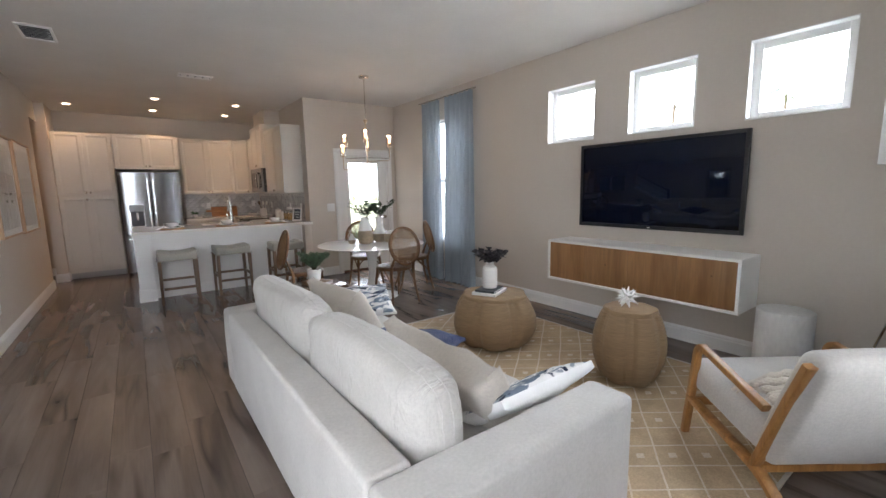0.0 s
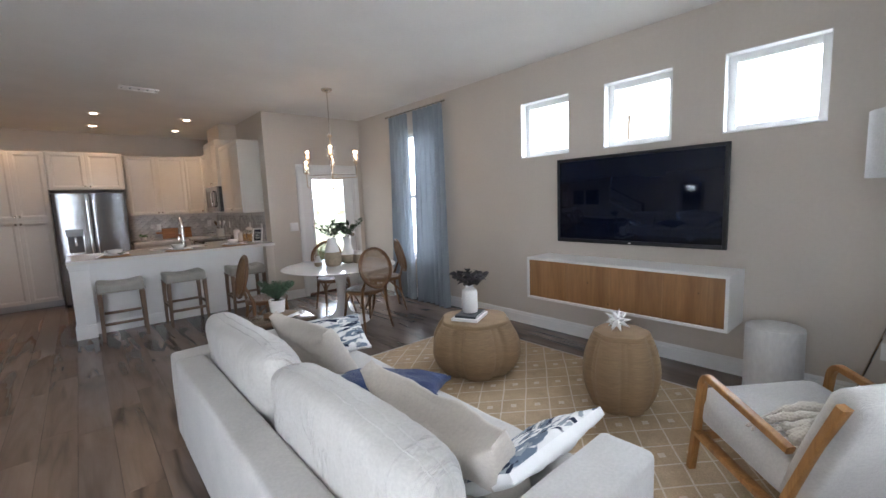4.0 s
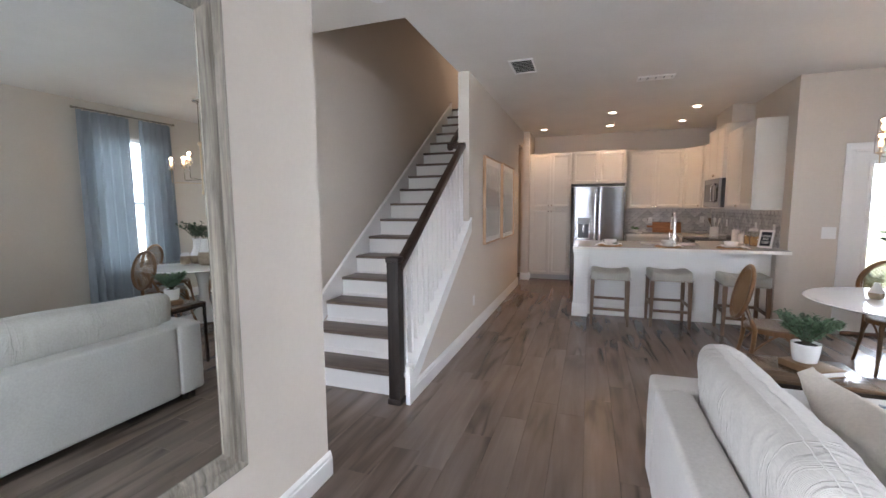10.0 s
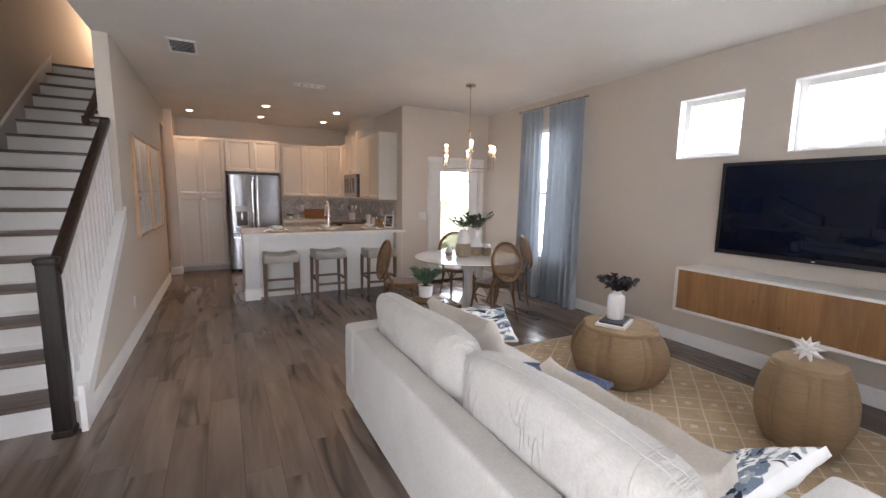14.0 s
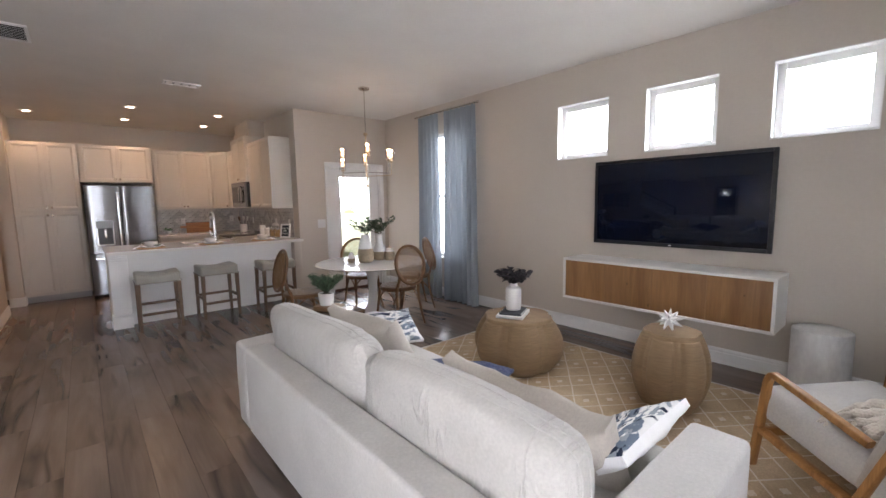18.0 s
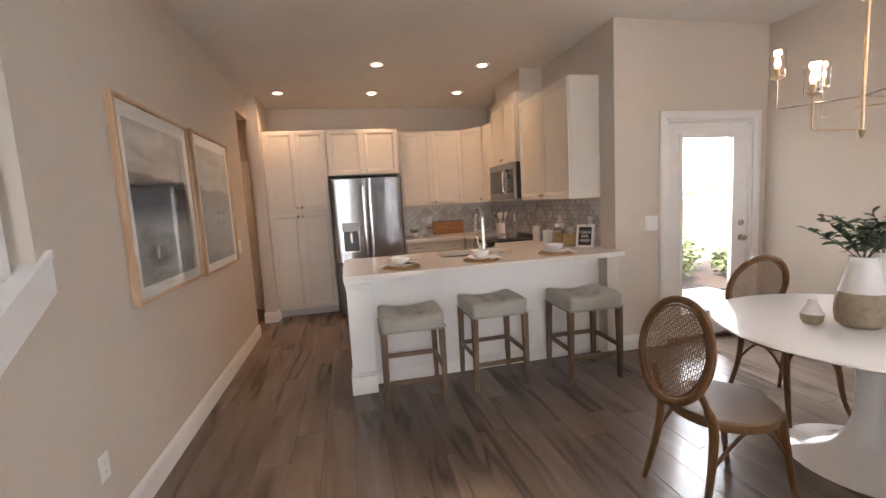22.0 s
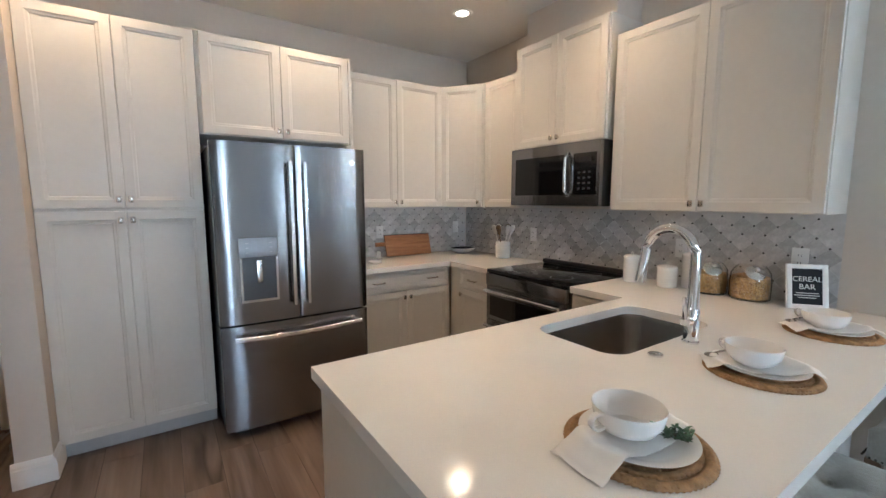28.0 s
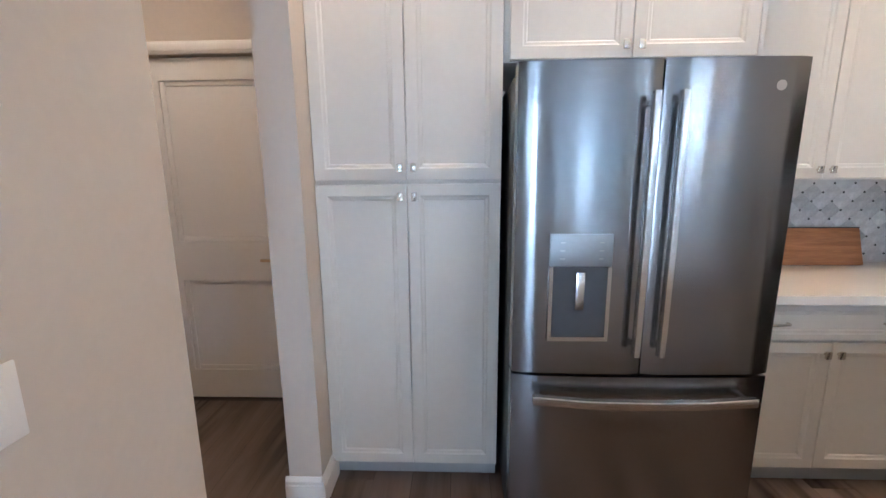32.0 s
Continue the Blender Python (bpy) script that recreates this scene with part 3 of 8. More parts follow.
def thing(name, label, category, x=0, y=0, z=0, rz=0, group="", kind=""):
    """An Empty at the base of a thing, which its parts hang on."""
    ob = new(name)
    ob.empty_display_size = 0.05
    ob.matrix_world = pose(x, y, z, 0, 0, rz)
    return tagged(ob, label, category, group, kind)


def boxpart(name, dims, material, parent=None, bev=0.003, label="", seg=2):
    bm = bmesh.new()
    box(bm, *dims, bev=bev, seg=seg)
    return part(name, bm, material, parent, label)


def piece(name, mesh, parent, m):
    """One of many alike pieces, sharing its mesh."""
    ob = new(name, mesh)
    ob.parent = parent
    ob.matrix_local = m
    return ob


def slab(axis, p0, p1, a0, a1, z0, z1, holes=()):
    """A wall from p0 to p1 along axis ('x' or 'y'), a0 to a1 along the other, with holes (a0, a1, z0, z1) through it."""
    bm = bmesh.new()
    aa = sorted({a0, a1, *(v for h in holes for v in h[:2] if a0 < v < a1)})
    zz = sorted({z0, z1, *(v for h in holes for v in h[2:] if z0 < v < z1)})

    def solid(i, j):
        if not (0 <= i < len(aa) - 1 and 0 <= j < len(zz) - 1):
            return False
        ca, cz = (aa[i] + aa[i + 1]) / 2, (zz[j] + zz[j + 1]) / 2
        return not any(h[0] < ca < h[1] and h[2] < cz < h[3] for h in holes)

    cache = {}

    def v(p, i, j):
        key = (p, i, j)
        if key not in cache:
            cache[key] = bm.verts.new((p, aa[i], zz[j]) if axis == "x" else (aa[i], p, zz[j]))
        return cache[key]

    for i in range(len(aa) - 1):
        for j in range(len(zz) - 1):
            if not solid(i, j):
                continue
            for p in (p0, p1):
                bm.faces.new((v(p, i, j), v(p, i + 1, j), v(p, i + 1, j + 1), v(p, i, j + 1)))
            if not solid(i - 1, j):
                bm.faces.new((v(p0, i, j), v(p1, i, j), v(p1, i, j + 1), v(p0, i, j + 1)))
            if not solid(i + 1, j):
                bm.faces.new((v(p0, i + 1, j), v(p1, i + 1, j), v(p1, i + 1, j + 1), v(p0, i + 1, j + 1)))
            if not solid(i, j - 1):
                bm.faces.new((v(p0, i, j), v(p1, i, j), v(p1, i + 1, j), v(p0, i + 1, j)))
            if not solid(i, j + 1):
                bm.faces.new((v(p0, i, j + 1), v(p1, i, j + 1), v(p1, i + 1, j + 1), v(p0, i + 1, j + 1)))
    return bm


def structure(name, bm, material, label, category, parent=None, smooth=False):
    ob = part(name, bm, material, parent, smooth=smooth)
    return tagged(ob, label, category, kind="structure")


def words(text, size, material, parent, m, name="lettering"):
    """Flat lettering as a mesh."""
    cu = bpy.data.curves.new(name, "FONT")
    cu.body, cu.size, cu.align_x, cu.align_y, cu.extrude = text, size, "CENTER", "CENTER", 0.0006
    tmp = new(name, cu)
    me = bpy.data.meshes.new_from_object(tmp.evaluated_get(bpy.context.evaluated_depsgraph_get()))
    bpy.data.objects.remove(tmp)
    me.materials.clear()
    me.materials.append(material)
    ob = new(name, me)
    ob.parent = parent
    ob.matrix_local = m
    return ob
# ---- the shell: walls, ceiling, openings ----
CEIL, XE, XW, YS, YD, XK, YB = 2.825, 4.0, -0.92, -0.16, 6.69, 2.41, 9.86
XSTAIR, YWALL, UPPER = -2.07, 5.30, 3.145
WALL = "greige painted drywall wall with a faint orange-peel texture"
CLEAR = [(2.66, 3.25), (1.71, 2.30), (0.76, 1.35)]
holes_e = [(a, b, 1.86, 2.44) for a, b in CLEAR] + [(4.60, 5.50, 0.60, 2.42)]
wall_east = structure("wall_east", slab("x", XE, XE + 0.16, YS - 0.16, YD + 0.16, 0, CEIL, holes_e), M_WALL, WALL, "wall")
holes_s = [(2.06, 3.26, 0.5, 2.3), (-0.97, -0.27, 0.5, 2.3)]
wall_south = structure("wall_south", slab("y", YS - 0.16, YS, -1.0, XE, 0, CEIL, holes_s), M_WALL, WALL, "wall")
holes_d = [(2.92, 3.85, -0.001, 2.005)]
wall_dining = structure("wall_dining", slab("y", YD, YD + 0.16, XK, XE, 0, CEIL, holes_d), M_WALL, WALL, "wall")
wall_kitchen = structure("wall_kitchen_side", slab("x", XK, XK + 0.13, YD + 0.16, YB + 0.13, 0, CEIL), M_WALL, WALL, "wall")
wall_north = structure("wall_north", slab("y", YB, YB + 0.13, -0.92, XK, 0, CEIL), M_WALL, WALL, "wall")
wall_west = structure("wall_west", slab("x", XW - 0.115, XW, YWALL, 9.11, 0, CEIL, [(8.545, 9.112, -0.001, 2.53)]), M_WALL, "greige drywall wall between the stairs and the hall, with a cased opening", "wall")
wall_stub = structure("wall_stub", slab("x", -0.945, -0.803, 9.11, YB + 0.11, 0, CEIL), M_WALL, "short greige wall end beside the pantry cabinet", "wall")
wall_mirror = structure("wall_mirror", slab("x", -1.12, -1.0, YS - 0.16, 2.80, 0, CEIL), M_WALL, "greige drywall wall that carries the tall mirror", "wall")
wall_stair = structure("wall_stair", slab("x", XSTAIR - 0.12, XSTAIR, 0.6, 8.42, 0, 5.6), M_WALL, "tall greige drywall wall along the staircase", "wall")
# plain opening made for the added foyer lamp
wall_foyer = structure("wall_foyer", slab("y", 0.48, 0.6, XSTAIR - 0.12, -1.12, 0, CEIL, [(-1.98, -1.22, 0.5, 2.5)]), M_WALL, WALL, "wall")
wall_hall_a = structure("wall_hall_south", slab("y", 8.42, 8.54, -2.9, XW - 0.115, 0, CEIL), M_WALL, WALL, "wall")
wall_hall_b = structure("wall_hall_west", slab("x", -2.9, -2.78, 8.54, YB + 0.19, 0, CEIL), M_WALL, WALL, "wall")
wall_hall_c = structure("wall_hall_north", slab("y", 9.93, 10.05, -2.78, -0.945, 0, CEIL, [(-2.015, -1.185, -0.001, 2.06)]), M_WALL, WALL, "wall")
# unseen sheet added behind the hall door to keep outside light from leaking in
hall_light_stop = structure("wall_hall_light_stop", slab("y", 10.052, 10.10, -2.2, -1.0, -0.15, 2.3), M_WALL, WALL, "wall")
wall_well = structure("wall_stairwell_east", slab("x", -1.035, -0.92, 3.97, 8.42, CEIL + 0.3, 5.6), M_WALL, WALL, "wall")
wall_well_s = structure("wall_stairwell_south", slab("y", 3.85, 3.97, XSTAIR, -0.92, CEIL + 0.3, 5.6), M_WALL, WALL, "wall")
wall_well_n = structure("wall_stairwell_north", slab("y", 10.9, 11.0, XSTAIR, -0.92, UPPER, 5.6), M_TRIM, "pale upper landing wall at the head of the stairs", "wall")
wall_well_w = structure("wall_landing_west", slab("x", XSTAIR - 0.12, XSTAIR, 8.42, 11.0, UPPER, 5.6), M_WALL, WALL, "wall")
wall_well_e = structure("wall_landing_east", slab("x", -1.035, -0.92, 8.42, 11.0, UPPER, 5.6), M_WALL, WALL, "wall")

bm = bmesh.new()
box(bm, -1.035, XE + 0.16, YS - 0.16, YB + 0.13, CEIL, CEIL + 0.3)
box(bm, XSTAIR - 0.12, -1.035, 0.48, 3.97, CEIL, CEIL + 0.3)
box(bm, -2.9, -1.035, 8.42, 10.05, CEIL, CEIL + 0.3)
ceiling = structure("ceiling", bm, M_CEIL, "white textured plaster ceiling", "ceiling")
bm = bmesh.new()
box(bm, XSTAIR - 0.12, -0.92, 3.85, 11.0, 5.6, 5.7)
ceiling_up = structure("ceiling_stairwell", bm, M_CEIL, "white textured ceiling above the stairwell", "ceiling")
bm = bmesh.new()
box(bm, XSTAIR, -1.035, 8.21, 10.9, UPPER - 0.02, UPPER)
landing = structure("floor_landing", bm, M_TREAD, "grey-brown landing floor at the head of the stairs", "floor")
bm = bmesh.new()
box(bm, -2.9, XE + 0.16, YS - 0.16, 10.05, -0.12, -0.006)
floor = structure("floor", bm, M_GAP, "grey-brown wood plank floor with long knotty grain", "floor")


# skirting boards: a tall flat with a stepped, rounded top
def skirting(name, x0, y0, x1, y1, nx, ny, h=0.135, label="white painted tall baseboard with a moulded top"):
    bm = bmesh.new()
    prof = [(0, 0), (0.016, 0), (0.016, h * 0.72), (0.012, h * 0.76), (0.012, h * 0.86), (0.006, h * 0.95), (0.003, h), (0, h)]
    ends = []
    for x, y in ((x0, y0), (x1, y1)):
        ends.append([bm.verts.new((x + nx * d, y + ny * d, z + 0.001)) for d, z in prof])
    n = len(prof)
    for k in range(n):
        bm.faces.new((ends[0][k], ends[0][(k + 1) % n], ends[1][(k + 1) % n], ends[1][k]))
    bm.faces.new(list(reversed(ends[0])))
    bm.faces.new(ends[1])
    return structure(name, bm, M_TRIM, label, "baseboard")


skirting("baseboard_east", XE, YS, XE, YD, -1, 0)
skirting("baseboard_south", -1.0, YS, XE - 0.016, YS, 0, 1)
skirting("baseboard_dining_a", XK, YD, 2.85, YD, 0, -1)
skirting("baseboard_dining_b", 3.92, YD, XE - 0.016, YD, 0, -1)
skirting("baseboard_west", XW, 3.70, XW, 8.545, 1, 0)
skirting("baseboard_west_end", XW + 0.016, 8.545, XW - 0.115, 8.545, 0, 1)
skirting("baseboard_stub_front", -0.961, 9.11, -0.803, 9.11, 0, -1)
skirting("baseboard_stub_side", -0.945, 9.11, -0.945, 9.93, -1, 0)
skirting("baseboard_stub_east", -0.803, 9.094, -0.803, 9.30, 1, 0)
skirting("baseboard_mirror", -1.0, YS + 0.016, -1.0, 2.816, 1, 0)
skirting("baseboard_mirror_end", -1.0, 2.80, -1.12, 2.80, 0, 1)
skirting("baseboard_stair_foot", XSTAIR, 0.6, XSTAIR, 3.72, 1, 0)
skirting("baseboard_hall", -1.125, 9.93, -0.961, 9.93, 0, -1)

# clerestory windows
for i, (a, b) in enumerate(CLEAR, 1):
    w = thing("window_%d" % i, "small square white vinyl clerestory window set high in the wall", "window", XE, (a + b) / 2, 1.86, kind="structure")
    hw, f = (b - a) / 2, 0.06
    bm = bmesh.new()
    x0, x1 = 0.088, 0.15
    box(bm, x0, x1, -hw, -hw + f, 0, 0.58, 0.004)
    box(bm, x0, x1, hw - f, hw, 0, 0.58, 0.004)
    box(bm, x0, x1, -hw + f, hw - f, 0, f, 0.004)
    box(bm, x0, x1, -hw + f, hw - f, 0.58 - f, 0.58, 0.004)
    part("window_frame", bm, M_TRIM, w)
    bm = bmesh.new()
    for s in (-1, 1):
        box(bm, 0.0005, 0.088, s * hw - (0.006 if s > 0 else 0), s * hw + (0.006 if s < 0 else 0), 0.0, 0.58)
    box(bm, 0.0005, 0.088, -hw + 0.006, hw - 0.006, 0.574, 0.58)
    part("window_return", bm, M_TRIM, w)
    boxpart("window_sill", (-0.012, 0.088, -hw + 0.006, hw - 0.006, 0.0, 0.014), M_TRIM, w)
    g = boxpart("pane", (0.118, 0.124, -hw + f - 0.005, hw - f + 0.005, f - 0.005, 0.58 - f + 0.005), M_GLASS, w, 0)
    g.visible_shadow = False


def big_window(name, label, m, w, h):
    """A double-hung window: frame, two sashes with panes and a sill; it faces -y of its own axes."""
    t = thing(name, label, "window", kind="structure")
    t.matrix_world = m
    bm = bmesh.new()
    f = 0.045
    for x0, x1, z0, z1 in ((-w / 2, -w / 2 + f, 0, h), (w / 2 - f, w / 2, 0, h), (-w / 2 + f, w / 2 - f, 0, f), (-w / 2 + f, w / 2 - f, h - f, h)):
        box(bm, x0, x1, 0.05, 0.11, z0, z1, 0.004)
    part("window_frame", bm, M_TRIM, t)
    boxpart("meeting_rail", (-w / 2 + f, w / 2 - f, 0.055, 0.10, h * 0.5 - 0.025, h * 0.5 + 0.025), M_TRIM, t)
    boxpart("window_sill", (-w / 2 - 0.03, w / 2 + 0.03, -0.035, 0.05, -0.02, -0.001), M_TRIM, t)
    for z0, z1 in ((f, h * 0.5 - 0.025), (h * 0.5 + 0.025, h - f)):
        g = boxpart("pane", (-w / 2 + f, w / 2 - f, 0.075, 0.081, z0, z1), M_GLASS, t, 0)
        g.visible_shadow = False
    return t


big_window("window_4", "tall white double-hung window behind blue-grey curtains", pose(XE, 5.05, 0.60, 0, 0, -90), 0.90, 1.82)
big_window("window_5", "white window behind striped curtains", pose(2.66, YS, 0.5, 0, 0, 180), 1.2, 1.8)
# never in view: added with its lamp to light the room from the south
big_window("window_6", "unseen white front window, added to light the room", pose(-0.62, YS, 0.5, 0, 0, 180), 0.7, 1.8)


# glazed patio door
def casing(parent, x0, x1, z1, w=0.07, y0=-0.02, y1=-0.001):
    for a, b in ((x0 - w, x0), (x1, x1 + w)):
        bm = bmesh.new()
        box(bm, a, b, y0, y1, 0.0, z1, 0.004)
        box(bm, a + 0.012, b - 0.012, y0 - 0.006, y0, 0.0, z1, 0.003)
        part("casing", bm, M_TRIM, parent)
    bm = bmesh.new()
    box(bm, x0 - w, x1 + w, y0, y1, z1, z1 + w, 0.004)
    box(bm, x0 - w + 0.012, x1 + w - 0.012, y0 - 0.006, y0, z1 + 0.012, z1 + w - 0.012, 0.003)
    part("casing", bm, M_TRIM, parent)


door = thing("door_1", "white exterior door with one full-length clear glass pane", "door", 3.385, YD, 0, kind="structure")
casing(door, -0.465, 0.465, 2.005)
bm = bmesh.new()
for x0, x1, z0, z1 in ((-0.465, -0.445, 0.0, 2.005), (0.445, 0.465, 0.0, 2.005), (-0.445, 0.445, 1.985, 2.005)):
    box(bm, x0, x1, 0.0, 0.12, z0, z1, 0.002)
part("jamb", bm, M_TRIM, door)
boxpart("threshold", (-0.445, 0.445, 0.0, 0.16, 0.001, 0.03), mat("bronze_threshold", (0.12, 0.055, 0.03), 0.5, 0.3), door)
bm = slab("y", 0.03, 0.075, -0.443, 0.443, 0.033, 1.982, [(-0.285, 0.285, 0.24, 1.86)])
slab_ob = part("door_slab", bm, M_TRIM, door, smooth=False)
bm = bmesh.new()
for x0, x1, z0, z1 in ((-0.31, -0.27, 0.215, 1.885), (0.27, 0.31, 0.215, 1.885), (-0.27, 0.27, 0.215, 0.255), (-0.27, 0.27, 1.845, 1.885)):
    box(bm, x0, x1, 0.018, 0.032, z0, z1, 0.005)
part("glazing_bead", bm, M_TRIM, slab_ob)
g = boxpart("pane", (-0.284, 0.284, 0.05, 0.056, 0.241, 1.859), M_GLASS, slab_ob, 0)
g.visible_shadow = False
for z, r, nm in ((0.92, 0.028, "door_handle"), (1.06, 0.026, "deadbolt")):
    bm = bmesh.new()
    lathe(bm, [(0.03, 0), (0.03, 0.008), (0.012, 0.012), (0.012, 0.03), (r * 0.8, 0.036), (r, 0.05), (r * 0.7, 0.06)] if nm == "door_handle" else [(0.03, 0), (0.03, 0.012), (0.018, 0.018), (0.016, 0.022)], 20)
    move(bm, pose(0.375, 0.03, z, 90))
    part(nm, bm, M_NICKEL, slab_ob, "satin nickel knob")

# panelled hall door
def panel_door(name, label, x, y, w, h, hinge=1):
    d = thing(name, label, "door", x, y, 0, kind="structure")
    casing(d, -w / 2 - 0.01, w / 2 + 0.01, h + 0.01, 0.065)
    holes = [(-w / 2 + 0.12, w / 2 - 0.12, 0.20, 0.785), (-w / 2 + 0.12, w / 2 - 0.12, 1.02, h - 0.12)]
    s = part("door_slab", slab("y", 0.012, 0.045, -w / 2, w / 2, 0.012, h, holes), M_TRIM, d, smooth=False)
    for a0, a1, z0, z1 in holes:
        bm = bmesh.new()
        for dx0, dx1, dz0, dz1 in ((a0, a0 + 0.03, z0, z1), (a1 - 0.03, a1, z0, z1), (a0 + 0.03, a1 - 0.03, z0, z0 + 0.03), (a0 + 0.03, a1 - 0.03, z1 - 0.03, z1)):
            box(bm, dx0, dx1, 0.020, 0.04, dz0, dz1, 0.006)
        box(bm, a0 + 0.03, a1 - 0.03, 0.026, 0.04, z0 + 0.03, z1 - 0.03)
        part("door_panel", bm, M_TRIM, s)
    for z, nm in ((0.915, "door_handle"), (1.055, "deadbolt")):
        bm = bmesh.new()
        lathe(bm, [(0.03, 0), (0.03, 0.01), (0.012, 0.014), (0.012, 0.045), (0.011, 0.05)], 16)
        if nm == "door_handle":
            v0 = len(bm.verts)
            tube(bm, [(0, 0, 0.042), (-0.05, 0, 0.045), (-0.11, 0, 0.043)], 0.009, 8)
        move(bm, pose(w / 2 - 0.07, 0.012, z, 90))
        part(nm, bm, M_BRASS, s, "brass-toned lever")
    return d


panel_door("door_2", "white two-panel interior door, closed", -1.60, 9.93, 0.81, 2.05)

# ceiling fixtures
# the last one is unseen, added to give the hall its warm light
for k, (x, y) in enumerate(((-0.53, 9.02), (0.58, 7.93), (0.59, 9.02), (1.69, 7.90), (1.70, 8.98), (-1.75, 9.25))):
    d = thing("recessed_downlight", "round white recessed ceiling downlight, switched on", "ceiling light", x, y, CEIL - 0.006, group="kitchen downlights")
    bm = bmesh.new()
    lathe(bm, [(0.046, 0.0055), (0.046, 0.003), (0.05, 0.0), (0.072, 0.0), (0.078, 0.0055)], 28)
    part("trim_ring", bm, M_TRIM, d)
    bm = bmesh.new()
    lathe(bm, [(0.0, -0.0015), (0.04, -0.0015), (0.045, 0.0)], 24)
    part("lens", bm, M_CAN, d, "glowing warm lens")
    lamp = bpy.data.lights.new("downlight_lamp", "SPOT")
    lamp.energy, lamp.color, lamp.spot_size, lamp.spot_blend, lamp.shadow_soft_size = 9.0, (1.0, 0.65, 0.37), radians(152), 1.0, 0.05
    lo = new("downlight_lamp", lamp)
    lo.matrix_world = look((x, y, CEIL - 0.03), (x, y + 0.0001, 0))


def grille(name, label, x0, x1, y0, y1, n, dark):
    v = thing(name, label, "air vent", (x0 + x1) / 2, (y0 + y1) / 2, CEIL - 0.014)
    hx, hy = (x1 - x0) / 2, (y1 - y0) / 2
    bm = bmesh.new()
    for a, b, c, d in ((-hx, -hx + 0.022, -hy, hy), (hx - 0.022, hx, -hy, hy), (-hx + 0.022, hx - 0.022, -hy, -hy + 0.022), (-hx + 0.022, hx - 0.022, hy - 0.022, hy)):
        box(bm, a, b, c, d, 0.0, 0.0135, 0.003)
    part("frame", bm, M_TRIM, v)
    boxpart("backing", (-hx + 0.022, hx - 0.022, -hy + 0.022, hy - 0.022, 0.0115, 0.0135), M_VENTDARK if dark else M_CABGREY, v, 0)
    along_x = hx < hy
    span = (hy if along_x else hx) - 0.024
    me = None
    for k in range(n):
        c = -span + 2 * span * (k + 0.5) / n
        wdt = span / n * (0.55 if dark else 0.8)
        if me is None:
            bm = bmesh.new()
            if along_x:
                hexa(bm, [(-hx + 0.022, -wdt, 0.002), (hx - 0.022, -wdt, 0.002), (hx - 0.022, -wdt + 0.002, 0.001), (-hx + 0.022, -wdt + 0.002, 0.001), (-hx + 0.022, wdt - 0.002, 0.011), (hx - 0.022, wdt - 0.002, 0.011), (hx - 0.022, wdt, 0.010), (-hx + 0.022, wdt, 0.010)])
            else:
                hexa(bm, [(-wdt, -hy + 0.022, 0.002), (-wdt + 0.002, -hy + 0.022, 0.001), (-wdt + 0.002, hy - 0.022, 0.001), (-wdt, hy - 0.022, 0.002), (wdt - 0.002, -hy + 0.022, 0.011), (wdt, -hy + 0.022, 0.010), (wdt, hy - 0.022, 0.010), (wdt - 0.002, hy - 0.022, 0.011)])
            o = part("slat", bm, M_TRIM, v, smooth=False)
            o.location = (0, c, 0) if along_x else (c, 0, 0)
            me = o.data
        else:
            piece("slat", me, v, pose(0, c, 0) if along_x else pose(c, 0, 0))


grille("return_vent", "rectangular white ceiling return grille with dark slots", -0.49, -0.25, 5.14, 5.56, 9, True)
grille("supply_vent", "long white ceiling supply diffuser", 0.75, 1.12, 6.14, 6.30, 4, False)
sd = thing("smoke_detector", "round white smoke detector on the ceiling", "smoke detector", -1.05, 3.58, CEIL - 0.045)
bm = bmesh.new()
lathe(bm, [(0.045, 0), (0.055, 0.006), (0.062, 0.02), (0.066, 0.036), (0.066, 0.044)], 28)
part("housing", bm, M_PLATE, sd)
bm = bmesh.new()
lathe(bm, [(0.0, -0.004), (0.012, -0.004), (0.016, 0.0)], 14)
part("test_button", bm, M_PLATE, sd)
# ---- the staircase ----
RISE, RUN, Y1 = 0.185, 0.279, 3.74
SL = RISE / RUN


def nose(y):
    return RISE + SL * (y - Y1)


stair = thing("staircase", "straight staircase with white risers and grey-brown wooden treads", "staircase", XSTAIR, Y1, 0, kind="structure")
XL, XR = 0.022, 1.035
for k in range(1, 18):
    y, z = (k - 1) * RUN, k * RISE
    boxpart("riser", (XL, XR, y + 0.025, y + 0.04, z - RISE + (0.0 if k == 1 else 0.001), z - 0.03), M_TRIM, stair, 0)
    if k < 17:
        bm = bmesh.new()
        box(bm, XL, XR, y, y + RUN + 0.024, z - 0.028, z, 0.008, 3)
        part("tread", bm, M_TREAD, stair)
# closed underside
bm = bmesh.new()
hexa(bm, [(XL, 0.05, 0.0), (XR, 0.05, 0.0), (XR, 16 * RUN, 16 * RISE - 0.2), (XL, 16 * RUN, 16 * RISE - 0.2), (XL, 0.05, 0.05), (XR, 0.05, 0.05), (XR, 16 * RUN, 16 * RISE - 0.05), (XL, 16 * RUN, 16 * RISE - 0.05)])
part("carriage", bm, M_TRIM, stair, smooth=False)
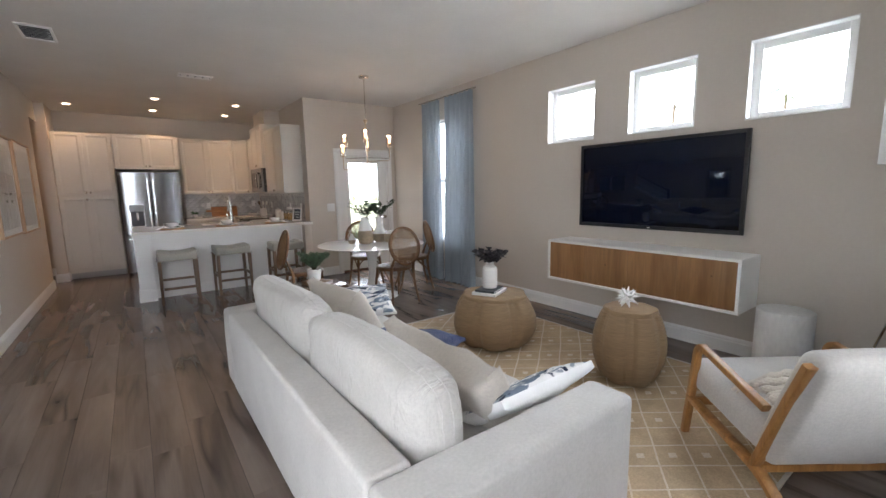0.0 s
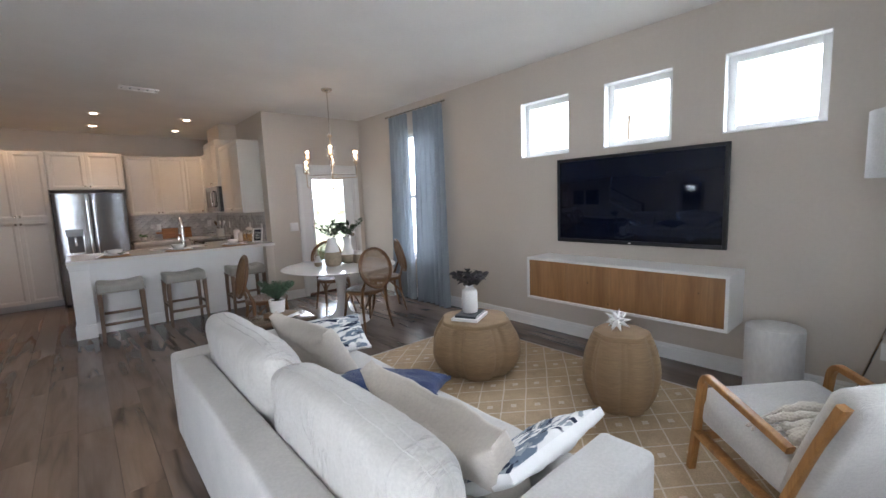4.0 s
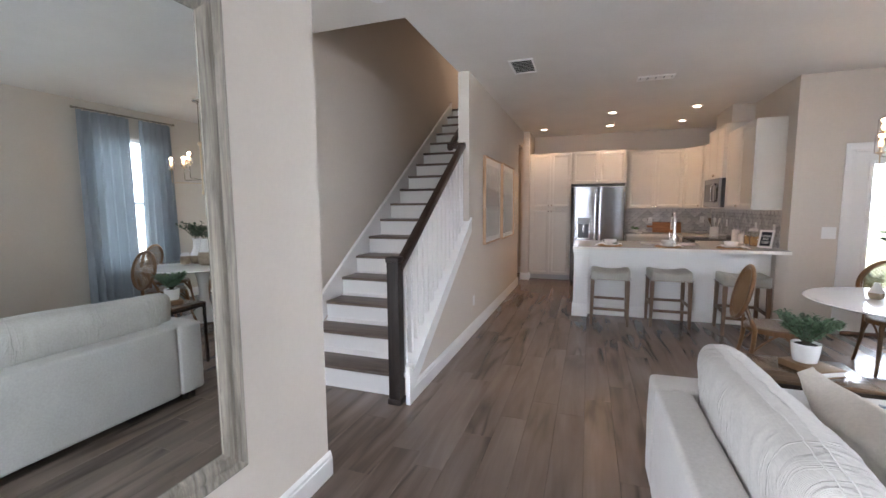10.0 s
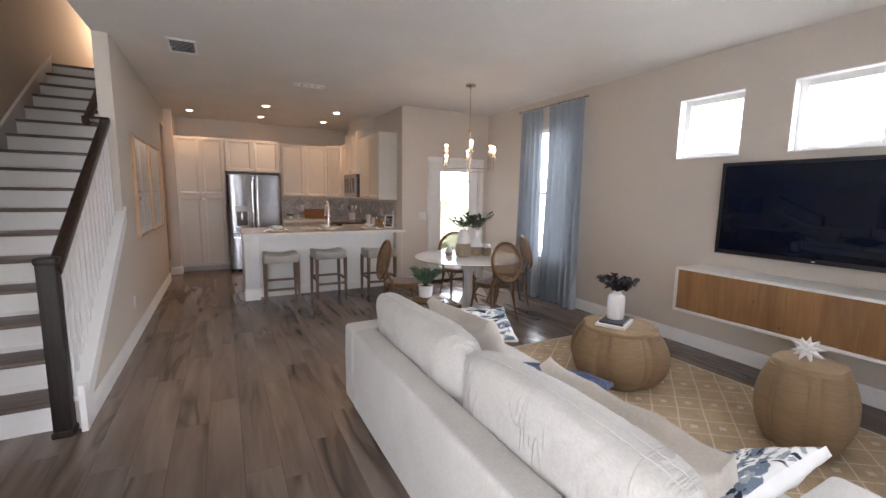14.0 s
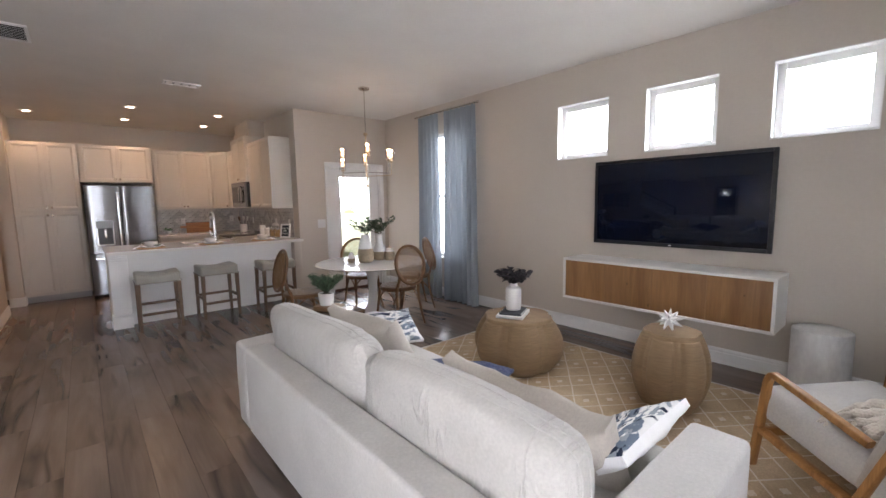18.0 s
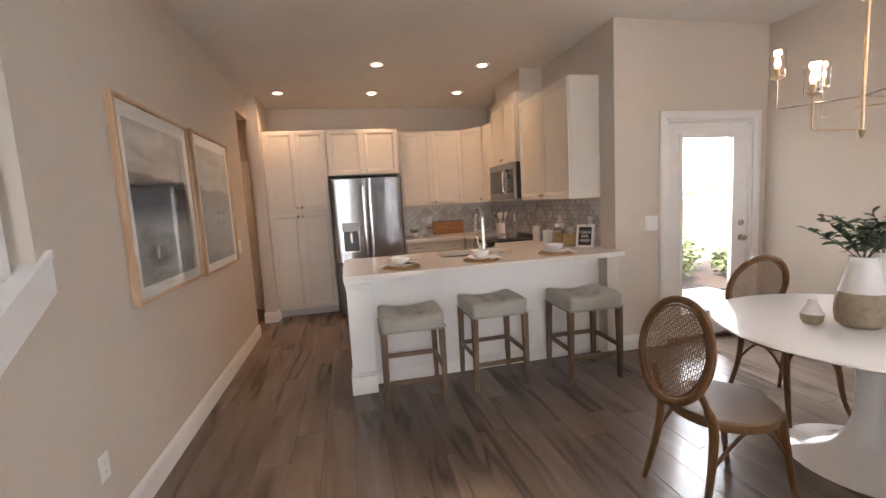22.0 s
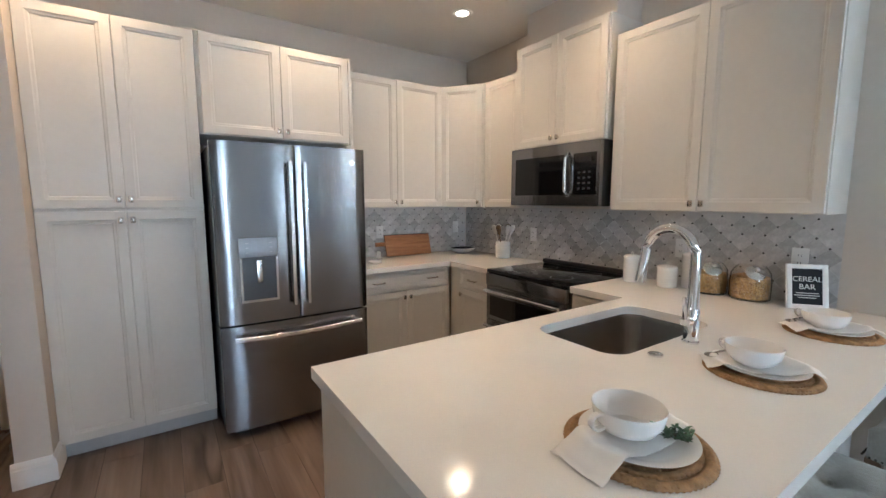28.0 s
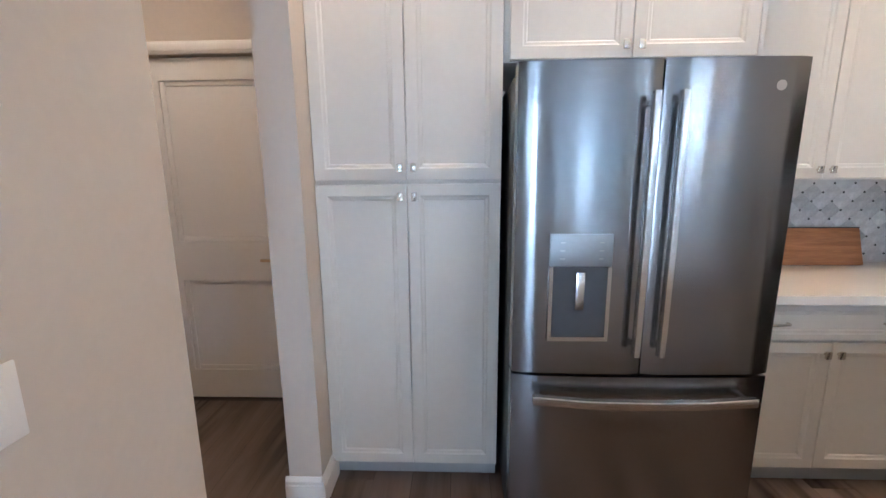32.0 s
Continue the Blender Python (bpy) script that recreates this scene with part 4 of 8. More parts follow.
# sloped skirt board on the far wall
bm = bmesh.new()
top = lambda y: RISE + SL * y + 0.098
hexa(bm, [(0.001, -0.12, 0.0), (0.021, -0.12, 0.0), (0.021, 16 * RUN, 16 * RISE - 0.25), (0.001, 16 * RUN, 16 * RISE - 0.25), (0.001, -0.12, top(-0.12)), (0.021, -0.12, top(-0.12)), (0.021, 16 * RUN, top(16 * RUN)), (0.001, 16 * RUN, top(16 * RUN))])
part("skirt_board", bm, M_TRIM, stair, smooth=False)
bm = bmesh.new()
hexa(bm, [(0.001, -0.13, top(-0.13)), (0.03, -0.13, top(-0.13)), (0.03, 16 * RUN, top(16 * RUN)), (0.001, 16 * RUN, top(16 * RUN)), (0.001, -0.13, top(-0.13) + 0.018), (0.026, -0.13, top(-0.13) + 0.016), (0.026, 16 * RUN, top(16 * RUN) + 0.016), (0.001, 16 * RUN, top(16 * RUN) + 0.018)])
part("skirt_moulding", bm, M_TRIM, stair, smooth=False)

# knee wall under the balustrade
capz = lambda y: nose(y) + 0.06
bm = bmesh.new()
ya, yb = 3.72, YWALL
hexa(bm, [(-1.035, ya, 0), (-0.92, ya, 0), (-0.92, yb, 0), (-1.035, yb, 0), (-1.035, ya, capz(ya) - 0.035), (-0.92, ya, capz(ya) - 0.035), (-0.92, yb, capz(yb) - 0.035), (-1.035, yb, capz(yb) - 0.035)])
knee = structure("wall_knee", bm, M_WALL, "sloped greige knee wall under the stair balusters", "wall")
bm = bmesh.new()
y0c, y1c = 3.70, 5.36
hexa(bm, [(-1.045, y0c, capz(y0c) - 0.03), (-0.90, y0c, capz(y0c) - 0.03), (-0.90, YWALL - 0.001, capz(YWALL) - 0.03), (-1.045, YWALL - 0.001, capz(YWALL) - 0.03), (-1.045, y0c, capz(y0c)), (-0.90, y0c, capz(y0c)), (-0.90, YWALL - 0.001, capz(YWALL)), (-1.045, YWALL - 0.001, capz(YWALL))])
hexa(bm, [(-0.9195, YWALL - 0.001, capz(YWALL) - 0.03), (-0.90, YWALL - 0.001, capz(YWALL) - 0.03), (-0.90, y1c, capz(y1c) - 0.03), (-0.9195, y1c, capz(y1c) - 0.03), (-0.9195, YWALL - 0.001, capz(YWALL)), (-0.90, YWALL - 0.001, capz(YWALL)), (-0.90, y1c, capz(y1c)), (-0.9195, y1c, capz(y1c))])
hexa(bm, [(-0.9195, y0c, max(capz(y0c) - 0.16, 0)), (-0.906, y0c, max(capz(y0c) - 0.16, 0)), (-0.906, y1c, capz(y1c) - 0.16), (-0.9195, y1c, capz(y1c) - 0.16), (-0.9195, y0c, capz(y0c) - 0.0305), (-0.906, y0c, capz(y0c) - 0.0305), (-0.906, y1c, capz(y1c) - 0.0305), (-0.9195, y1c, capz(y1c) - 0.0305)])
structure("trim_stair_cap", bm, M_TRIM, "white sloped cap board on the knee wall", "trim")
boxy = bmesh.new()
box(boxy, -0.935, -0.90, 3.66, 3.71, 0.0, 0.30, 0.004)
structure("trim_knee_end", boxy, M_TRIM, "white end block at the foot of the knee wall", "trim")

rail_t = thing("stair_balustrade", "stair railing with a dark-stained handrail, square newel and white balusters", "stair railing", -0.985, 3.675, 0)
bm = bmesh.new()
box(bm, -0.072, 0.018, -0.045, 0.045, 0.03, 1.065, 0.006)
box(bm, -0.079, 0.025, -0.052, 0.052, 1.045, 1.085, 0.01)
newel = part("newel_post", bm, M_NEWEL, rail_t)
boxpart("newel_base", (-0.082, 0.028, -0.055, 0.055, 0.0, 0.045), M_NEWEL, newel, 0.012)
rz = lambda y: nose(y + 3.675) + 0.865
bm = bmesh.new()
tube(bm, [(0, 0.0, rz(0.0) - 0.005), (0, 0.6, rz(0.6)), (0, 1.2, rz(1.2)), (0, 1.61, rz(1.61))], 0.03, 14, flat=(0.034, 0.03))
part("handrail", bm, M_RAIL, rail_t)
bm = bmesh.new()
zt = rz(1.60)
tube(bm, [(0.03, 1.595, zt + 0.002), (-0.06, 1.595, zt + 0.002), (-0.155, 1.595, zt + 0.002)], 0.03, 14, flat=(0.03, 0.03))
part("handrail_return", bm, M_RAIL, rail_t)
bm = bmesh.new()
tube(bm, [(-0.125, 1.57, rz(1.57)), (-0.125, 2.4, rz(2.4)), (-0.125, 4.4, rz(4.4))], 0.03, 14, flat=(0.028, 0.03))
part("wall_handrail", bm, M_RAIL, rail_t)
for k in range(4):
    y = 1.9 + 0.75 * k
    bm = bmesh.new()
    tube(bm, [(-0.055, y, rz(y) - 0.09), (-0.115, y, rz(y) - 0.075), (-0.125, y, rz(y) - 0.03)], 0.007, 8)
    part("rail_bracket", bm, M_DARKMETAL, rail_t)
n_bal = 14
for k in range(n_bal):
    y = 0.085 + k * 0.1135
    z0, z1 = capz(y + 3.675), rz(y) - 0.02
    bm = bmesh.new()
    w = 0.017
    hexa(bm, [(-w, y - w, z0 - SL * w - 0.002), (w, y - w, z0 - SL * w - 0.002), (w, y + w, z0 + SL * w - 0.002), (-w, y + w, z0 + SL * w - 0.002), (-w, y - w, z1 - SL * w), (w, y - w, z1 - SL * w), (w, y + w, z1 + SL * w), (-w, y + w, z1 + SL * w)])
    part("baluster", bm, M_TRIM, rail_t, smooth=False)
# warm fill lamp added out of view on the upper landing
area_light("window_light_landing", (-1.5, 10.7, 4.6), (-1.5, 6.5, 3.2), 0.9, 1.2, 11, (1.0, 0.78, 0.55))
# ---- living area ----
# rug with a woven trellis
def rug_material():
    m = mat("jute_rug", (0.47, 0.35, 0.225), 0.95, var=0.12, scale=6, bump=0.8, bscale=220, var2=0.16, scale2=140, dist=0.004, spec=0.1)
    n, l = m.node_tree.nodes, m.node_tree.links
    b = n["Principled BSDF"]
    base = b.inputs["Base Color"].links[0].from_socket
    tc = next(x for x in n if x.type == "TEX_COORD")
    wob = node(m, "ShaderNodeTexNoise", Scale=3.0, Detail=2.0)
    l.new(tc.outputs["Object"], wob.inputs["Vector"])
    sub = n.new("ShaderNodeVectorMath")
    sub.operation = "MULTIPLY_ADD"
    sub.inputs[1].default_value = (0.02, 0.02, 0)
    l.new(wob.outputs["Color"], sub.inputs[0])
    l.new(tc.outputs["Object"], sub.inputs[2])
    sep = n.new("ShaderNodeSeparateXYZ")
    l.new(sub.outputs[0], sep.inputs[0])

    def op(kind, a, c=None, v=None):
        x = n.new("ShaderNodeMath")
        x.operation = kind
        l.new(a, x.inputs[0])
        if c is not None:
            l.new(c, x.inputs[1])
        elif v is not None:
            x.inputs[1].default_value = v
        return x.outputs[0]

    u = op("MULTIPLY", sep.outputs[0], v=1 / 0.27)
    v = op("MULTIPLY", sep.outputs[1], v=1 / 0.205)
    p, q = op("ADD", u, v), op("SUBTRACT", u, v)
    fp, fq = op("ABSOLUTE", op("SUBTRACT", op("FRACT", p), v=0.5)), op("ABSOLUTE", op("SUBTRACT", op("FRACT", q), v=0.5))
    line = op("GREATER_THAN", op("MAXIMUM", fp, fq), v=0.470)
    far = op("MAXIMUM", fp, fq)
    ring = op("MULTIPLY", op("LESS_THAN", far, v=0.12), op("LESS_THAN", op("FRACT", op("MULTIPLY", p, v=0.5)), v=0.5))
    mask = op("MAXIMUM", line, ring)
    worn = node(m, "ShaderNodeTexNoise", Scale=120.0, Detail=2.0)
    l.new(tc.outputs["Object"], worn.inputs["Vector"])
    mask = op("MULTIPLY", mask, op("MULTIPLY", worn.outputs["Fac"], v=1.35))
    mix = n.new("ShaderNodeMix")
    mix.data_type = "RGBA"
    l.new(mask, mix.inputs["Factor"])
    l.new(base, mix.inputs["A"])
    mix.inputs["B"].default_value = (0.70, 0.62, 0.50, 1)
    l.new(mix.outputs["Result"], b.inputs["Base Color"])
    return m


rug = thing("area_rug", "tan woven jute rug with an ivory diamond trellis pattern", "rug", 2.27, 2.11, 0.0)
bm = bmesh.new()
box(bm, -1.22, 1.22, -1.53, 1.53, 0.0005, 0.011, 0.004)
part("weave", bm, rug_material(), rug)
bm = bmesh.new()
for x0, x1, y0, y1 in ((-1.235, -1.215, -1.545, 1.545), (1.215, 1.235, -1.545, 1.545), (-1.215, 1.215, -1.545, -1.525), (-1.215, 1.215, 1.525, 1.545)):
    box(bm, x0, x1, y0, y1, 0.0005, 0.013, 0.004)
part("binding", bm, M_LINENDARK, rug, "tan cloth edge binding")

# sofa
def soft_box(bm, x0, x1, y0, y1, z0, z1, r=0.05, n=4, puff=0.0, seed=0, wrinkle=0.0):
    """An upholstered block: rounded edges, slightly crowned faces."""
    v0 = len(bm.verts)
    box(bm, x0, x1, y0, y1, z0, z1, r, 4)
    bm.verts.ensure_lookup_table()
    fs = {f for v in bm.verts[v0:] for f in v.link_faces}
    big = [e for e in {e for f in fs for e in f.edges} if e.calc_length() > 0.2]
    bmesh.ops.subdivide_edges(bm, edges=big, cuts=n, use_grid_fill=True)
    bm.verts.ensure_lookup_table()
    cx, cy, cz = (x0 + x1) / 2, (y0 + y1) / 2, (z0 + z1) / 2
    for v in bm.verts[v0:]:
        u = ((v.co.x - cx) / (x1 - x0) * 2, (v.co.y - cy) / (y1 - y0) * 2, (v.co.z - cz) / (z1 - z0) * 2)
        for ax in range(3):
            o = [abs(u[i]) for i in range(3) if i != ax]
            if abs(u[ax]) > 0.9:
                v.co[ax] += math.copysign(puff * max(0, 1 - o[0] ** 2) * max(0, 1 - o[1] ** 2), u[ax])
        if wrinkle:
            w = wrinkle * noise.noise(v.co * 6 + Vector((seed, seed, 0)))
            v.co += (v.co - Vector((cx, cy, cz))).normalized() * w


sofa = thing("sofa", "deep low ivory linen sofa with loose back cushions", "sofa", 0.597, 0.862, 0.0)
SW, SD = 2.445, 1.04
bm = bmesh.new()
soft_box(bm, 0.0, 0.16, 0.197, SW - 0.197, 0.065, 0.59, 0.022, 6, 0.004, 2.0, 0.003)
part("back", bm, M_LINEN, sofa)
for y0, y1 in ((0.0, 0.195), (SW - 0.195, SW)):
    bm = bmesh.new()
    soft_box(bm, 0.0, SD, y0, y1, 0.065, 0.588, 0.026, 5, 0.007, y0, 0.003)
    part("arm", bm, M_LINEN, sofa)
boxpart("seat_base", (0.162, SD - 0.02, 0.197, SW - 0.197, 0.065, 0.27), M_LINEN, sofa, 0.02)
half = (SW - 0.394) / 2
for k in range(2):
    bm = bmesh.new()
    soft_box(bm, 0.164, SD + 0.035, 0.198 + k * half, 0.194 + (k + 1) * half, 0.272, 0.42, 0.045, 6, 0.022, k * 7.0, 0.01)
    part("seat_cushion", bm, M_LINEN, sofa)
for x in (0.07, SD - 0.09):
    for y in (0.09, SW - 0.09):
        boxpart("foot", (x - 0.03, x + 0.03, y - 0.03, y + 0.03, 0.012 if x > 0.5 else 0.0, 0.067), M_DARKMETAL, sofa, 0.004)
# back cushions and scatter pillows
def scatter(name, label, cat, material, m, w, d, h, seed, group="", n=16, wrinkle=0.008, edge=0.16, pinch=0.55, sag=0.0, back=None, dip=0.0):
    t = thing(name, label, cat, group=group)
    t.matrix_world = m
    bm = bmesh.new()
    pillow(bm, w, d, h, n, pinch, sag, seed, wrinkle, edge, dip)
    cover = part("cover", bm, material, t, angle=70)
    if back:
        cover.data.materials.append(back)
        for f in cover.data.polygons:
            if f.normal.z < 0.30:
                f.material_index = 1
    return t


CUSH = "loose ivory linen back cushion with soft creases"


def back_cushion(x, y, w, lean, turn, seed, h=0.395, d=0.25):
    """A feather-filled cushion: rounded corners, full middle, creases drawn in from the seams."""
    t = thing("back_cushion", CUSH, "cushion", x, y, 0.425, turn, group="sofa back cushions")
    nu, nv = 84, 40

    def surface(u, v, side):
        corner = 1 - 0.085 * abs(u * v) ** 5
        py, pz = u * w / 2 * corner, v * h / 2 * corner
        body = max(0.0, (1 - abs(u) ** 7) * (1 - abs(v) ** 3.6)) ** 0.5
        rim = 1 - body
        gather = max(0.0, 1 - 3.0 * abs(noise.noise((py * 15 + 1.4 * noise.noise((py * 5, pz * 5, seed)) + seed, pz * 2.6, side * 3.0)))) ** 2
        cross = max(0.0, 1 - 3.6 * abs(noise.noise((py * 5 - pz * 9 + seed, pz * 4.0 + py * 3, seed + side)))) ** 2
        lump = noise.noise((py * 4 + seed, side * 5.0, pz * 6))
        px = d / 2 * (0.20 + 0.80 * body) + 0.010 * lump * body - 0.0055 * gather * (0.35 + 0.9 * max(0.0, v)) - 0.0045 * cross * (0.5 + rim)
        px += 0.0022 * noise.noise((py * 30, pz * 24 + seed, side * 7.0))
        sink = 0.016 * math.cos(2.6 * u + seed) * max(0.0, v)
        return Vector((side * px - 0.02 * v * v, py, pz - sink))

    bm = bmesh.new()
    faces = []
    for side in (-1, 1):
        g = [[bm.verts.new(surface(2 * i / nu - 1, 2 * j / nv - 1, side)) for j in range(nv + 1)] for i in range(nu + 1)]
        for i in range(nu):
            for j in range(nv):
                bm.faces.new((g[i][j], g[i + 1][j], g[i + 1][j + 1], g[i][j + 1]))
        faces.append(g)
    rim = [(i, 0) for i in range(nu)] + [(nu, j) for j in range(nv)] + [(nu - i, nv) for i in range(nu)] + [(0, nv - j) for j in range(nv)]
    a, b = faces
    for (i, j), (k, m) in zip(rim, rim[1:] + rim[:1]):
        bm.faces.new((a[i][j], a[k][m], b[k][m], b[i][j]))
    place = Matrix.Translation((0, 0, h / 2 + 0.002)) @ pose(0, 0, 0, 0, lean, 0)
    welts = []
    for g in faces:
        pts = [g[i][j].co.copy() for i, j in rim[::2]]
        welts.append(pts + pts[:1])
    move(bm, place)
    cover = part("cover", bm, M_LINENCREASED, t, angle=80)
    for pts in welts:
        bm = bmesh.new()
        tube(bm, pts, 0.0024, 6, caps=False, up=(1, 0, 0))
        move(bm, place)
        part("welt", bm, M_LINEN, cover)


back_cushion(0.885, 1.563, 1.0, -3, 1, 3.0)
back_cushion(0.885, 2.665, 1.18, -4, -1, 11.0)
scatter("throw_pillow", "large oatmeal linen throw pillow leaning on a back cushion", "pillow", M_LINENDARK, Matrix.Translation((1.255, 1.535, 0.535)) @ pose(0, 0, 0, 0, 64, -1), 0.42, 0.80, 0.20, 21, "sofa pillows", n=30, pinch=0.25, wrinkle=0.010, edge=0.36, dip=0.48)
scatter("throw_pillow", "large oatmeal linen throw pillow leaning on a back cushion", "pillow", M_LINENDARK, Matrix.Translation((1.315, 2.85, 0.55)) @ pose(0, 0, 0, 0, 62, 7), 0.41, 0.65, 0.19, 33, "sofa pillows", n=30, pinch=0.25, wrinkle=0.010, edge=0.34, dip=0.36)
scatter("throw_pillow", "flat navy blue cotton throw pillow on the seat", "pillow", M_NAVY, Matrix.Translation((1.40, 2.13, 0.492)) @ pose(0, 0, 0, 0, 11, 39), 0.40, 0.62, 0.13, 41, "sofa pillows", n=24, pinch=0.8)


def floral_material():
    m = mat("white_floral_cotton", (0.74, 0.73, 0.70), 0.85, var=0.03, scale=4, var2=0.02, spec=0.15)
    n, l = m.node_tree.nodes, m.node_tree.links
    b = n["Principled BSDF"]
    base = b.inputs["Base Color"].links[0].from_socket
    tc = next(x for x in n if x.type == "TEX_COORD")
    last = base
    for seed, sc, thr, col in ((0.0, 3.4, 0.535, (0.15, 0.19, 0.24)), (7.3, 4.2, 0.555, (0.018, 0.028, 0.055)), (3.1, 6.0, 0.60, (0.30, 0.33, 0.35))):
        mp = n.new("ShaderNodeMapping")
        mp.inputs["Location"].default_value = (seed, seed * 0.7, seed)
        mp.inputs["Rotation"].default_value = (0, 0, 0.7 + seed)
        mp.inputs["Scale"].default_value = (1.0, 2.8, 1.0)
        l.new(tc.outputs["Object"], mp.inputs["Vector"])
        tex = node(m, "ShaderNodeTexNoise", Scale=sc, Detail=2.5, Distortion=1.8)
        l.new(mp.outputs[0], tex.inputs["Vector"])
        mr = n.new("ShaderNodeMapRange")
        mr.inputs["From Min"].default_value, mr.inputs["From Max"].default_value = thr - 0.012, thr + 0.012
        l.new(tex.outputs["Fac"], mr.inputs["Value"])
        mix = n.new("ShaderNodeMix")
        mix.data_type = "RGBA"
        l.new(mr.outputs[0], mix.inputs["Factor"])
        l.new(last, mix.inputs["A"])
        mix.inputs["B"].default_value = (*col, 1)
        last = mix.outputs["Result"]
    l.new(last, b.inputs["Base Color"])
    return m


M_FLORAL = floral_material()
scatter("throw_pillow", "white cotton pillow with a navy leaf print, against the arm", "pillow", M_FLORAL, Matrix.Translation((1.43, 1.235, 0.510)) @ pose(0, 0, 0, -36, 0, 1), 0.56, 0.36, 0.11, 51, "sofa pillows", n=24, pinch=0.8, edge=0.3, back=M_NAPKIN)
scatter("throw_pillow", "white cotton pillow with a navy leaf print, against the arm", "pillow", M_FLORAL, Matrix.Translation((1.575, 2.985, 0.525)) @ pose(0, 0, 0, 36, 0, -10), 0.36, 0.31, 0.11, 61, "sofa pillows", n=24, pinch=0.8, edge=0.25, back=M_NAPKIN)


# rope poufs
def pouf(name, label, x, y, r, top, h, lobes, turn):
    p = thing(name, label, "pouf table", x, y, 0.012, turn)

    def wave(a, z):
        s = (a * lobes / (2 * math.pi)) % 1.0
        if s < 0.24:
            return 0.848 + 0.012 * math.sin(math.pi * s / 0.24)
        q = (s - 0.24) / 0.76
        return 0.832 + 0.168 * max(0.0, math.sin(math.pi * q)) ** 0.34

    prof = []
    steps = 44
    for k in range(steps + 1):
        t = k / steps
        bulge = math.sin(math.pi * (0.12 + 0.76 * t)) ** 0.75
        lo = top * 0.93 + (r - top * 0.93) * (bulge - 0.46) / 0.54 if t < 0.5 else top + (r - top) * (bulge - 0.46) / 0.54
        rr = max(lo, top * 0.86)
        prof.append((rr + 0.003 * (k % 2), t * (h - 0.03)))
    bm = bmesh.new()
    lathe(bm, prof, 168, wave=wave)
    part("rope_body", bm, M_ROPE, p, angle=80)
    bm = bmesh.new()
    rings = [(top * 0.99, h - 0.034), (top * 0.98, h - 0.012)]
    k = top * 0.95
    while k > 0.02:
        rings += [(k, h), (k - 0.008, h - 0.003)]
        k -= 0.014
    lathe(bm, rings + [(0.001, h)], 72, wave=lambda a, z: 1 - 0.5 * (1 - wave(a, z)))
    part("rope_top", bm, M_ROPE, p, angle=80)
    return p


pouf("rope_pouf_table", "round lobed woven rope drum table on the rug", 2.685, 2.74, 0.385, 0.295, 0.45, 6, 12)
pouf("rope_stool_table", "tall narrow lobed woven rope side table on the rug", 2.915, 1.595, 0.245, 0.185, 0.52, 6, 25)

# books, vase with dark leaves, starburst
bk = thing("book_stack", "two thin books stacked flat, dark above white", "books", 2.645, 2.755, 0.4635, 25)
for i, (w, d, h, m1, c) in enumerate(((0.29, 0.22, 0.022, M_PAPER, M_PAPER), (0.24, 0.18, 0.018, M_BOOKDARK, M_PAPER))):
    z = 0.0 if i == 0 else 0.0225
    b0 = boxpart("book_block", (-w / 2 + 0.004, w / 2 - 0.004, -d / 2 + 0.003, d / 2 - 0.003, z + 0.003, z + h - 0.003), c, bk, 0.001)
    bm = bmesh.new()
    box(bm, -w / 2, w / 2, -d / 2, d / 2, z, z + 0.003, 0.001)
    box(bm, -w / 2, w / 2, -d / 2, d / 2, z + h - 0.003, z + h, 0.001)
    box(bm, -w / 2 - 0.002, -w / 2 + 0.001, -d / 2, d / 2, z, z + h, 0.001)
    part("book_cover", bm, m1, bk)


def leaf_mesh(name, w, l, material, curl=0.2, seg=4):
    """One pointed leaf along +y, folded at its midrib."""
    bm = bmesh.new()
    rows = []
    for k in range(seg + 1):
        t = k / seg
        ww = w * math.sin(math.pi * min(1, 0.08 + t * 0.9)) ** 0.8 * 0.5
        z = curl * l * (t - t * t) * 1.5 - curl * l * t * t * 0.6
        rows.append([bm.verts.new((-ww, t * l, z + ww * 0.35)), bm.verts.new((0, t * l, z)), bm.verts.new((ww, t * l, z + ww * 0.35))])
    for a, b in zip(rows, rows[1:]):
        for i in range(2):
            bm.faces.new((a[i], a[i + 1], b[i + 1], b[i]))
    me = bpy.data.meshes.new(name)
    for f in bm.faces:
        f.smooth = True
    bm.to_mesh(me)
    bm.free()
    me.materials.append(material)
    return me


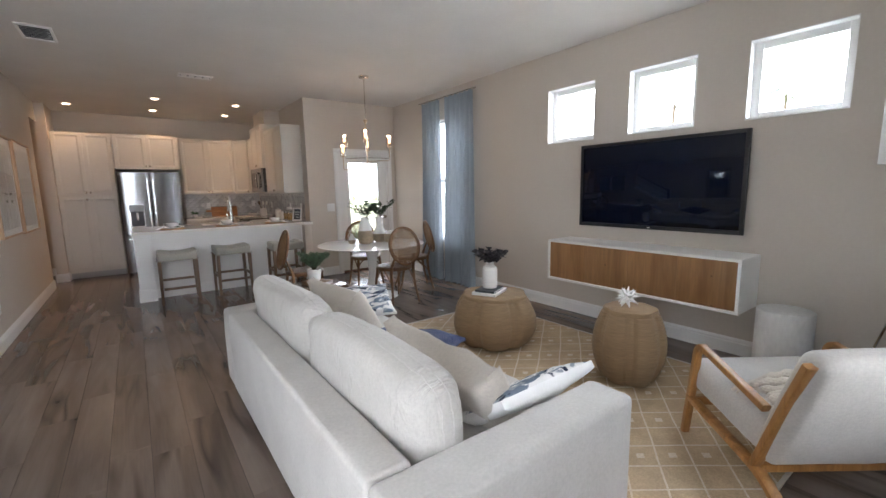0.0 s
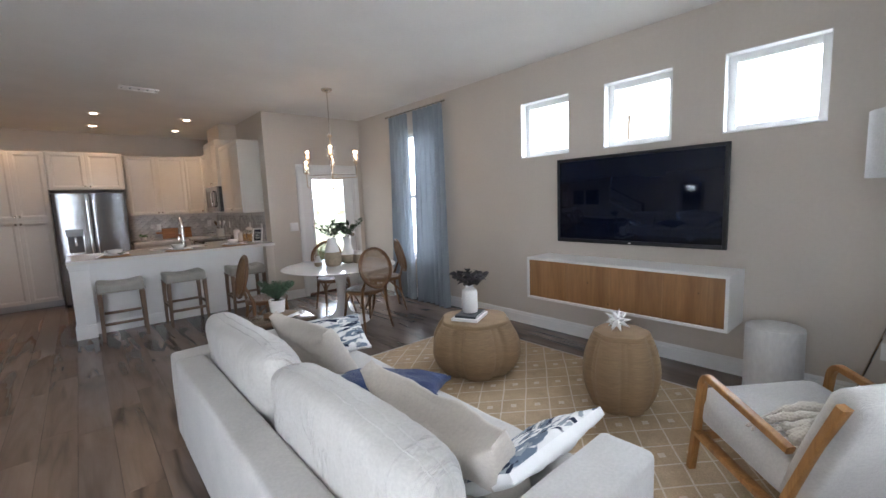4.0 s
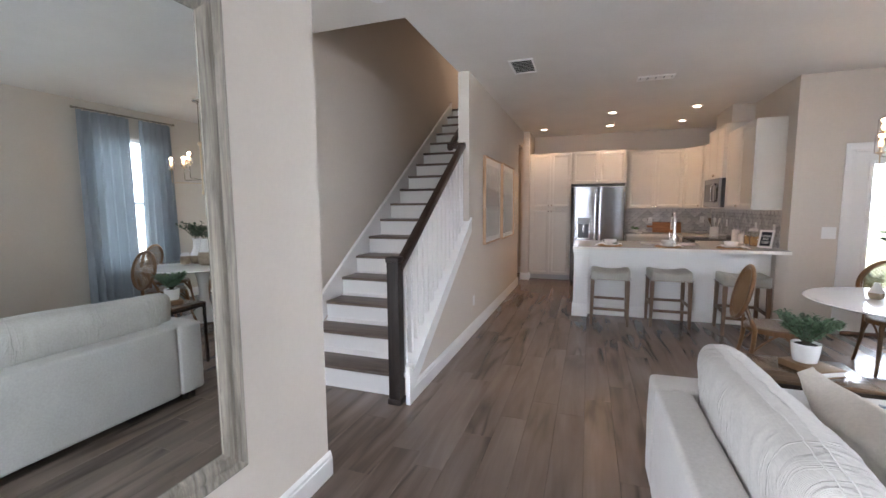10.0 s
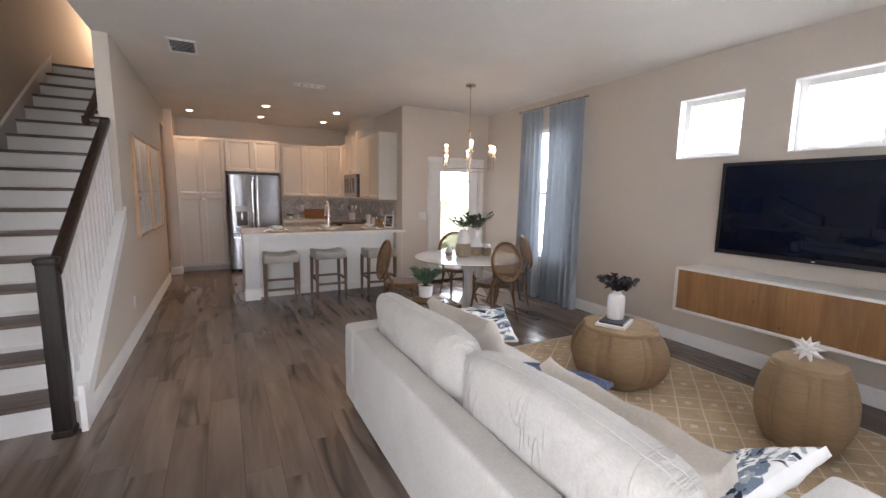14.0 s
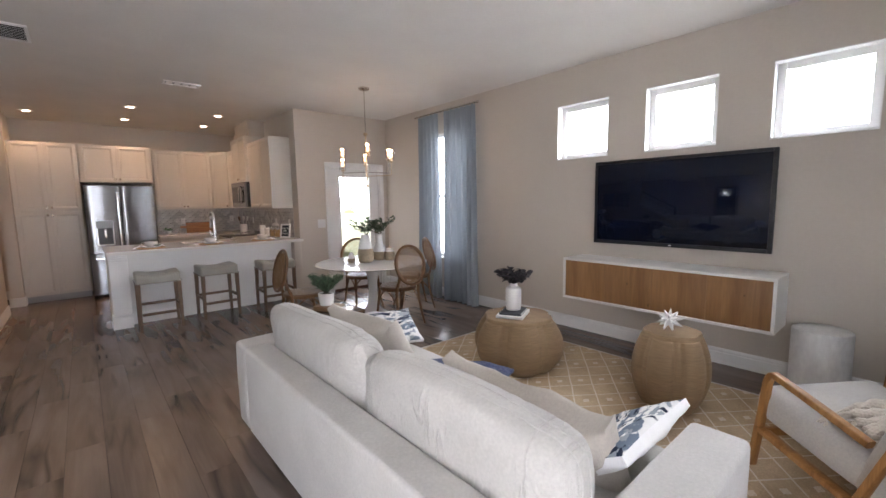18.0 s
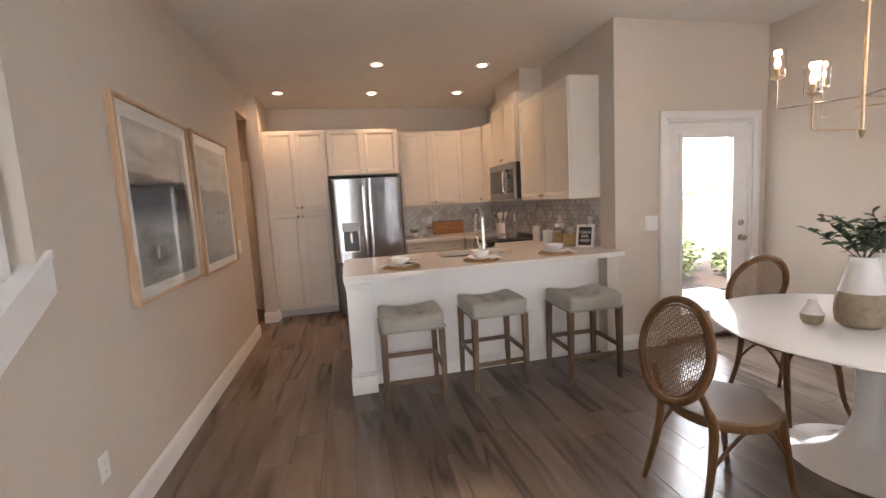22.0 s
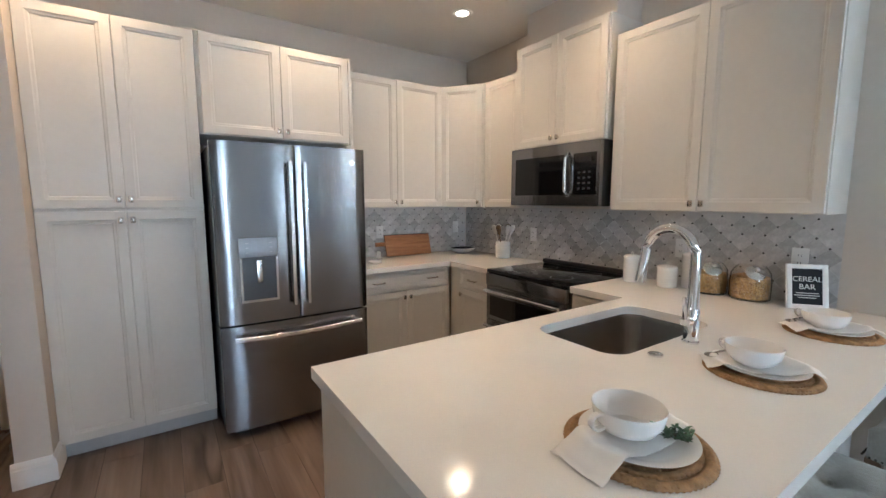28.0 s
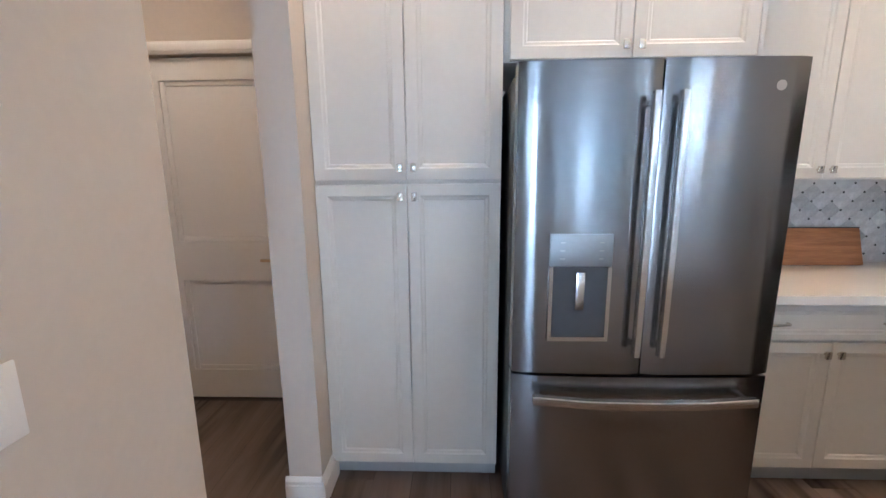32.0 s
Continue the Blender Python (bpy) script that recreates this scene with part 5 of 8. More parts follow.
def sprays(parent, base, n, length, leaf, material, stem_mat, spread=0.6, per=10, size=(0.8, 1.2), seed=1, droop=0.2, rise=1.0, lname="foliage"):
    """Leafy stems from one mouth: each stem a part, its leaves joined into one mesh."""
    rnd = random.Random(seed)
    src = [tuple(v.co) for v in leaf.vertices]
    faces = [tuple(p.vertices) for p in leaf.polygons]
    for s in range(n):
        a = 2 * math.pi * s / n + rnd.uniform(-0.4, 0.4)
        ln = length * rnd.uniform(0.7, 1.1)
        out = spread * rnd.uniform(0.5, 1.1)
        d = Vector((math.cos(a) * out, math.sin(a) * out, rise)).normalized()
        pts = []
        for k in range(7):
            t = k / 6
            p = Vector(base) + d * ln * t + Vector((math.cos(a), math.sin(a), 0)) * ln * droop * t * t - Vector((0, 0, 1)) * ln * droop * 0.7 * t * t
            pts.append(p)
        bm = bmesh.new()
        tube(bm, pts, [0.0028 * (1 - 0.6 * k / 6) for k in range(7)], 5)
        stem = part("stem", bm, stem_mat, parent)
        verts, polys = [], []
        for k in range(per):
            t = 0.28 + 0.72 * (k + rnd.random() * 0.5) / per
            i = min(int(t * 6), 5)
            p = pts[i].lerp(pts[i + 1], t * 6 - i)
            az = rnd.uniform(0, 2 * math.pi) if per > 14 else a + (1 if k % 2 else -1) * rnd.uniform(0.6, 1.3)
            sc = rnd.uniform(*size)
            m = Matrix.Translation(p) @ Euler((rnd.uniform(-0.2, 0.9), rnd.uniform(-0.5, 0.5), az - math.pi / 2)).to_matrix().to_4x4() @ Matrix.Scale(sc, 4)
            o = len(verts)
            verts += [tuple(m @ Vector(v)) for v in src]
            polys += [tuple(i + o for i in f) for f in faces]
        me = bpy.data.meshes.new(lname)
        me.from_pydata(verts, [], polys)
        for pl in me.polygons:
            pl.use_smooth = True
        me.materials.append(material)
        ob = new(lname, me)
        ob.parent = parent


vase = thing("bottle_vase", "white ceramic bottle vase with dark dusky foliage, on the books", "vase", 2.65, 2.76, 0.5045)
bm = bmesh.new()
lathe(bm, [(0.05, 0), (0.062, 0.006), (0.066, 0.03), (0.066, 0.165), (0.06, 0.19), (0.036, 0.208), (0.033, 0.228), (0.036, 0.234), (0.03, 0.234), (0.028, 0.21)], 36)
part("body", bm, M_CERAMIC, vase)
L_DARK = leaf_mesh("leaf", 0.052, 0.055, M_LEAFD)
sprays(vase, (0, 0, 0.215), 12, 0.16, L_DARK, M_LEAFD, M_STEM, 1.0, 15, (0.7, 1.2), 5, 0.15, 0.95)

star = thing("starburst_ornament", "white ceramic starburst ornament with many spikes", "ornament", 2.87, 1.60, 0.532)
rnd = random.Random(4)
dirs = []
for k in range(24):
    z = 1 - 2 * (k + 0.5) / 24
    a = k * 2.39996
    dirs.append(Vector((math.sqrt(1 - z * z) * math.cos(a), math.sqrt(1 - z * z) * math.sin(a), z)))
c = Vector((0, 0, 0.082))
bm = bmesh.new()
bmesh.ops.create_icosphere(bm, subdivisions=2, radius=0.034, matrix=Matrix.Translation(c))
part("core", bm, M_MATTE, star)
for d in dirs:
    bm = bmesh.new()
    q = d.to_track_quat("Z", "Y").to_matrix().to_4x4()
    ln = rnd.uniform(0.075, 0.098) if d.z > -0.6 else 0.08
    ring = [bm.verts.new(c + q @ Vector((0.02 * math.cos(t), 0.02 * math.sin(t), 0.022))) for t in (0, 1.571, 3.142, 4.712)]
    tip = bm.verts.new(c + d * ln)
    for i in range(4):
        bm.faces.new((ring[i], ring[(i + 1) % 4], tip))
    part("spike", bm, M_MATTE, star, smooth=False)

# television
tv = thing("wall_television", "large flat black television mounted on the wall, switched off", "television", XE, 2.002, 0.985)
TW, TH = 1.466, 0.808
boxpart("rear_shell", (-0.07, -0.03, -TW / 2 + 0.03, TW / 2 - 0.03, 0.03, TH - 0.03), M_BLACK, tv, 0.01)
boxpart("wall_bracket", (-0.03, -0.001, -0.3, 0.3, 0.25, 0.6), M_BLACK, tv, 0.003)
boxpart("screen", (-0.0895, -0.07, -TW / 2 + 0.028, TW / 2 - 0.028, 0.032, TH - 0.028), M_SCREEN, tv, 0.001)
bm = bmesh.new()
for y0, y1, z0, z1 in ((-TW / 2, -TW / 2 + 0.03, 0, TH), (TW / 2 - 0.03, TW / 2, 0, TH), (-TW / 2 + 0.03, TW / 2 - 0.03, 0, 0.035), (-TW / 2 + 0.03, TW / 2 - 0.03, TH - 0.03, TH)):
    box(bm, -0.098, -0.066, y0, y1, z0, z1, 0.004)
part("bezel", bm, M_BLACK, tv)
boxpart("badge", (-0.0992, -0.0978, -0.012, 0.012, 0.012, 0.022), M_PLATE, tv, 0, "small pale badge")

# floating console
con = thing("floating_console", "floating white media console with knotty oak doors, fixed to the wall", "media console", XE, 2.035, 0.43)
CW, CD, CH, th = 1.735, 0.386, 0.412, 0.022
bm = bmesh.new()
box(bm, -CD, -0.001, -CW / 2, CW / 2, CH - th, CH, 0.002)
box(bm, -CD, -0.001, -CW / 2, CW / 2, 0, th, 0.002)
box(bm, -CD, -0.001, -CW / 2, -CW / 2 + th, th, CH - th, 0)
box(bm, -CD, -0.001, CW / 2 - th, CW / 2, th, CH - th, 0)
box(bm, -0.02, -0.001, -CW / 2 + th, CW / 2 - th, th, CH - th, 0)
part("carcass", bm, M_TRIM, con)
nd = 4
dw = (CW - 2 * th) / nd
for k in range(nd):
    y0 = -CW / 2 + th + k * dw
    bm = bmesh.new()
    box(bm, -CD + 0.012, -CD + 0.03, y0 + 0.0008, y0 + dw - 0.0008, th + 0.002, CH - th - 0.002, 0.0008)
    part("cabinet_door", bm, M_KNOTTY, con)

# white drum stool
ds = thing("drum_side_table", "white marbled cylindrical side table beside the console", "side table", 3.76, 0.93, 0.0)
bm = bmesh.new()
lathe(bm, [(0.155, 0), (0.163, 0.006), (0.166, 0.02), (0.166, 0.485), (0.163, 0.498), (0.155, 0.503), (0.001, 0.504)], 56)
part("drum", bm, mat("white_travertine", (0.70, 0.69, 0.67), 0.5, var=0.10, scale=5, stretch=(1, 1, 0.5), bump=0.1), ds)

# tripod floor lamp
fl = thing("tripod_floor_lamp", "chrome tripod floor lamp with a wide white drum shade", "floor lamp", 3.58, 0.30, 0.0)
for k, a in enumerate((70, 190, 310)):
    bm = bmesh.new()
    ca, sa = math.cos(radians(a)), math.sin(radians(a))
    tube(bm, [(ca * 0.03, sa * 0.03, 0.93), (ca * 0.29, sa * 0.29, 0.004)], 0.007, 10)
    part("leg", bm, M_CHROME, fl)
bm = bmesh.new()
lathe(bm, [(0.02, 0.86), (0.026, 0.865), (0.026, 0.96), (0.018, 0.965)], 20)
part("hub", bm, M_CHROME, fl)
bm = bmesh.new()
tube(bm, [(0, 0, 0.35), (0, 0, 1.0), (0, 0, 1.80)], 0.0085, 12)
part("pole", bm, M_CHROME, fl)
bm = bmesh.new()
tube(bm, [(0.02, 0, 0.93), (0.05, 0, 0.93)], 0.006, 8)
part("knob", bm, M_CHROME, fl)
bm = bmesh.new()
lathe(bm, [(0.245, 1.475), (0.245, 1.83), (0.243, 1.83), (0.243, 1.475), (0.245, 1.475)], 56, close=False)
part("shade", bm, M_SHADE, fl)
bm = bmesh.new()
lathe(bm, [(0.003, 1.80), (0.003, 1.826), (0.009, 1.832), (0.011, 1.842), (0.008, 1.851), (0.001, 1.855)], 14)
part("finial", bm, M_CHROME, fl)
bm = bmesh.new()
for a in (0, 120, 240):
    tube(bm, [(0, 0, 1.80), (0.242 * math.cos(radians(a)), 0.242 * math.sin(radians(a)), 1.815)], 0.0025, 6)
lathe(bm, [(0.01, 1.795), (0.01, 1.845), (0.004, 1.85)], 12)
part("shade_spider", bm, M_CHROME, fl)

# lounge armchair
ac = thing("lounge_armchair", "oak-framed lounge chair with ivory linen seat and slanted back", "armchair", 2.575, 0.515, 0.0, -36.6)
HWD = 0.347
for s in (-1, 1):
    x = s * (HWD - 0.004)
    bm = bmesh.new()
    tube(bm, spline([(x, 0.393, 0.012), (x, 0.372, 0.16), (x, 0.352, 0.30), (x, 0.335, 0.44), (x, 0.325, 0.505), (x, 0.298, 0.540), (x, 0.25, 0.535), (x, 0.06, 0.495), (x, -0.15, 0.448)], 5), 0.018, 12, flat=(0.017, 0.020), up=(1, 0, 0))
    part("arm_and_front_leg", bm, M_OAK, ac)
    bm = bmesh.new()
    tube(bm, spline([(x, 0.362, 0.232), (x, 0.18, 0.205), (x, -0.02, 0.178), (x, -0.14, 0.155), (x, -0.22, 0.118), (x, -0.33, 0.045), (x, -0.395, 0.001)], 5), 0.02, 12, flat=(0.016, 0.025), up=(1, 0, 0))
    part("side_rail_and_rear_leg", bm, M_OAK, ac)
    bm = bmesh.new()
    tube(bm, [(x, -0.115, 0.16), (x, -0.19, 0.36), (x, -0.26, 0.545), (x, -0.330, 0.715)], 0.02, 12, flat=(0.016, 0.024), up=(1, 0, 0))
    part("back_post", bm, M_OAK, ac)
bm = bmesh.new()
tube(bm, [(-HWD + 0.016, 0.33, 0.225), (HWD - 0.016, 0.33, 0.225)], 0.02, 10, flat=(0.015, 0.022))
part("front_rail", bm, M_OAK, ac)
bm = bmesh.new()
tube(bm, [(-HWD + 0.016, -0.13, 0.165), (HWD - 0.016, -0.13, 0.165)], 0.02, 10, flat=(0.015, 0.02))
part("rear_rail", bm, M_OAK, ac)
bm = bmesh.new()
soft_box(bm, -HWD + 0.02, HWD - 0.02, -0.30, 0.30, -0.085, 0.085, 0.05, 5, 0.018, 3.0, 0.006)
move(bm, pose(0, 0.125, 0.325, 8, 0, 0))
part("seat_cushion", bm, M_LINENCHAIR, ac)
bm = bmesh.new()
soft_box(bm, -HWD + 0.016, HWD - 0.016, -0.06, 0.06, -0.29, 0.29, 0.045, 5, 0.016, 9.0, 0.006)
move(bm, pose(0, -0.215, 0.475, 20.8, 0, 0))
part("backrest", bm, M_LINENCHAIR, ac)
th_t = thing("knit_throw", "oatmeal knitted throw with fringe, bunched on the armchair", "throw blanket", 2.50, 0.60, 0.405, -36.6)
rnd = random.Random(14)
for k in range(6):
    # one soft fold, running from the backrest down over the seat, frayed into tassels
    bm = bmesh.new()
    o = 0.034 * (k - 2.5)
    pts, rad = [], []
    for i in range(9):
        u = i / 8
        pts.append((0.20 - 0.36 * u + 0.012 * math.sin(5 * u + k), -0.125 + o * (0.8 + 0.5 * u) + 0.07 * u + 0.014 * math.sin(6 * u + 2 * k), 0.165 - 0.12 * u ** 0.7 + 0.012 * math.sin(9 * u + 1.7 * k)))
        rad.append((0.024 + 0.007 * math.sin(7 * u + k)) * (1 - 0.35 * u ** 4))
    tube(bm, spline(pts, 3), [rad[min(8, i // 3)] for i in range(len(spline(pts, 3)))], 10)
    for v in bm.verts:
        v.co += Vector((0, 0.006, 0.006)) * noise.noise(v.co * 34)
    part("knit", bm, M_THROW, th_t, angle=80)
    bm = bmesh.new()
    end = Vector(pts[-1])
    for j in range(7):
        p = end + Vector((0.01, rnd.uniform(-0.012, 0.012), rnd.uniform(-0.008, 0.008)))
        q = end + Vector((-0.028, rnd.uniform(-0.02, 0.02), -0.006 + rnd.uniform(-0.006, 0.006)))
        r = q + Vector((rnd.uniform(-0.022, -0.006), rnd.uniform(-0.016, 0.016), -0.018))
        tube(bm, [p, q, r], 0.0034, 5)
    part("tassel", bm, M_THROW, th_t)


# curtains
def curtain(name, label, material, m, w, h, folds, depth, seed, flare=0.0):
    """A pleated panel hanging along x of its own axes."""
    t = thing(name, label, "curtain")
    t.matrix_world = m
    rnd = random.Random(seed)
    nx, nz = folds * 10, 16
    ph = [rnd.uniform(-0.4, 0.4) for _ in range(folds + 2)]
    am = [rnd.uniform(0.7, 1.15) for _ in range(folds + 2)]
    bm = bmesh.new()
    rows = []
    for k in range(nz + 1):
        tz = k / nz
        row = []
        for i in range(nx + 1):
            u = i / nx
            f = u * folds
            j = int(f)
            ph_ = ph[j] * (1 - (f - j)) + ph[j + 1] * (f - j)
            a = am[j] * (1 - (f - j)) + am[j + 1] * (f - j)
            squeeze = 1 + flare * (tz - 0.5)
            pinch = math.exp(-((1 - tz) / 0.05) ** 2)
            low = 1 - tz
            y = depth * a * (0.55 + 0.45 * low) * math.copysign(abs(math.sin(2 * math.pi * f + ph_ * low)) ** (1 + 3 * pinch), math.sin(2 * math.pi * f + ph_ * low)) * (1 + 0.5 * pinch) + 0.012 * low * math.sin(7 * u + seed + 3 * low)
            x = (u - 0.5) * w * squeeze + 0.012 * low * math.sin(5 * f + seed)
            row.append(bm.verts.new((x, y, tz * h)))
        rows.append(row)
    for a, b in zip(rows, rows[1:]):
        for i in range(nx):
            bm.faces.new((a[i], a[i + 1], b[i + 1], b[i]))
    uv = bm.loops.layers.uv.new("cloth")
    run = [0.0]
    for i in range(nx):
        run.append(run[-1] + (rows[nz // 2][i + 1].co - rows[nz // 2][i].co).length)
    where = {v: (run[i], v.co.z) for row in rows for i, v in enumerate(row)}
    for f in bm.faces:
        for lp in f.loops:
            lp[uv].uv = where[lp.vert]
    part("panel", bm, material, t, angle=80)
    return t


SHEER = "floor-length blue-grey linen curtain panel, pleated and lit from behind"
curtain("linen_curtain", SHEER, M_CURTAIN, pose(3.90, 5.405, 0.012, 0, 0, -90), 0.50, 2.66, 5, 0.078, 1, -0.16)
curtain("linen_curtain", SHEER, M_CURTAIN, pose(3.89, 4.725, 0.012, 0, 0, -90), 0.65, 2.66, 6, 0.078, 2, -0.08)
STRIPE = "heavy floor-length blue-grey curtain panel with fine pale stripes"
curtain("striped_curtain", STRIPE, M_CURTSTRIPE, pose(1.775, -0.04, 0.012), 0.97, 2.66, 8, 0.05, 3)
curtain("striped_curtain", STRIPE, M_CURTSTRIPE, pose(2.93, -0.04, 0.012), 1.16, 2.66, 9, 0.05, 4)


def rod(name, label, p, q):
    t = thing(name, label, "curtain rod", *p)
    d = Vector(q) - Vector(p)
    bm = bmesh.new()
    tube(bm, [(0, 0, 0), d / 2, d], 0.0095, 10)
    part("pole", bm, M_NICKEL, t)
    for s, v in ((-1, Vector((0, 0, 0))), (1, d)):
        bm = bmesh.new()
        e = v + d.normalized() * 0.02 * s
        bmesh.ops.create_uvsphere(bm, u_segments=12, v_segments=8, radius=0.018, matrix=Matrix.Translation(e))
        part("finial", bm, M_NICKEL, t)
    n = int(d.length / 0.085)
    for k in range(n + 1):
        c = d * (k + 0.3) / (n + 0.6)
        bm = bmesh.new()
        q_ = d.normalized().to_track_quat("Z", "Y").to_matrix().to_4x4()
        pts = [c + q_ @ Vector((0.016 * math.cos(a * math.pi / 6), 0.016 * math.sin(a * math.pi / 6), 0)) for a in range(13)]
        tube(bm, pts, 0.0022, 5, caps=False)
        part("curtain_ring", bm, M_NICKEL, t)
    return t


rod("curtain_rod", "thin satin nickel curtain rod with rings", (3.895, 4.40, 2.695), (3.895, 5.67, 2.695))
rod("curtain_rod", "thin satin nickel curtain rod with rings", (1.24, -0.04, 2.695), (3.55, -0.04, 2.695))

# tall leaning mirror
mi = thing("tall_wall_mirror", "tall mirror in a weathered grey wooden frame on the wall", "mirror", -1.0, 1.835, 0.44)
mi.matrix_world = pose(-0.994, 1.808, 0.44, 0, 0, -0.6)
MW, MH, MF = 0.81, 1.75, 0.10
for nm, y0, y1, z0, z1, ax in (("l", -MW / 2, -MW / 2 + MF, 0, MH, 2), ("r", MW / 2 - MF, MW / 2, 0, MH, 2), ("b", -MW / 2 + MF, MW / 2 - MF, 0, MF, 1), ("t", -MW / 2 + MF, MW / 2 - MF, MH - MF, MH, 1)):
    bm = bmesh.new()
    long_y = ax == 1
    prof = [(0.0, 0.004), (0.0, 0.044), (0.010, 0.054), (0.028, 0.05), (0.043, 0.042), (0.058, 0.046), (0.075, 0.044), (0.088, 0.037), (MF, 0.034), (MF, 0.004)]
    ends = []
    for e in (0, 1):
        ring = []
        for d, x in prof:
            if long_y:
                y = (y0 - (MF - d) if e == 0 else y1 + (MF - d))
                z = z0 + d if nm == "b" else z1 - d
            else:
                z = (z0 + d if e == 0 else z1 - d)
                y = y0 + d if nm == "l" else y1 - d
            ring.append(bm.verts.new((x, y, z)))
        ends.append(ring)
    n = len(prof)
    for k in range(n):
        bm.faces.new((ends[0][k], ends[0][(k + 1) % n], ends[1][(k + 1) % n], ends[1][k]))
    bm.faces.new(ends[0])
    bm.faces.new(list(reversed(ends[1])))
    part("frame_rail", bm, M_MIRFRAME, mi, angle=25)
boxpart("mirror_glass", (0.024, 0.030, -MW / 2 + MF - 0.005, MW / 2 - MF + 0.005, MF - 0.005, MH - MF + 0.005), M_MIRROR, mi, 0)
boxpart("backing", (0.001, 0.004, -MW / 2 + 0.01, MW / 2 - 0.01, 0.01, MH - 0.01), M_BLACK, mi, 0)
# ---- dining area ----
TX, TY = 2.62, 4.985
dt = thing("tulip_dining_table", "round white lacquered pedestal dining table", "dining table", TX, TY, 0)
bm = bmesh.new()
lathe(bm, [(0.55, 0.673), (0.642, 0.679), (0.675, 0.689), (0.683, 0.695), (0.676, 0.7005), (0.663, 0.702), (0.001, 0.702)], 96)
part("tabletop", bm, M_TABLETOPW, dt)
bm = bmesh.new()
prof = [(0.335, 0.002), (0.335, 0.008), (0.30, 0.018), (0.22, 0.038), (0.14, 0.075), (0.085, 0.14), (0.062, 0.23), (0.055, 0.34), (0.058, 0.45), (0.072, 0.54), (0.10, 0.61), (0.15, 0.655), (0.20, 0.673)]
lathe(bm, prof, 64)
part("pedestal", bm, M_TABLETOPW, dt)


def bistro_chair():
    """A bentwood chair with an oval cane back; it faces +y."""
    t = thing("cane_back_chair", "brown bentwood dining chair with an oval woven cane back", "dining chair", 0, 0, 0, group="chairs round the table")
    bm = bmesh.new()
    lathe(bm, [(0.195, 0.445), (0.205, 0.448), (0.208, 0.456), (0.20, 0.464), (0.15, 0.468), (0.001, 0.466)], 40)
    for v in bm.verts:
        v.co.y *= 1.03
        v.co.x *= 1.02 + 0.12 * max(0, v.co.y)
    part("seat", bm, M_SEATCANE, t, "close-woven cane seat")
    bm = bmesh.new()
    pts = [(0.197 * math.cos(a * math.pi / 24) * 1.02, 0.2 * math.sin(a * math.pi / 24), 0.438) for a in range(49)]
    tube(bm, pts, 0.017, 8, flat=(0.012, 0.02), caps=False)
    part("seat_rim", bm, M_CHAIRWOOD, t)
    for s in (-1, 1):
        bm = bmesh.new()
        tube(bm, spline([(s * 0.155, 0.145, 0.435), (s * 0.165, 0.165, 0.30), (s * 0.178, 0.195, 0.12), (s * 0.20, 0.235, 0.002)], 5), [0.019 - 0.007 * k / 15 for k in range(16)], 10)
        part("front_leg", bm, M_CHAIRWOOD, t)
        bm = bmesh.new()
        tube(bm, spline([(s * 0.125, -0.235, 0.62), (s * 0.15, -0.20, 0.52), (s * 0.158, -0.175, 0.43), (s * 0.165, -0.19, 0.25), (s * 0.19, -0.245, 0.002)], 5), [0.014] * 6 + [0.019] * 6 + [0.018 - 0.006 * k / 8 for k in range(9)], 10)
        part("rear_leg", bm, M_CHAIRWOOD, t)
        bm = bmesh.new()
        tube(bm, spline([(s * 0.163, 0.165, 0.28), (s * 0.13, 0.14, 0.37), (s * 0.06, 0.12, 0.425)], 5), 0.008, 8)
        tube(bm, spline([(s * 0.166, 0.16, 0.28), (s * 0.17, 0.08, 0.38), (s * 0.175, 0.0, 0.425)], 5), 0.008, 8)
        tube(bm, spline([(s * 0.163, -0.19, 0.26), (s * 0.17, -0.09, 0.37), (s * 0.176, -0.02, 0.425)], 5), 0.008, 8)
        part("bent_brace", bm, M_CHAIRWOOD, t)
    # oval back, leaning
    lean = pose(0, -0.237, 0.722, -13, 0, 0)
    bm = bmesh.new()
    ov = lambda k, r: (r * 0.205 * math.cos(k), 0.0, r * 0.220 * math.sin(k))
    tube(bm, [ov(2 * math.pi * k / 40, 1.0) for k in range(41)], 0.0165, 10, caps=False, up=(0, 1, 0))
    move(bm, lean)
    bk = part("backrest_frame", bm, M_CHAIRWOOD, t)
    bm = bmesh.new()
    tube(bm, [ov(2 * math.pi * k / 40, 0.89) for k in range(41)], 0.005, 6, caps=False, up=(0, 1, 0))
    move(bm, lean)
    part("cane_bead", bm, M_CHAIRWOOD, bk)
    bm = bmesh.new()
    step = 0.0118
    for i in range(-19, 20):
        for mode in range(4):
            if mode == 0:
                x = i * step
                if abs(x) >= 0.18:
                    continue
                h = 0.194 * math.sqrt(1 - (x / 0.182) ** 2)
                a, b = (x, -h), (x, h)
            elif mode == 1:
                z = i * step
                if abs(z) >= 0.192:
                    continue
                w = 0.182 * math.sqrt(1 - (z / 0.194) ** 2)
                a, b = (-w, z), (w, z)
            else:
                if i % 2:
                    continue
                sgn = 1 if mode == 2 else -1
                c = i * step * 1.2
                pts = []
                for k in range(-40, 41):
                    x = k * 0.005
                    z = sgn * x + c
                    if (x / 0.182) ** 2 + (z / 0.194) ** 2 < 1:
                        pts.append((x, z))
                if len(pts) < 2:
                    continue
                a, b = pts[0], pts[-1]
            tube(bm, [(a[0], 0.0006 * mode, a[1]), (b[0], 0.0006 * mode, b[1])], 0.0016, 4, caps=False)
    move(bm, lean)
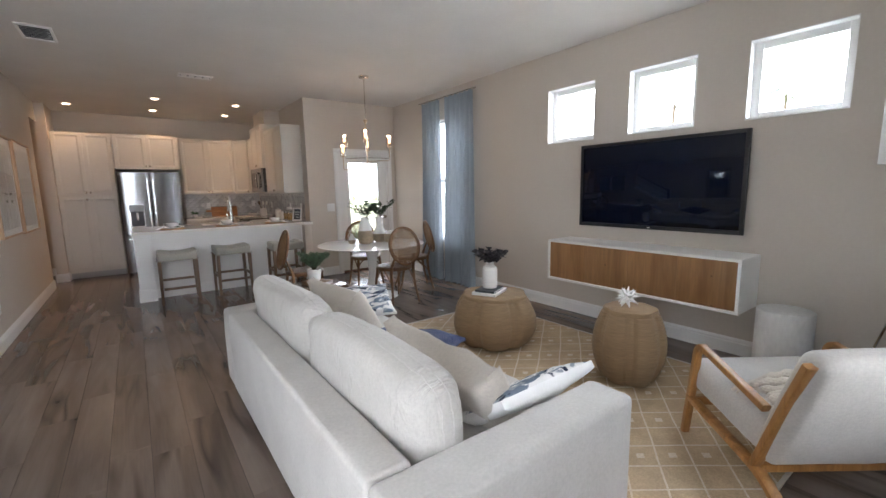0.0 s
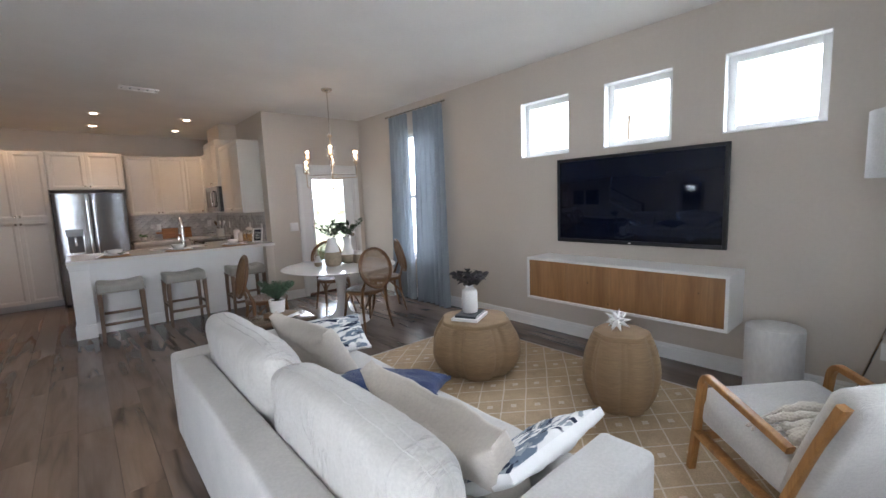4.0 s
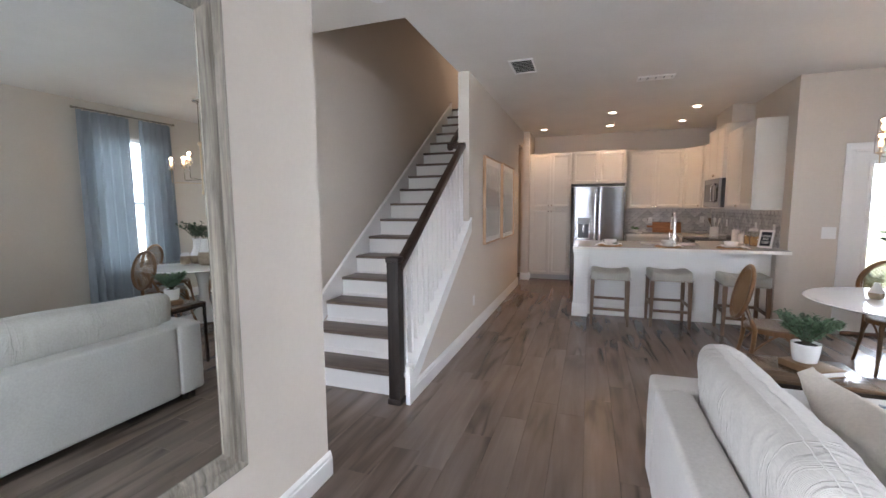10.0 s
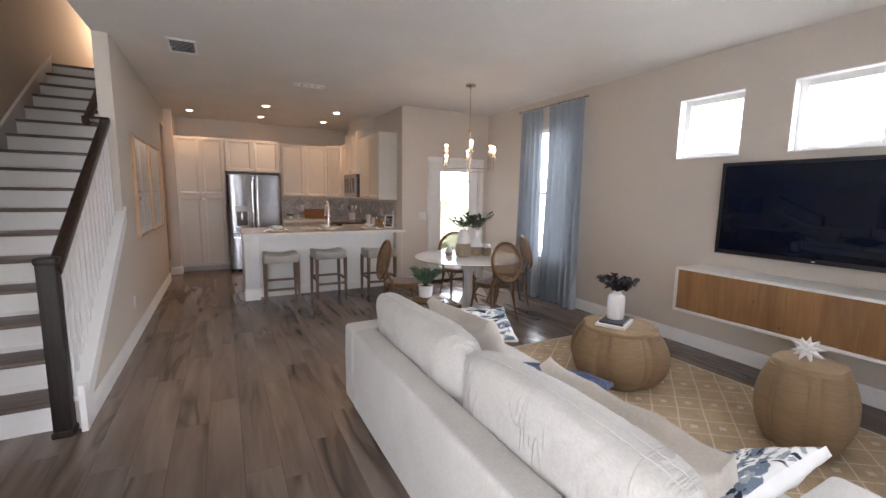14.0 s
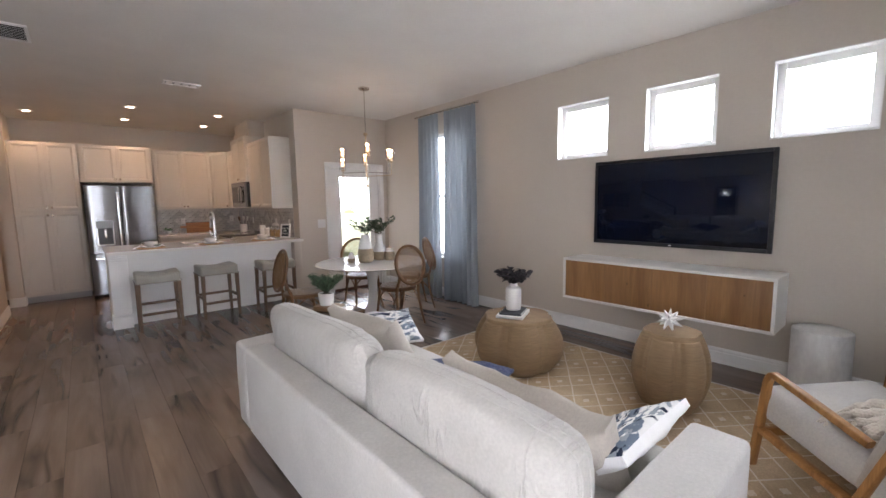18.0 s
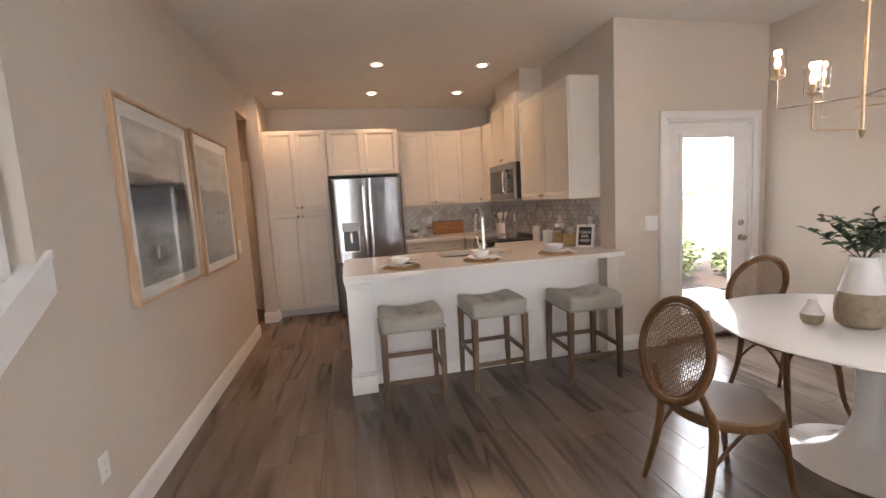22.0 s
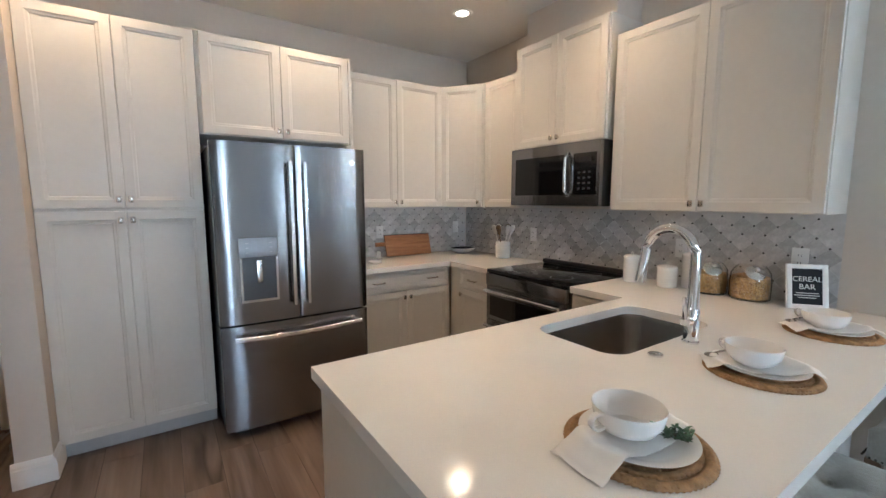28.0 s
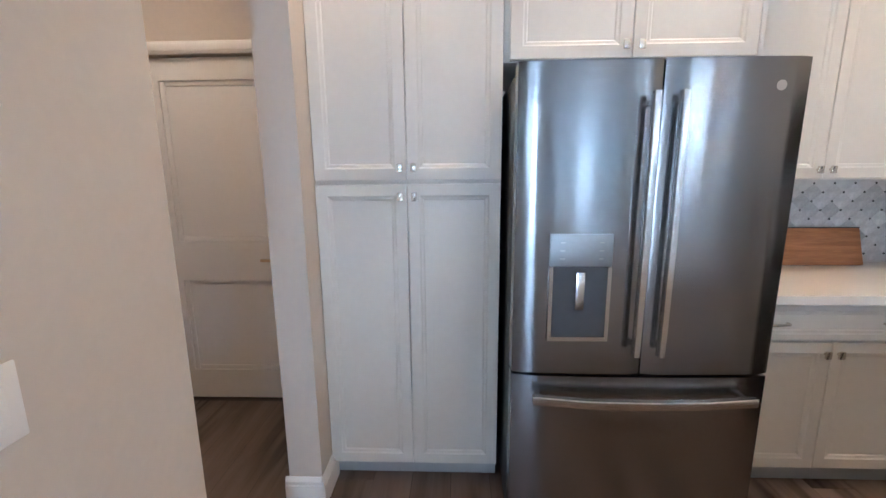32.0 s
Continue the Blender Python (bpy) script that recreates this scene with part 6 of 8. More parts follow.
    part("cane_weave", bm, M_CANE, bk, "pale woven cane", smooth=False)
    return t


c0 = bistro_chair()
c0.matrix_world = pose(1.735, 5.0, 0, 0, 0, -94)
for x, y, r in ((2.695, 4.535, 3), (2.78, 5.51, 172), (3.28, 5.03, 69)):
    copy_thing(c0, pose(x, y, 0, 0, 0, r))

# chandelier
ch = thing("chandelier", "satin brass six-light chandelier with clear glass cylinders, switched on", "chandelier", 2.675, 5.12, CEIL)
bm = bmesh.new()
lathe(bm, [(0.065, -0.001), (0.065, -0.018), (0.055, -0.026), (0.012, -0.03), (0.012, -0.05)], 32)
part("canopy", bm, M_NICKEL, ch)
bm = bmesh.new()
tube(bm, [(0, 0, -0.04), (0, 0, -0.3), (0, 0, -0.56)], 0.006, 10)
part("stem", bm, M_NICKEL, ch)
bm = bmesh.new()
lathe(bm, [(0.012, -0.53), (0.028, -0.54), (0.028, -0.565), (0.014, -0.575), (0.008, -0.60), (0.008, -1.17), (0.018, -1.18), (0.012, -1.20), (0.006, -1.215)], 20)
part("column", bm, M_BRASS, ch)
for k in range(6):
    a = radians(60 * k + 2)
    zb = -1.175 if k == 3 else (-1.065 if k % 2 else -1.015)
    rr = 0.335
    st_h = 0.165
    ca, sa = math.cos(a), math.sin(a)
    bm = bmesh.new()
    tube(bm, [(ca * 0.012, sa * 0.012, zb), (ca * (rr - 0.02), sa * (rr - 0.02), zb), (ca * (rr - 0.005), sa * (rr - 0.005), zb + 0.005), (ca * rr, sa * rr, zb + 0.02), (ca * rr, sa * rr, zb + st_h)], 0.0045, 8)
    arm = part("arm", bm, M_BRASS if k % 2 else M_NICKEL, ch)
    z0 = zb + st_h
    bm = bmesh.new()
    lathe(bm, [(0.008, z0 - 0.012), (0.022, z0 - 0.004), (0.031, z0), (0.031, z0 + 0.006), (0.011, z0 + 0.008), (0.011, z0 + 0.042), (0.008, z0 + 0.046)], 18, ca * rr, sa * rr)
    part("candle_socket", bm, M_BRASS, arm)
    bm = bmesh.new()
    lathe(bm, [(0.035, z0 + 0.002), (0.036, z0 + 0.135), (0.034, z0 + 0.135), (0.033, z0 + 0.002), (0.035, z0 + 0.002)], 28, ca * rr, sa * rr, close=False)
    gl = part("glass_cylinder", bm, M_SHADEGLASS, arm)
    gl.visible_shadow = False
    bm = bmesh.new()
    lathe(bm, [(0.006, z0 + 0.046), (0.012, z0 + 0.056), (0.016, z0 + 0.074), (0.011, z0 + 0.094), (0.002, z0 + 0.112)], 14, ca * rr, sa * rr)
    part("bulb", bm, M_FILAMENT, arm, "glowing warm candle bulb")
    lamp = bpy.data.lights.new("bulb_lamp", "POINT")
    lamp.energy, lamp.color, lamp.shadow_soft_size = 0.35, (1.0, 0.68, 0.40), 0.02
    lo = new("bulb_lamp", lamp)
    lo.location = (ch.location.x + ca * rr, ch.location.y + sa * rr, CEIL + z0 + 0.13)


# vases on the table
def dipped_vase(name, label, x, y, prof, split, foliage, seed):
    v = thing(name, label, "vase", x, y, 0.702)
    lo = [p for p in prof if p[1] <= split] + [next(p for p in prof if p[1] > split)]
    hi = [p for p in prof if p[1] > split]
    bm = bmesh.new()
    lathe(bm, lo, 36)
    part("raw_base", bm, M_CLAY, v, "unglazed sand-coloured base")
    bm = bmesh.new()
    lathe(bm, hi, 36)
    part("glazed_body", bm, M_CERAMIC, v)
    if foliage:
        lf = leaf_mesh("leaf", 0.030, 0.066, M_LEAF, 0.1)
        sprays(v, (0, 0, prof[-1][1] - 0.03), foliage, 0.30, lf, M_LEAF, M_STEM, 0.9, 24, (0.6, 1.0), seed, 0.2, 1.15)
    return v


dipped_vase("tall_dipped_vase", "tall white bottle vase dipped in sand clay, with eucalyptus sprays", 2.545, 5.0, [(0.07, 0), (0.092, 0.02), (0.10, 0.07), (0.097, 0.13), (0.088, 0.17), (0.07, 0.24), (0.056, 0.30), (0.052, 0.33), (0.056, 0.34), (0.045, 0.335)], 0.15, 9, 3)
dipped_vase("round_dipped_vase", "round white vase dipped in sand clay, with eucalyptus sprays", 2.785, 5.065, [(0.06, 0), (0.088, 0.02), (0.098, 0.06), (0.09, 0.11), (0.06, 0.17), (0.043, 0.23), (0.048, 0.31), (0.06, 0.335), (0.045, 0.33)], 0.09, 8, 8)
dipped_vase("small_dipped_jar", "small stoneware jar with a pale upper half", 2.86, 4.945, [(0.05, 0), (0.062, 0.01), (0.066, 0.05), (0.06, 0.11), (0.045, 0.14), (0.046, 0.15), (0.035, 0.145)], 0.08, 0, 1)
dipped_vase("bud_vase", "small white and sand bud vase", 2.405, 5.115, [(0.035, 0), (0.045, 0.015), (0.048, 0.05), (0.03, 0.085), (0.018, 0.11), (0.02, 0.125), (0.012, 0.12)], 0.04, 0, 1)

# low side table behind the sofa
st = thing("low_side_table", "low dark brown wooden side table on a black metal frame", "side table", 1.38, 3.615, 0, -2)
hx, hy, H_ = 0.225, 0.195, 0.577
bm = bmesh.new()
box(bm, -hx, hx, -hy, hy, H_ - 0.018, H_, 0.003)
part("tabletop", bm, wood("brown_oak_top", (0.060, 0.036, 0.022), (0.15, 0.095, 0.06), 0.2, axis=0, grain=1.4, coat=0.3), st)
for x in (-1, 1):
    for y in (-1, 1):
        boxpart("leg", (x * (hx - 0.012) - 0.011, x * (hx - 0.012) + 0.011, y * (hy - 0.012) - 0.011, y * (hy - 0.012) + 0.011, 0.0, H_ - 0.0185), M_DARKMETAL, st, 0.002)
bm = bmesh.new()
for x in (-1, 1):
    box(bm, x * (hx - 0.012) - 0.01, x * (hx - 0.012) + 0.01, -hy + 0.024, hy - 0.024, H_ - 0.042, H_ - 0.019, 0.001)
for y in (-1, 1):
    box(bm, -hx + 0.024, hx - 0.024, y * (hy - 0.012) - 0.01, y * (hy - 0.012) + 0.01, H_ - 0.042, H_ - 0.019, 0.001)
part("top_frame", bm, M_DARKMETAL, st)
bb = thing("brown_book", "thick brown clothbound book lying flat", "book", 1.40, 3.625, H_, -62)
boxpart("page_block", (-0.108, 0.106, -0.070, 0.074, 0.004, 0.030), M_PAPER, bb, 0.002)
bm = bmesh.new()
box(bm, -0.112, 0.112, -0.078, 0.078, 0, 0.004, 0.001)
box(bm, -0.112, 0.112, -0.078, 0.078, 0.030, 0.034, 0.001)
box(bm, -0.112, 0.112, -0.078, -0.072, 0, 0.034, 0.002)
part("cover", bm, M_BOOKTAN, bb)
pp = thing("potted_plant", "leafy green plant in a white ceramic pot on the book", "plant", 1.385, 3.66, H_ + 0.034)
bm = bmesh.new()
lathe(bm, [(0.046, 0.0), (0.052, 0.004), (0.060, 0.055), (0.064, 0.10), (0.059, 0.10), (0.056, 0.09)], 40, wave=lambda a, z: 1 + 0.012 * math.cos(9 * a))
part("pot", bm, M_CERAMIC, pp)
bm = bmesh.new()
lathe(bm, [(0.056, 0.085), (0.05, 0.091), (0.001, 0.093)], 24)
part("soil", bm, M_SOIL, pp)
lf = leaf_mesh("leaf", 0.0085, 0.024, M_LEAFP, 0.2, 3)
sprays(pp, (0, 0, 0.085), 56, 0.19, lf, M_LEAFP, M_STEM, 0.9, 44, (0.8, 1.4), 17, 0.12, 1.3)
# ---- kitchen ----
def shaker(parent, x0, x1, z0, z1, material=M_CAB, y=0.0, knob=None, pull=None, name="cabinet_door", rail=0.058):
    """A framed door or drawer front with a recessed, moulded panel; faces -y of the cabinet."""
    g = 0.0018
    x0, x1, z0, z1 = x0 + g, x1 - g, z0 + g, z1 - g
    r = min(rail, (z1 - z0) * 0.27, (x1 - x0) * 0.27)
    bm = bmesh.new()
    yf, yb = y - 0.020, y - 0.0005
    rings = []
    for d, yy in ((0.0, yb), (0.0, yf + 0.002), (0.002, yf), (r - 0.012, yf), (r - 0.006, yf + 0.004), (r + 0.003, yf + 0.006), (r + 0.008, yf + 0.0105)):
        rings.append([bm.verts.new(p) for p in ((x0 + d, yy, z0 + d), (x1 - d, yy, z0 + d), (x1 - d, yy, z1 - d), (x0 + d, yy, z1 - d))])
    for a, b in zip(rings, rings[1:]):
        for k in range(4):
            bm.faces.new((a[k], a[(k + 1) % 4], b[(k + 1) % 4], b[k]))
    bm.faces.new(rings[-1])
    bm.faces.new(list(reversed(rings[0])))
    d = part(name, bm, material, parent, smooth=False)
    if knob:
        bm = bmesh.new()
        kx, kz = knob
        lathe(bm, [(0.006, 0), (0.005, 0.012), (0.005, 0.014)], 10)
        box(bm, -0.012, 0.012, -0.017, 0.017, 0.013, 0.024, 0.003)
        move(bm, pose(kx, yf, kz, 90))
        part("knob", bm, M_NICKEL, d, "square satin nickel knob")
    if pull:
        for px, pz in pull:
            bm = bmesh.new()
            tube(bm, spline([(px - 0.05, yf, pz), (px - 0.045, yf - 0.022, pz), (px, yf - 0.028, pz), (px + 0.045, yf - 0.022, pz), (px + 0.05, yf, pz)], 4), 0.0055, 8)
            part("drawer_pull", bm, M_NICKEL, d, "arched nickel pull")
    return d


CABL = "off-white painted shaker %s with square nickel knobs"


def cabinet(name, label, x, y, z, rz, w, d, h, cat="cabinet", toe=0.0, side=None):
    t = thing(name, label, cat, x, y, z, rz)
    boxpart("body", (0, w, 0, d, toe, h), M_CAB, t, 0.0015)
    if toe:
        boxpart("toe_kick", (0.0, w, 0.05, d - 0.01, 0.0, toe - 0.0005), M_CABGREY, t, 0)
    return t


pan = cabinet("pantry_cabinet", CABL % "tall pantry cabinet", -0.802, 9.27, 0, 0, 0.76, 0.588, 2.42, toe=0.098)
mid = 0.38
for x0, x1, kx in ((0.0, mid, mid - 0.028), (mid, 0.76, mid + 0.028)):
    shaker(pan, x0, x1, 0.10, 1.376, knob=(kx, 1.325))
    shaker(pan, x0, x1, 1.388, 2.415, knob=(kx, 1.44))
frc = cabinet("over_fridge_cabinet", CABL % "wall cabinet above the refrigerator", -0.04, 9.27, 1.832, 0, 0.957, 0.588, 0.595)
for x0, x1, kx in ((0.02, 0.478, 0.45), (0.478, 0.937, 0.506)):
    shaker(frc, x0, x1, 0.005, 0.59, knob=(kx, 0.05))
boxpart("side_panel", (0.938, 0.957, -0.018, -0.0005, 0.0, 0.595), M_CAB, frc, 0.001)
ucb = cabinet("wall_cabinet", CABL % "double wall cabinet", 0.93, 9.52, 1.372, 0, 0.934, 0.338, 1.055)
for x0, x1, kx in ((0.03, 0.482, 0.455), (0.482, 0.934, 0.51)):
    shaker(ucb, x0, x1, 0.004, 1.05, knob=(kx, 0.045))
# diagonal corner cabinet
dg = thing("corner_wall_cabinet", CABL % "diagonal corner wall cabinet", "cabinet", 1.866, 9.52, 1.372, -54.0)
R = Matrix.Rotation(radians(54.0), 4, "Z")
bm = bmesh.new()
pts = [(0, 0), (0.234, -0.322), (0.54, -0.322), (0.54, 0.336), (0, 0.336)]
lo = [bm.verts.new(R @ Vector((x, y, 0))) for x, y in pts]
hi = [bm.verts.new(R @ Vector((x, y, 1.055))) for x, y in pts]
for k in range(5):
    bm.faces.new((lo[k], lo[(k + 1) % 5], hi[(k + 1) % 5], hi[k]))
bm.faces.new(list(reversed(lo)))
bm.faces.new(hi)
part("body", bm, M_CAB, dg, smooth=False)
shaker(dg, 0.01, 0.388, 0.004, 1.05, knob=(0.355, 0.045))
uc1 = cabinet("wall_cabinet", CABL % "single wall cabinet", 2.12, 9.196, 1.372, -90, 0.42, 0.288, 1.055)
shaker(uc1, 0.01, 0.415, 0.004, 1.05, knob=None)
mwc = cabinet("over_microwave_cabinet", "off-white shaker wall cabinet raised above the microwave", 2.08, 8.772, 1.82, -90, 0.806, 0.328, 0.75)
for x0, x1, kx in ((0.01, 0.403, 0.375), (0.403, 0.796, 0.431)):
    shaker(mwc, x0, x1, 0.004, 0.745, knob=(kx, 0.05))
ucr = cabinet("wall_cabinet", CABL % "wide double wall cabinet", 2.12, 7.944, 1.372, -90, 1.044, 0.288, 1.062)
for x0, x1, kx in ((0.004, 0.522, 0.495), (0.522, 1.04, 0.549)):
    shaker(ucr, x0, x1, 0.004, 1.058, knob=(kx, 0.045))
bm = bmesh.new()
box(bm, 2.14, XK, 7.98, 8.74, 2.575, CEIL)
structure("trim_vent_chase", bm, M_WALL, "boxed-in duct chase above the microwave cabinet", "trim")

# base units
b1 = cabinet("base_cabinet", "off-white shaker base cabinet with a drawer and two doors", 0.935, 9.27, 0, 0, 0.845, 0.588, 0.876, toe=0.1)
shaker(b1, 0.005, 0.84, 0.715, 0.868, pull=((0.17, 0.79), (0.66, 0.79)), name="drawer_front", rail=0.035)
for x0, x1, kx in ((0.005, 0.42, 0.393), (0.42, 0.84, 0.447)):
    shaker(b1, x0, x1, 0.108, 0.705, knob=(kx, 0.655))
b2 = cabinet("base_cabinet", "off-white shaker corner base cabinet with a drawer and a door", 1.80, 9.268, 0, -90, 0.54, 0.608, 0.876, toe=0.1)
shaker(b2, 0.15, 0.535, 0.715, 0.868, pull=((0.34, 0.79),), name="drawer_front", rail=0.035)
shaker(b2, 0.15, 0.535, 0.108, 0.705, knob=(0.19, 0.655))
b3 = cabinet("base_cabinet", "narrow off-white shaker base cabinet beside the range", 1.80, 7.954, 0, -90, 0.36, 0.608, 0.876, toe=0.1)
shaker(b3, 0.005, 0.355, 0.715, 0.868, pull=((0.18, 0.79),), name="drawer_front", rail=0.035)
shaker(b3, 0.005, 0.355, 0.108, 0.705, knob=(0.31, 0.655))
# peninsula cabinets face the kitchen
b4 = thing("peninsula_cabinet", "off-white painted cabinet run under the peninsula worktop", "cabinet", 1.79, 7.575, 0, 180)
for x0, x1, y1 in ((0.0, 0.02, 0.69), (1.645, 1.665, 0.797)):
    boxpart("end_panel", (x0, x1, 0.0, y1, 0.002, 0.875), M_CAB, b4, 0.001)
boxpart("face_frame", (0.021, 1.644, 0.0, 0.018, 0.098, 0.875), M_CAB, b4, 0)
boxpart("cabinet_floor", (0.021, 1.644, 0.019, 0.685, 0.098, 0.115), M_CAB, b4, 0)
for k in range(4):
    shaker(b4, 0.025 + k * 0.405, 0.425 + k * 0.405, 0.108, 0.868, knob=(0.06 + k * 0.405, 0.8))

# knee wall of the peninsula
bm = bmesh.new()
box(bm, 0.30, 2.405, 6.775, 6.88, 0, 0.876)
pw = structure("wall_peninsula", bm, M_TRIM, "white painted half wall under the breakfast counter", "wall")
skirting("baseboard_peninsula", 0.30, 6.775, 2.28, 6.775, 0, -1)
post = thing("peninsula_post", "square white panelled post carrying the counter's end", "post", 0.20, 6.715, 0)
boxpart("shaft", (-0.080, 0.098, -0.092, 0.06, 0.16, 0.80), M_TRIM, post, 0.003)
boxpart("plinth", (-0.094, 0.0995, -0.108, 0.06, 0.0, 0.14), M_TRIM, post, 0.004)
boxpart("plinth_moulding", (-0.089, 0.099, -0.102, 0.06, 0.1405, 0.1595), M_TRIM, post, 0.006)
bm = bmesh.new()
box(bm, -0.083, 0.099, -0.098, 0.06, 0.8005, 0.825, 0.004)
box(bm, -0.087, 0.0995, -0.108, 0.06, 0.8255, 0.85, 0.006)
box(bm, -0.091, 0.0998, -0.118, 0.06, 0.8505, 0.8755, 0.004)
part("capital", bm, M_TRIM, post)
cb = thing("peninsula_pilaster", "short greige wall stub under the counter's wall end", "pilaster", 2.335, 6.69, 0)
boxpart("shaft", (-0.04, 0.074, -0.045, 0.084, 0.1305, 0.8755), M_WALL, cb, 0.002)
boxpart("plinth", (-0.052, 0.0745, -0.058, 0.084, 0.0, 0.13), M_TRIM, cb, 0.004, "white baseboard block")


# continuous quartz worktop
def plate(rects, holes, z0, z1):
    xs = sorted({v for r in rects + holes for v in r[:2]})
    ys = sorted({v for r in rects + holes for v in r[2:]})
    inside = lambda x, y: any(r[0] < x < r[1] and r[2] < y < r[3] for r in rects) and not any(h[0] < x < h[1] and h[2] < y < h[3] for h in holes)
    bm = bmesh.new()
    vc = {}

    def v(i, j, k):
        if (i, j, k) not in vc:
            vc[(i, j, k)] = bm.verts.new((xs[i], ys[j], (z0, z1)[k]))
        return vc[(i, j, k)]

    ok = lambda i, j: 0 <= i < len(xs) - 1 and 0 <= j < len(ys) - 1 and inside((xs[i] + xs[i + 1]) / 2, (ys[j] + ys[j + 1]) / 2)
    for i in range(len(xs) - 1):
        for j in range(len(ys) - 1):
            if not ok(i, j):
                continue
            for k in (0, 1):
                bm.faces.new((v(i, j, k), v(i + 1, j, k), v(i + 1, j + 1, k), v(i, j + 1, k)))
            for di, dj, a, b in ((-1, 0, (i, j), (i, j + 1)), (1, 0, (i + 1, j), (i + 1, j + 1)), (0, -1, (i, j), (i + 1, j)), (0, 1, (i, j + 1), (i + 1, j + 1))):
                if not ok(i + di, j + dj):
                    bm.faces.new((v(*a, 0), v(*b, 0), v(*b, 1), v(*a, 1)))
    return bm


SX0, SX1, SY0, SY1 = 0.97, 1.66, 7.11, 7.50
wt = thing("quartz_worktop", "continuous polished white quartz worktop and breakfast counter", "worktop", 0, 0, 0)
rects = [(0.105, 2.409, 6.567, 6.688), (0.105, 2.409, 6.688, 7.605), (1.768, 2.409, 7.605, 7.957)]
bm = plate([(1.768, 2.409, 8.726, 9.225), (0.93, 2.409, 9.225, 9.859)], [], 0.8765, 0.915)
sharp = [e for e in bm.edges if len(e.link_faces) == 2 and e.calc_face_angle(0.0) > 0.5 and max(v.co.z for v in e.verts) > 0.9]
bmesh.ops.bevel(bm, geom=sharp, offset=0.004, segments=2, profile=0.5, affect="EDGES")
part("corner_slab", bm, M_QUARTZ, wt)
bm = plate(rects, [(SX0, SX1, SY0, SY1)], 0.8765, 0.915)
sharp = [e for e in bm.edges if len(e.link_faces) == 2 and e.calc_face_angle(0.0) > 0.5 and max(v.co.z for v in e.verts) > 0.9]
bmesh.ops.bevel(bm, geom=sharp, offset=0.004, segments=2, profile=0.5, affect="EDGES")
part("peninsula_slab", bm, M_QUARTZ, wt)
for cx, cy, sx, sy in ((SX0, SY0, 1, 1), (SX1, SY0, -1, 1), (SX1, SY1, -1, -1), (SX0, SY1, 1, -1)):
    r = 0.085
    bm = bmesh.new()
    ring = [(cx - sx * 0.006, cy - sy * 0.006)] + [(cx + sx * (r - r * math.cos(a)), cy + sy * (r - r * math.sin(a))) for a in [math.pi / 2 * k / 8 for k in range(9)]]
    lo = [bm.verts.new((x, y, 0.877)) for x, y in ring]
    hi = [bm.verts.new((x, y, 0.9148)) for x, y in ring]
    for k in range(10):
        bm.faces.new((lo[k], lo[(k + 1) % 10], hi[(k + 1) % 10], hi[k]))
    bm.faces.new(lo)
    bm.faces.new(hi)
    part("sink_corner", bm, M_QUARTZ, wt, smooth=False)
sk = thing("kitchen_sink", "deep undermount stainless steel sink", "sink", (SX0 + SX1) / 2, (SY0 + SY1) / 2, 0.65)
bm = bmesh.new()
hw, hd, rc = (SX1 - SX0) / 2 + 0.008, (SY1 - SY0) / 2 + 0.008, 0.085
rings = []
for inset, z in ((-0.02, 0.2255), (0.0, 0.2255), (0.004, 0.20), (0.012, 0.06), (0.03, 0.02), (0.07, 0.006)):
    ring = []
    for q, (sx, sy) in enumerate(((1, 1), (-1, 1), (-1, -1), (1, -1))):
        for k in range(7):
            a = math.pi / 2 * (q + k / 6)
            ring.append(bm.verts.new((sx * (hw - rc) + (rc - inset) * math.cos(a), sy * (hd - rc) + (rc - inset) * math.sin(a), z)))
    rings.append(ring)
n = len(rings[0])
for a, b in zip(rings, rings[1:]):
    for k in range(n):
        bm.faces.new((a[k], a[(k + 1) % n], b[(k + 1) % n], b[k]))
bm.faces.new(rings[-1])
part("basin", bm, M_SINK, sk)
bm = bmesh.new()
lathe(bm, [(0.045, 0.007), (0.043, 0.010), (0.03, 0.008), (0.001, 0.006)], 24)
part("drain", bm, M_CHROME, sk)
fa = thing("kitchen_faucet", "tall chrome gooseneck faucet with a side lever", "faucet", 1.335, 7.055, 0.915, 0)
bm = bmesh.new()
lathe(bm, [(0.03, 0.0), (0.03, 0.006), (0.025, 0.01), (0.025, 0.12), (0.0235, 0.125)], 28)
part("base", bm, M_CHROME, fa)
bm = bmesh.new()
path = [(0, 0, 0.12), (0, 0, 0.22), (0, 0, 0.31)] + [(0, 0.095 - 0.095 * math.cos(a), 0.31 + 0.105 * math.sin(a)) for a in [math.pi * k / 14 for k in range(1, 14)]] + [(0, 0.192, 0.285)]
tube(bm, path, [0.0225] + [0.0185] * (len(path) - 1), 18)
part("spout", bm, M_CHROME, fa)
bm = bmesh.new()
tube(bm, [(0, 0.193, 0.295), (0, 0.2, 0.235), (0, 0.206, 0.195)], [0.018, 0.0205, 0.0215], 18)
part("spray_head", bm, M_CHROME, fa)
bm = bmesh.new()
tube(bm, [(-0.02, 0, 0.085), (-0.052, 0, 0.088)], 0.0185, 16)
tube(bm, [(-0.045, 0.0, 0.095), (-0.052, 0.002, 0.13), (-0.056, 0.004, 0.175)], [0.011, 0.009, 0.0075], 12)
part("lever", bm, M_CHROME, fa)
bt = thing("disposal_button", "round chrome air-switch button in the worktop", "button", 1.10, 7.055, 0.915)
bm = bmesh.new()
lathe(bm, [(0.024, 0), (0.024, 0.005), (0.02, 0.008), (0.013, 0.008), (0.012, 0.011), (0.001, 0.011)], 22)
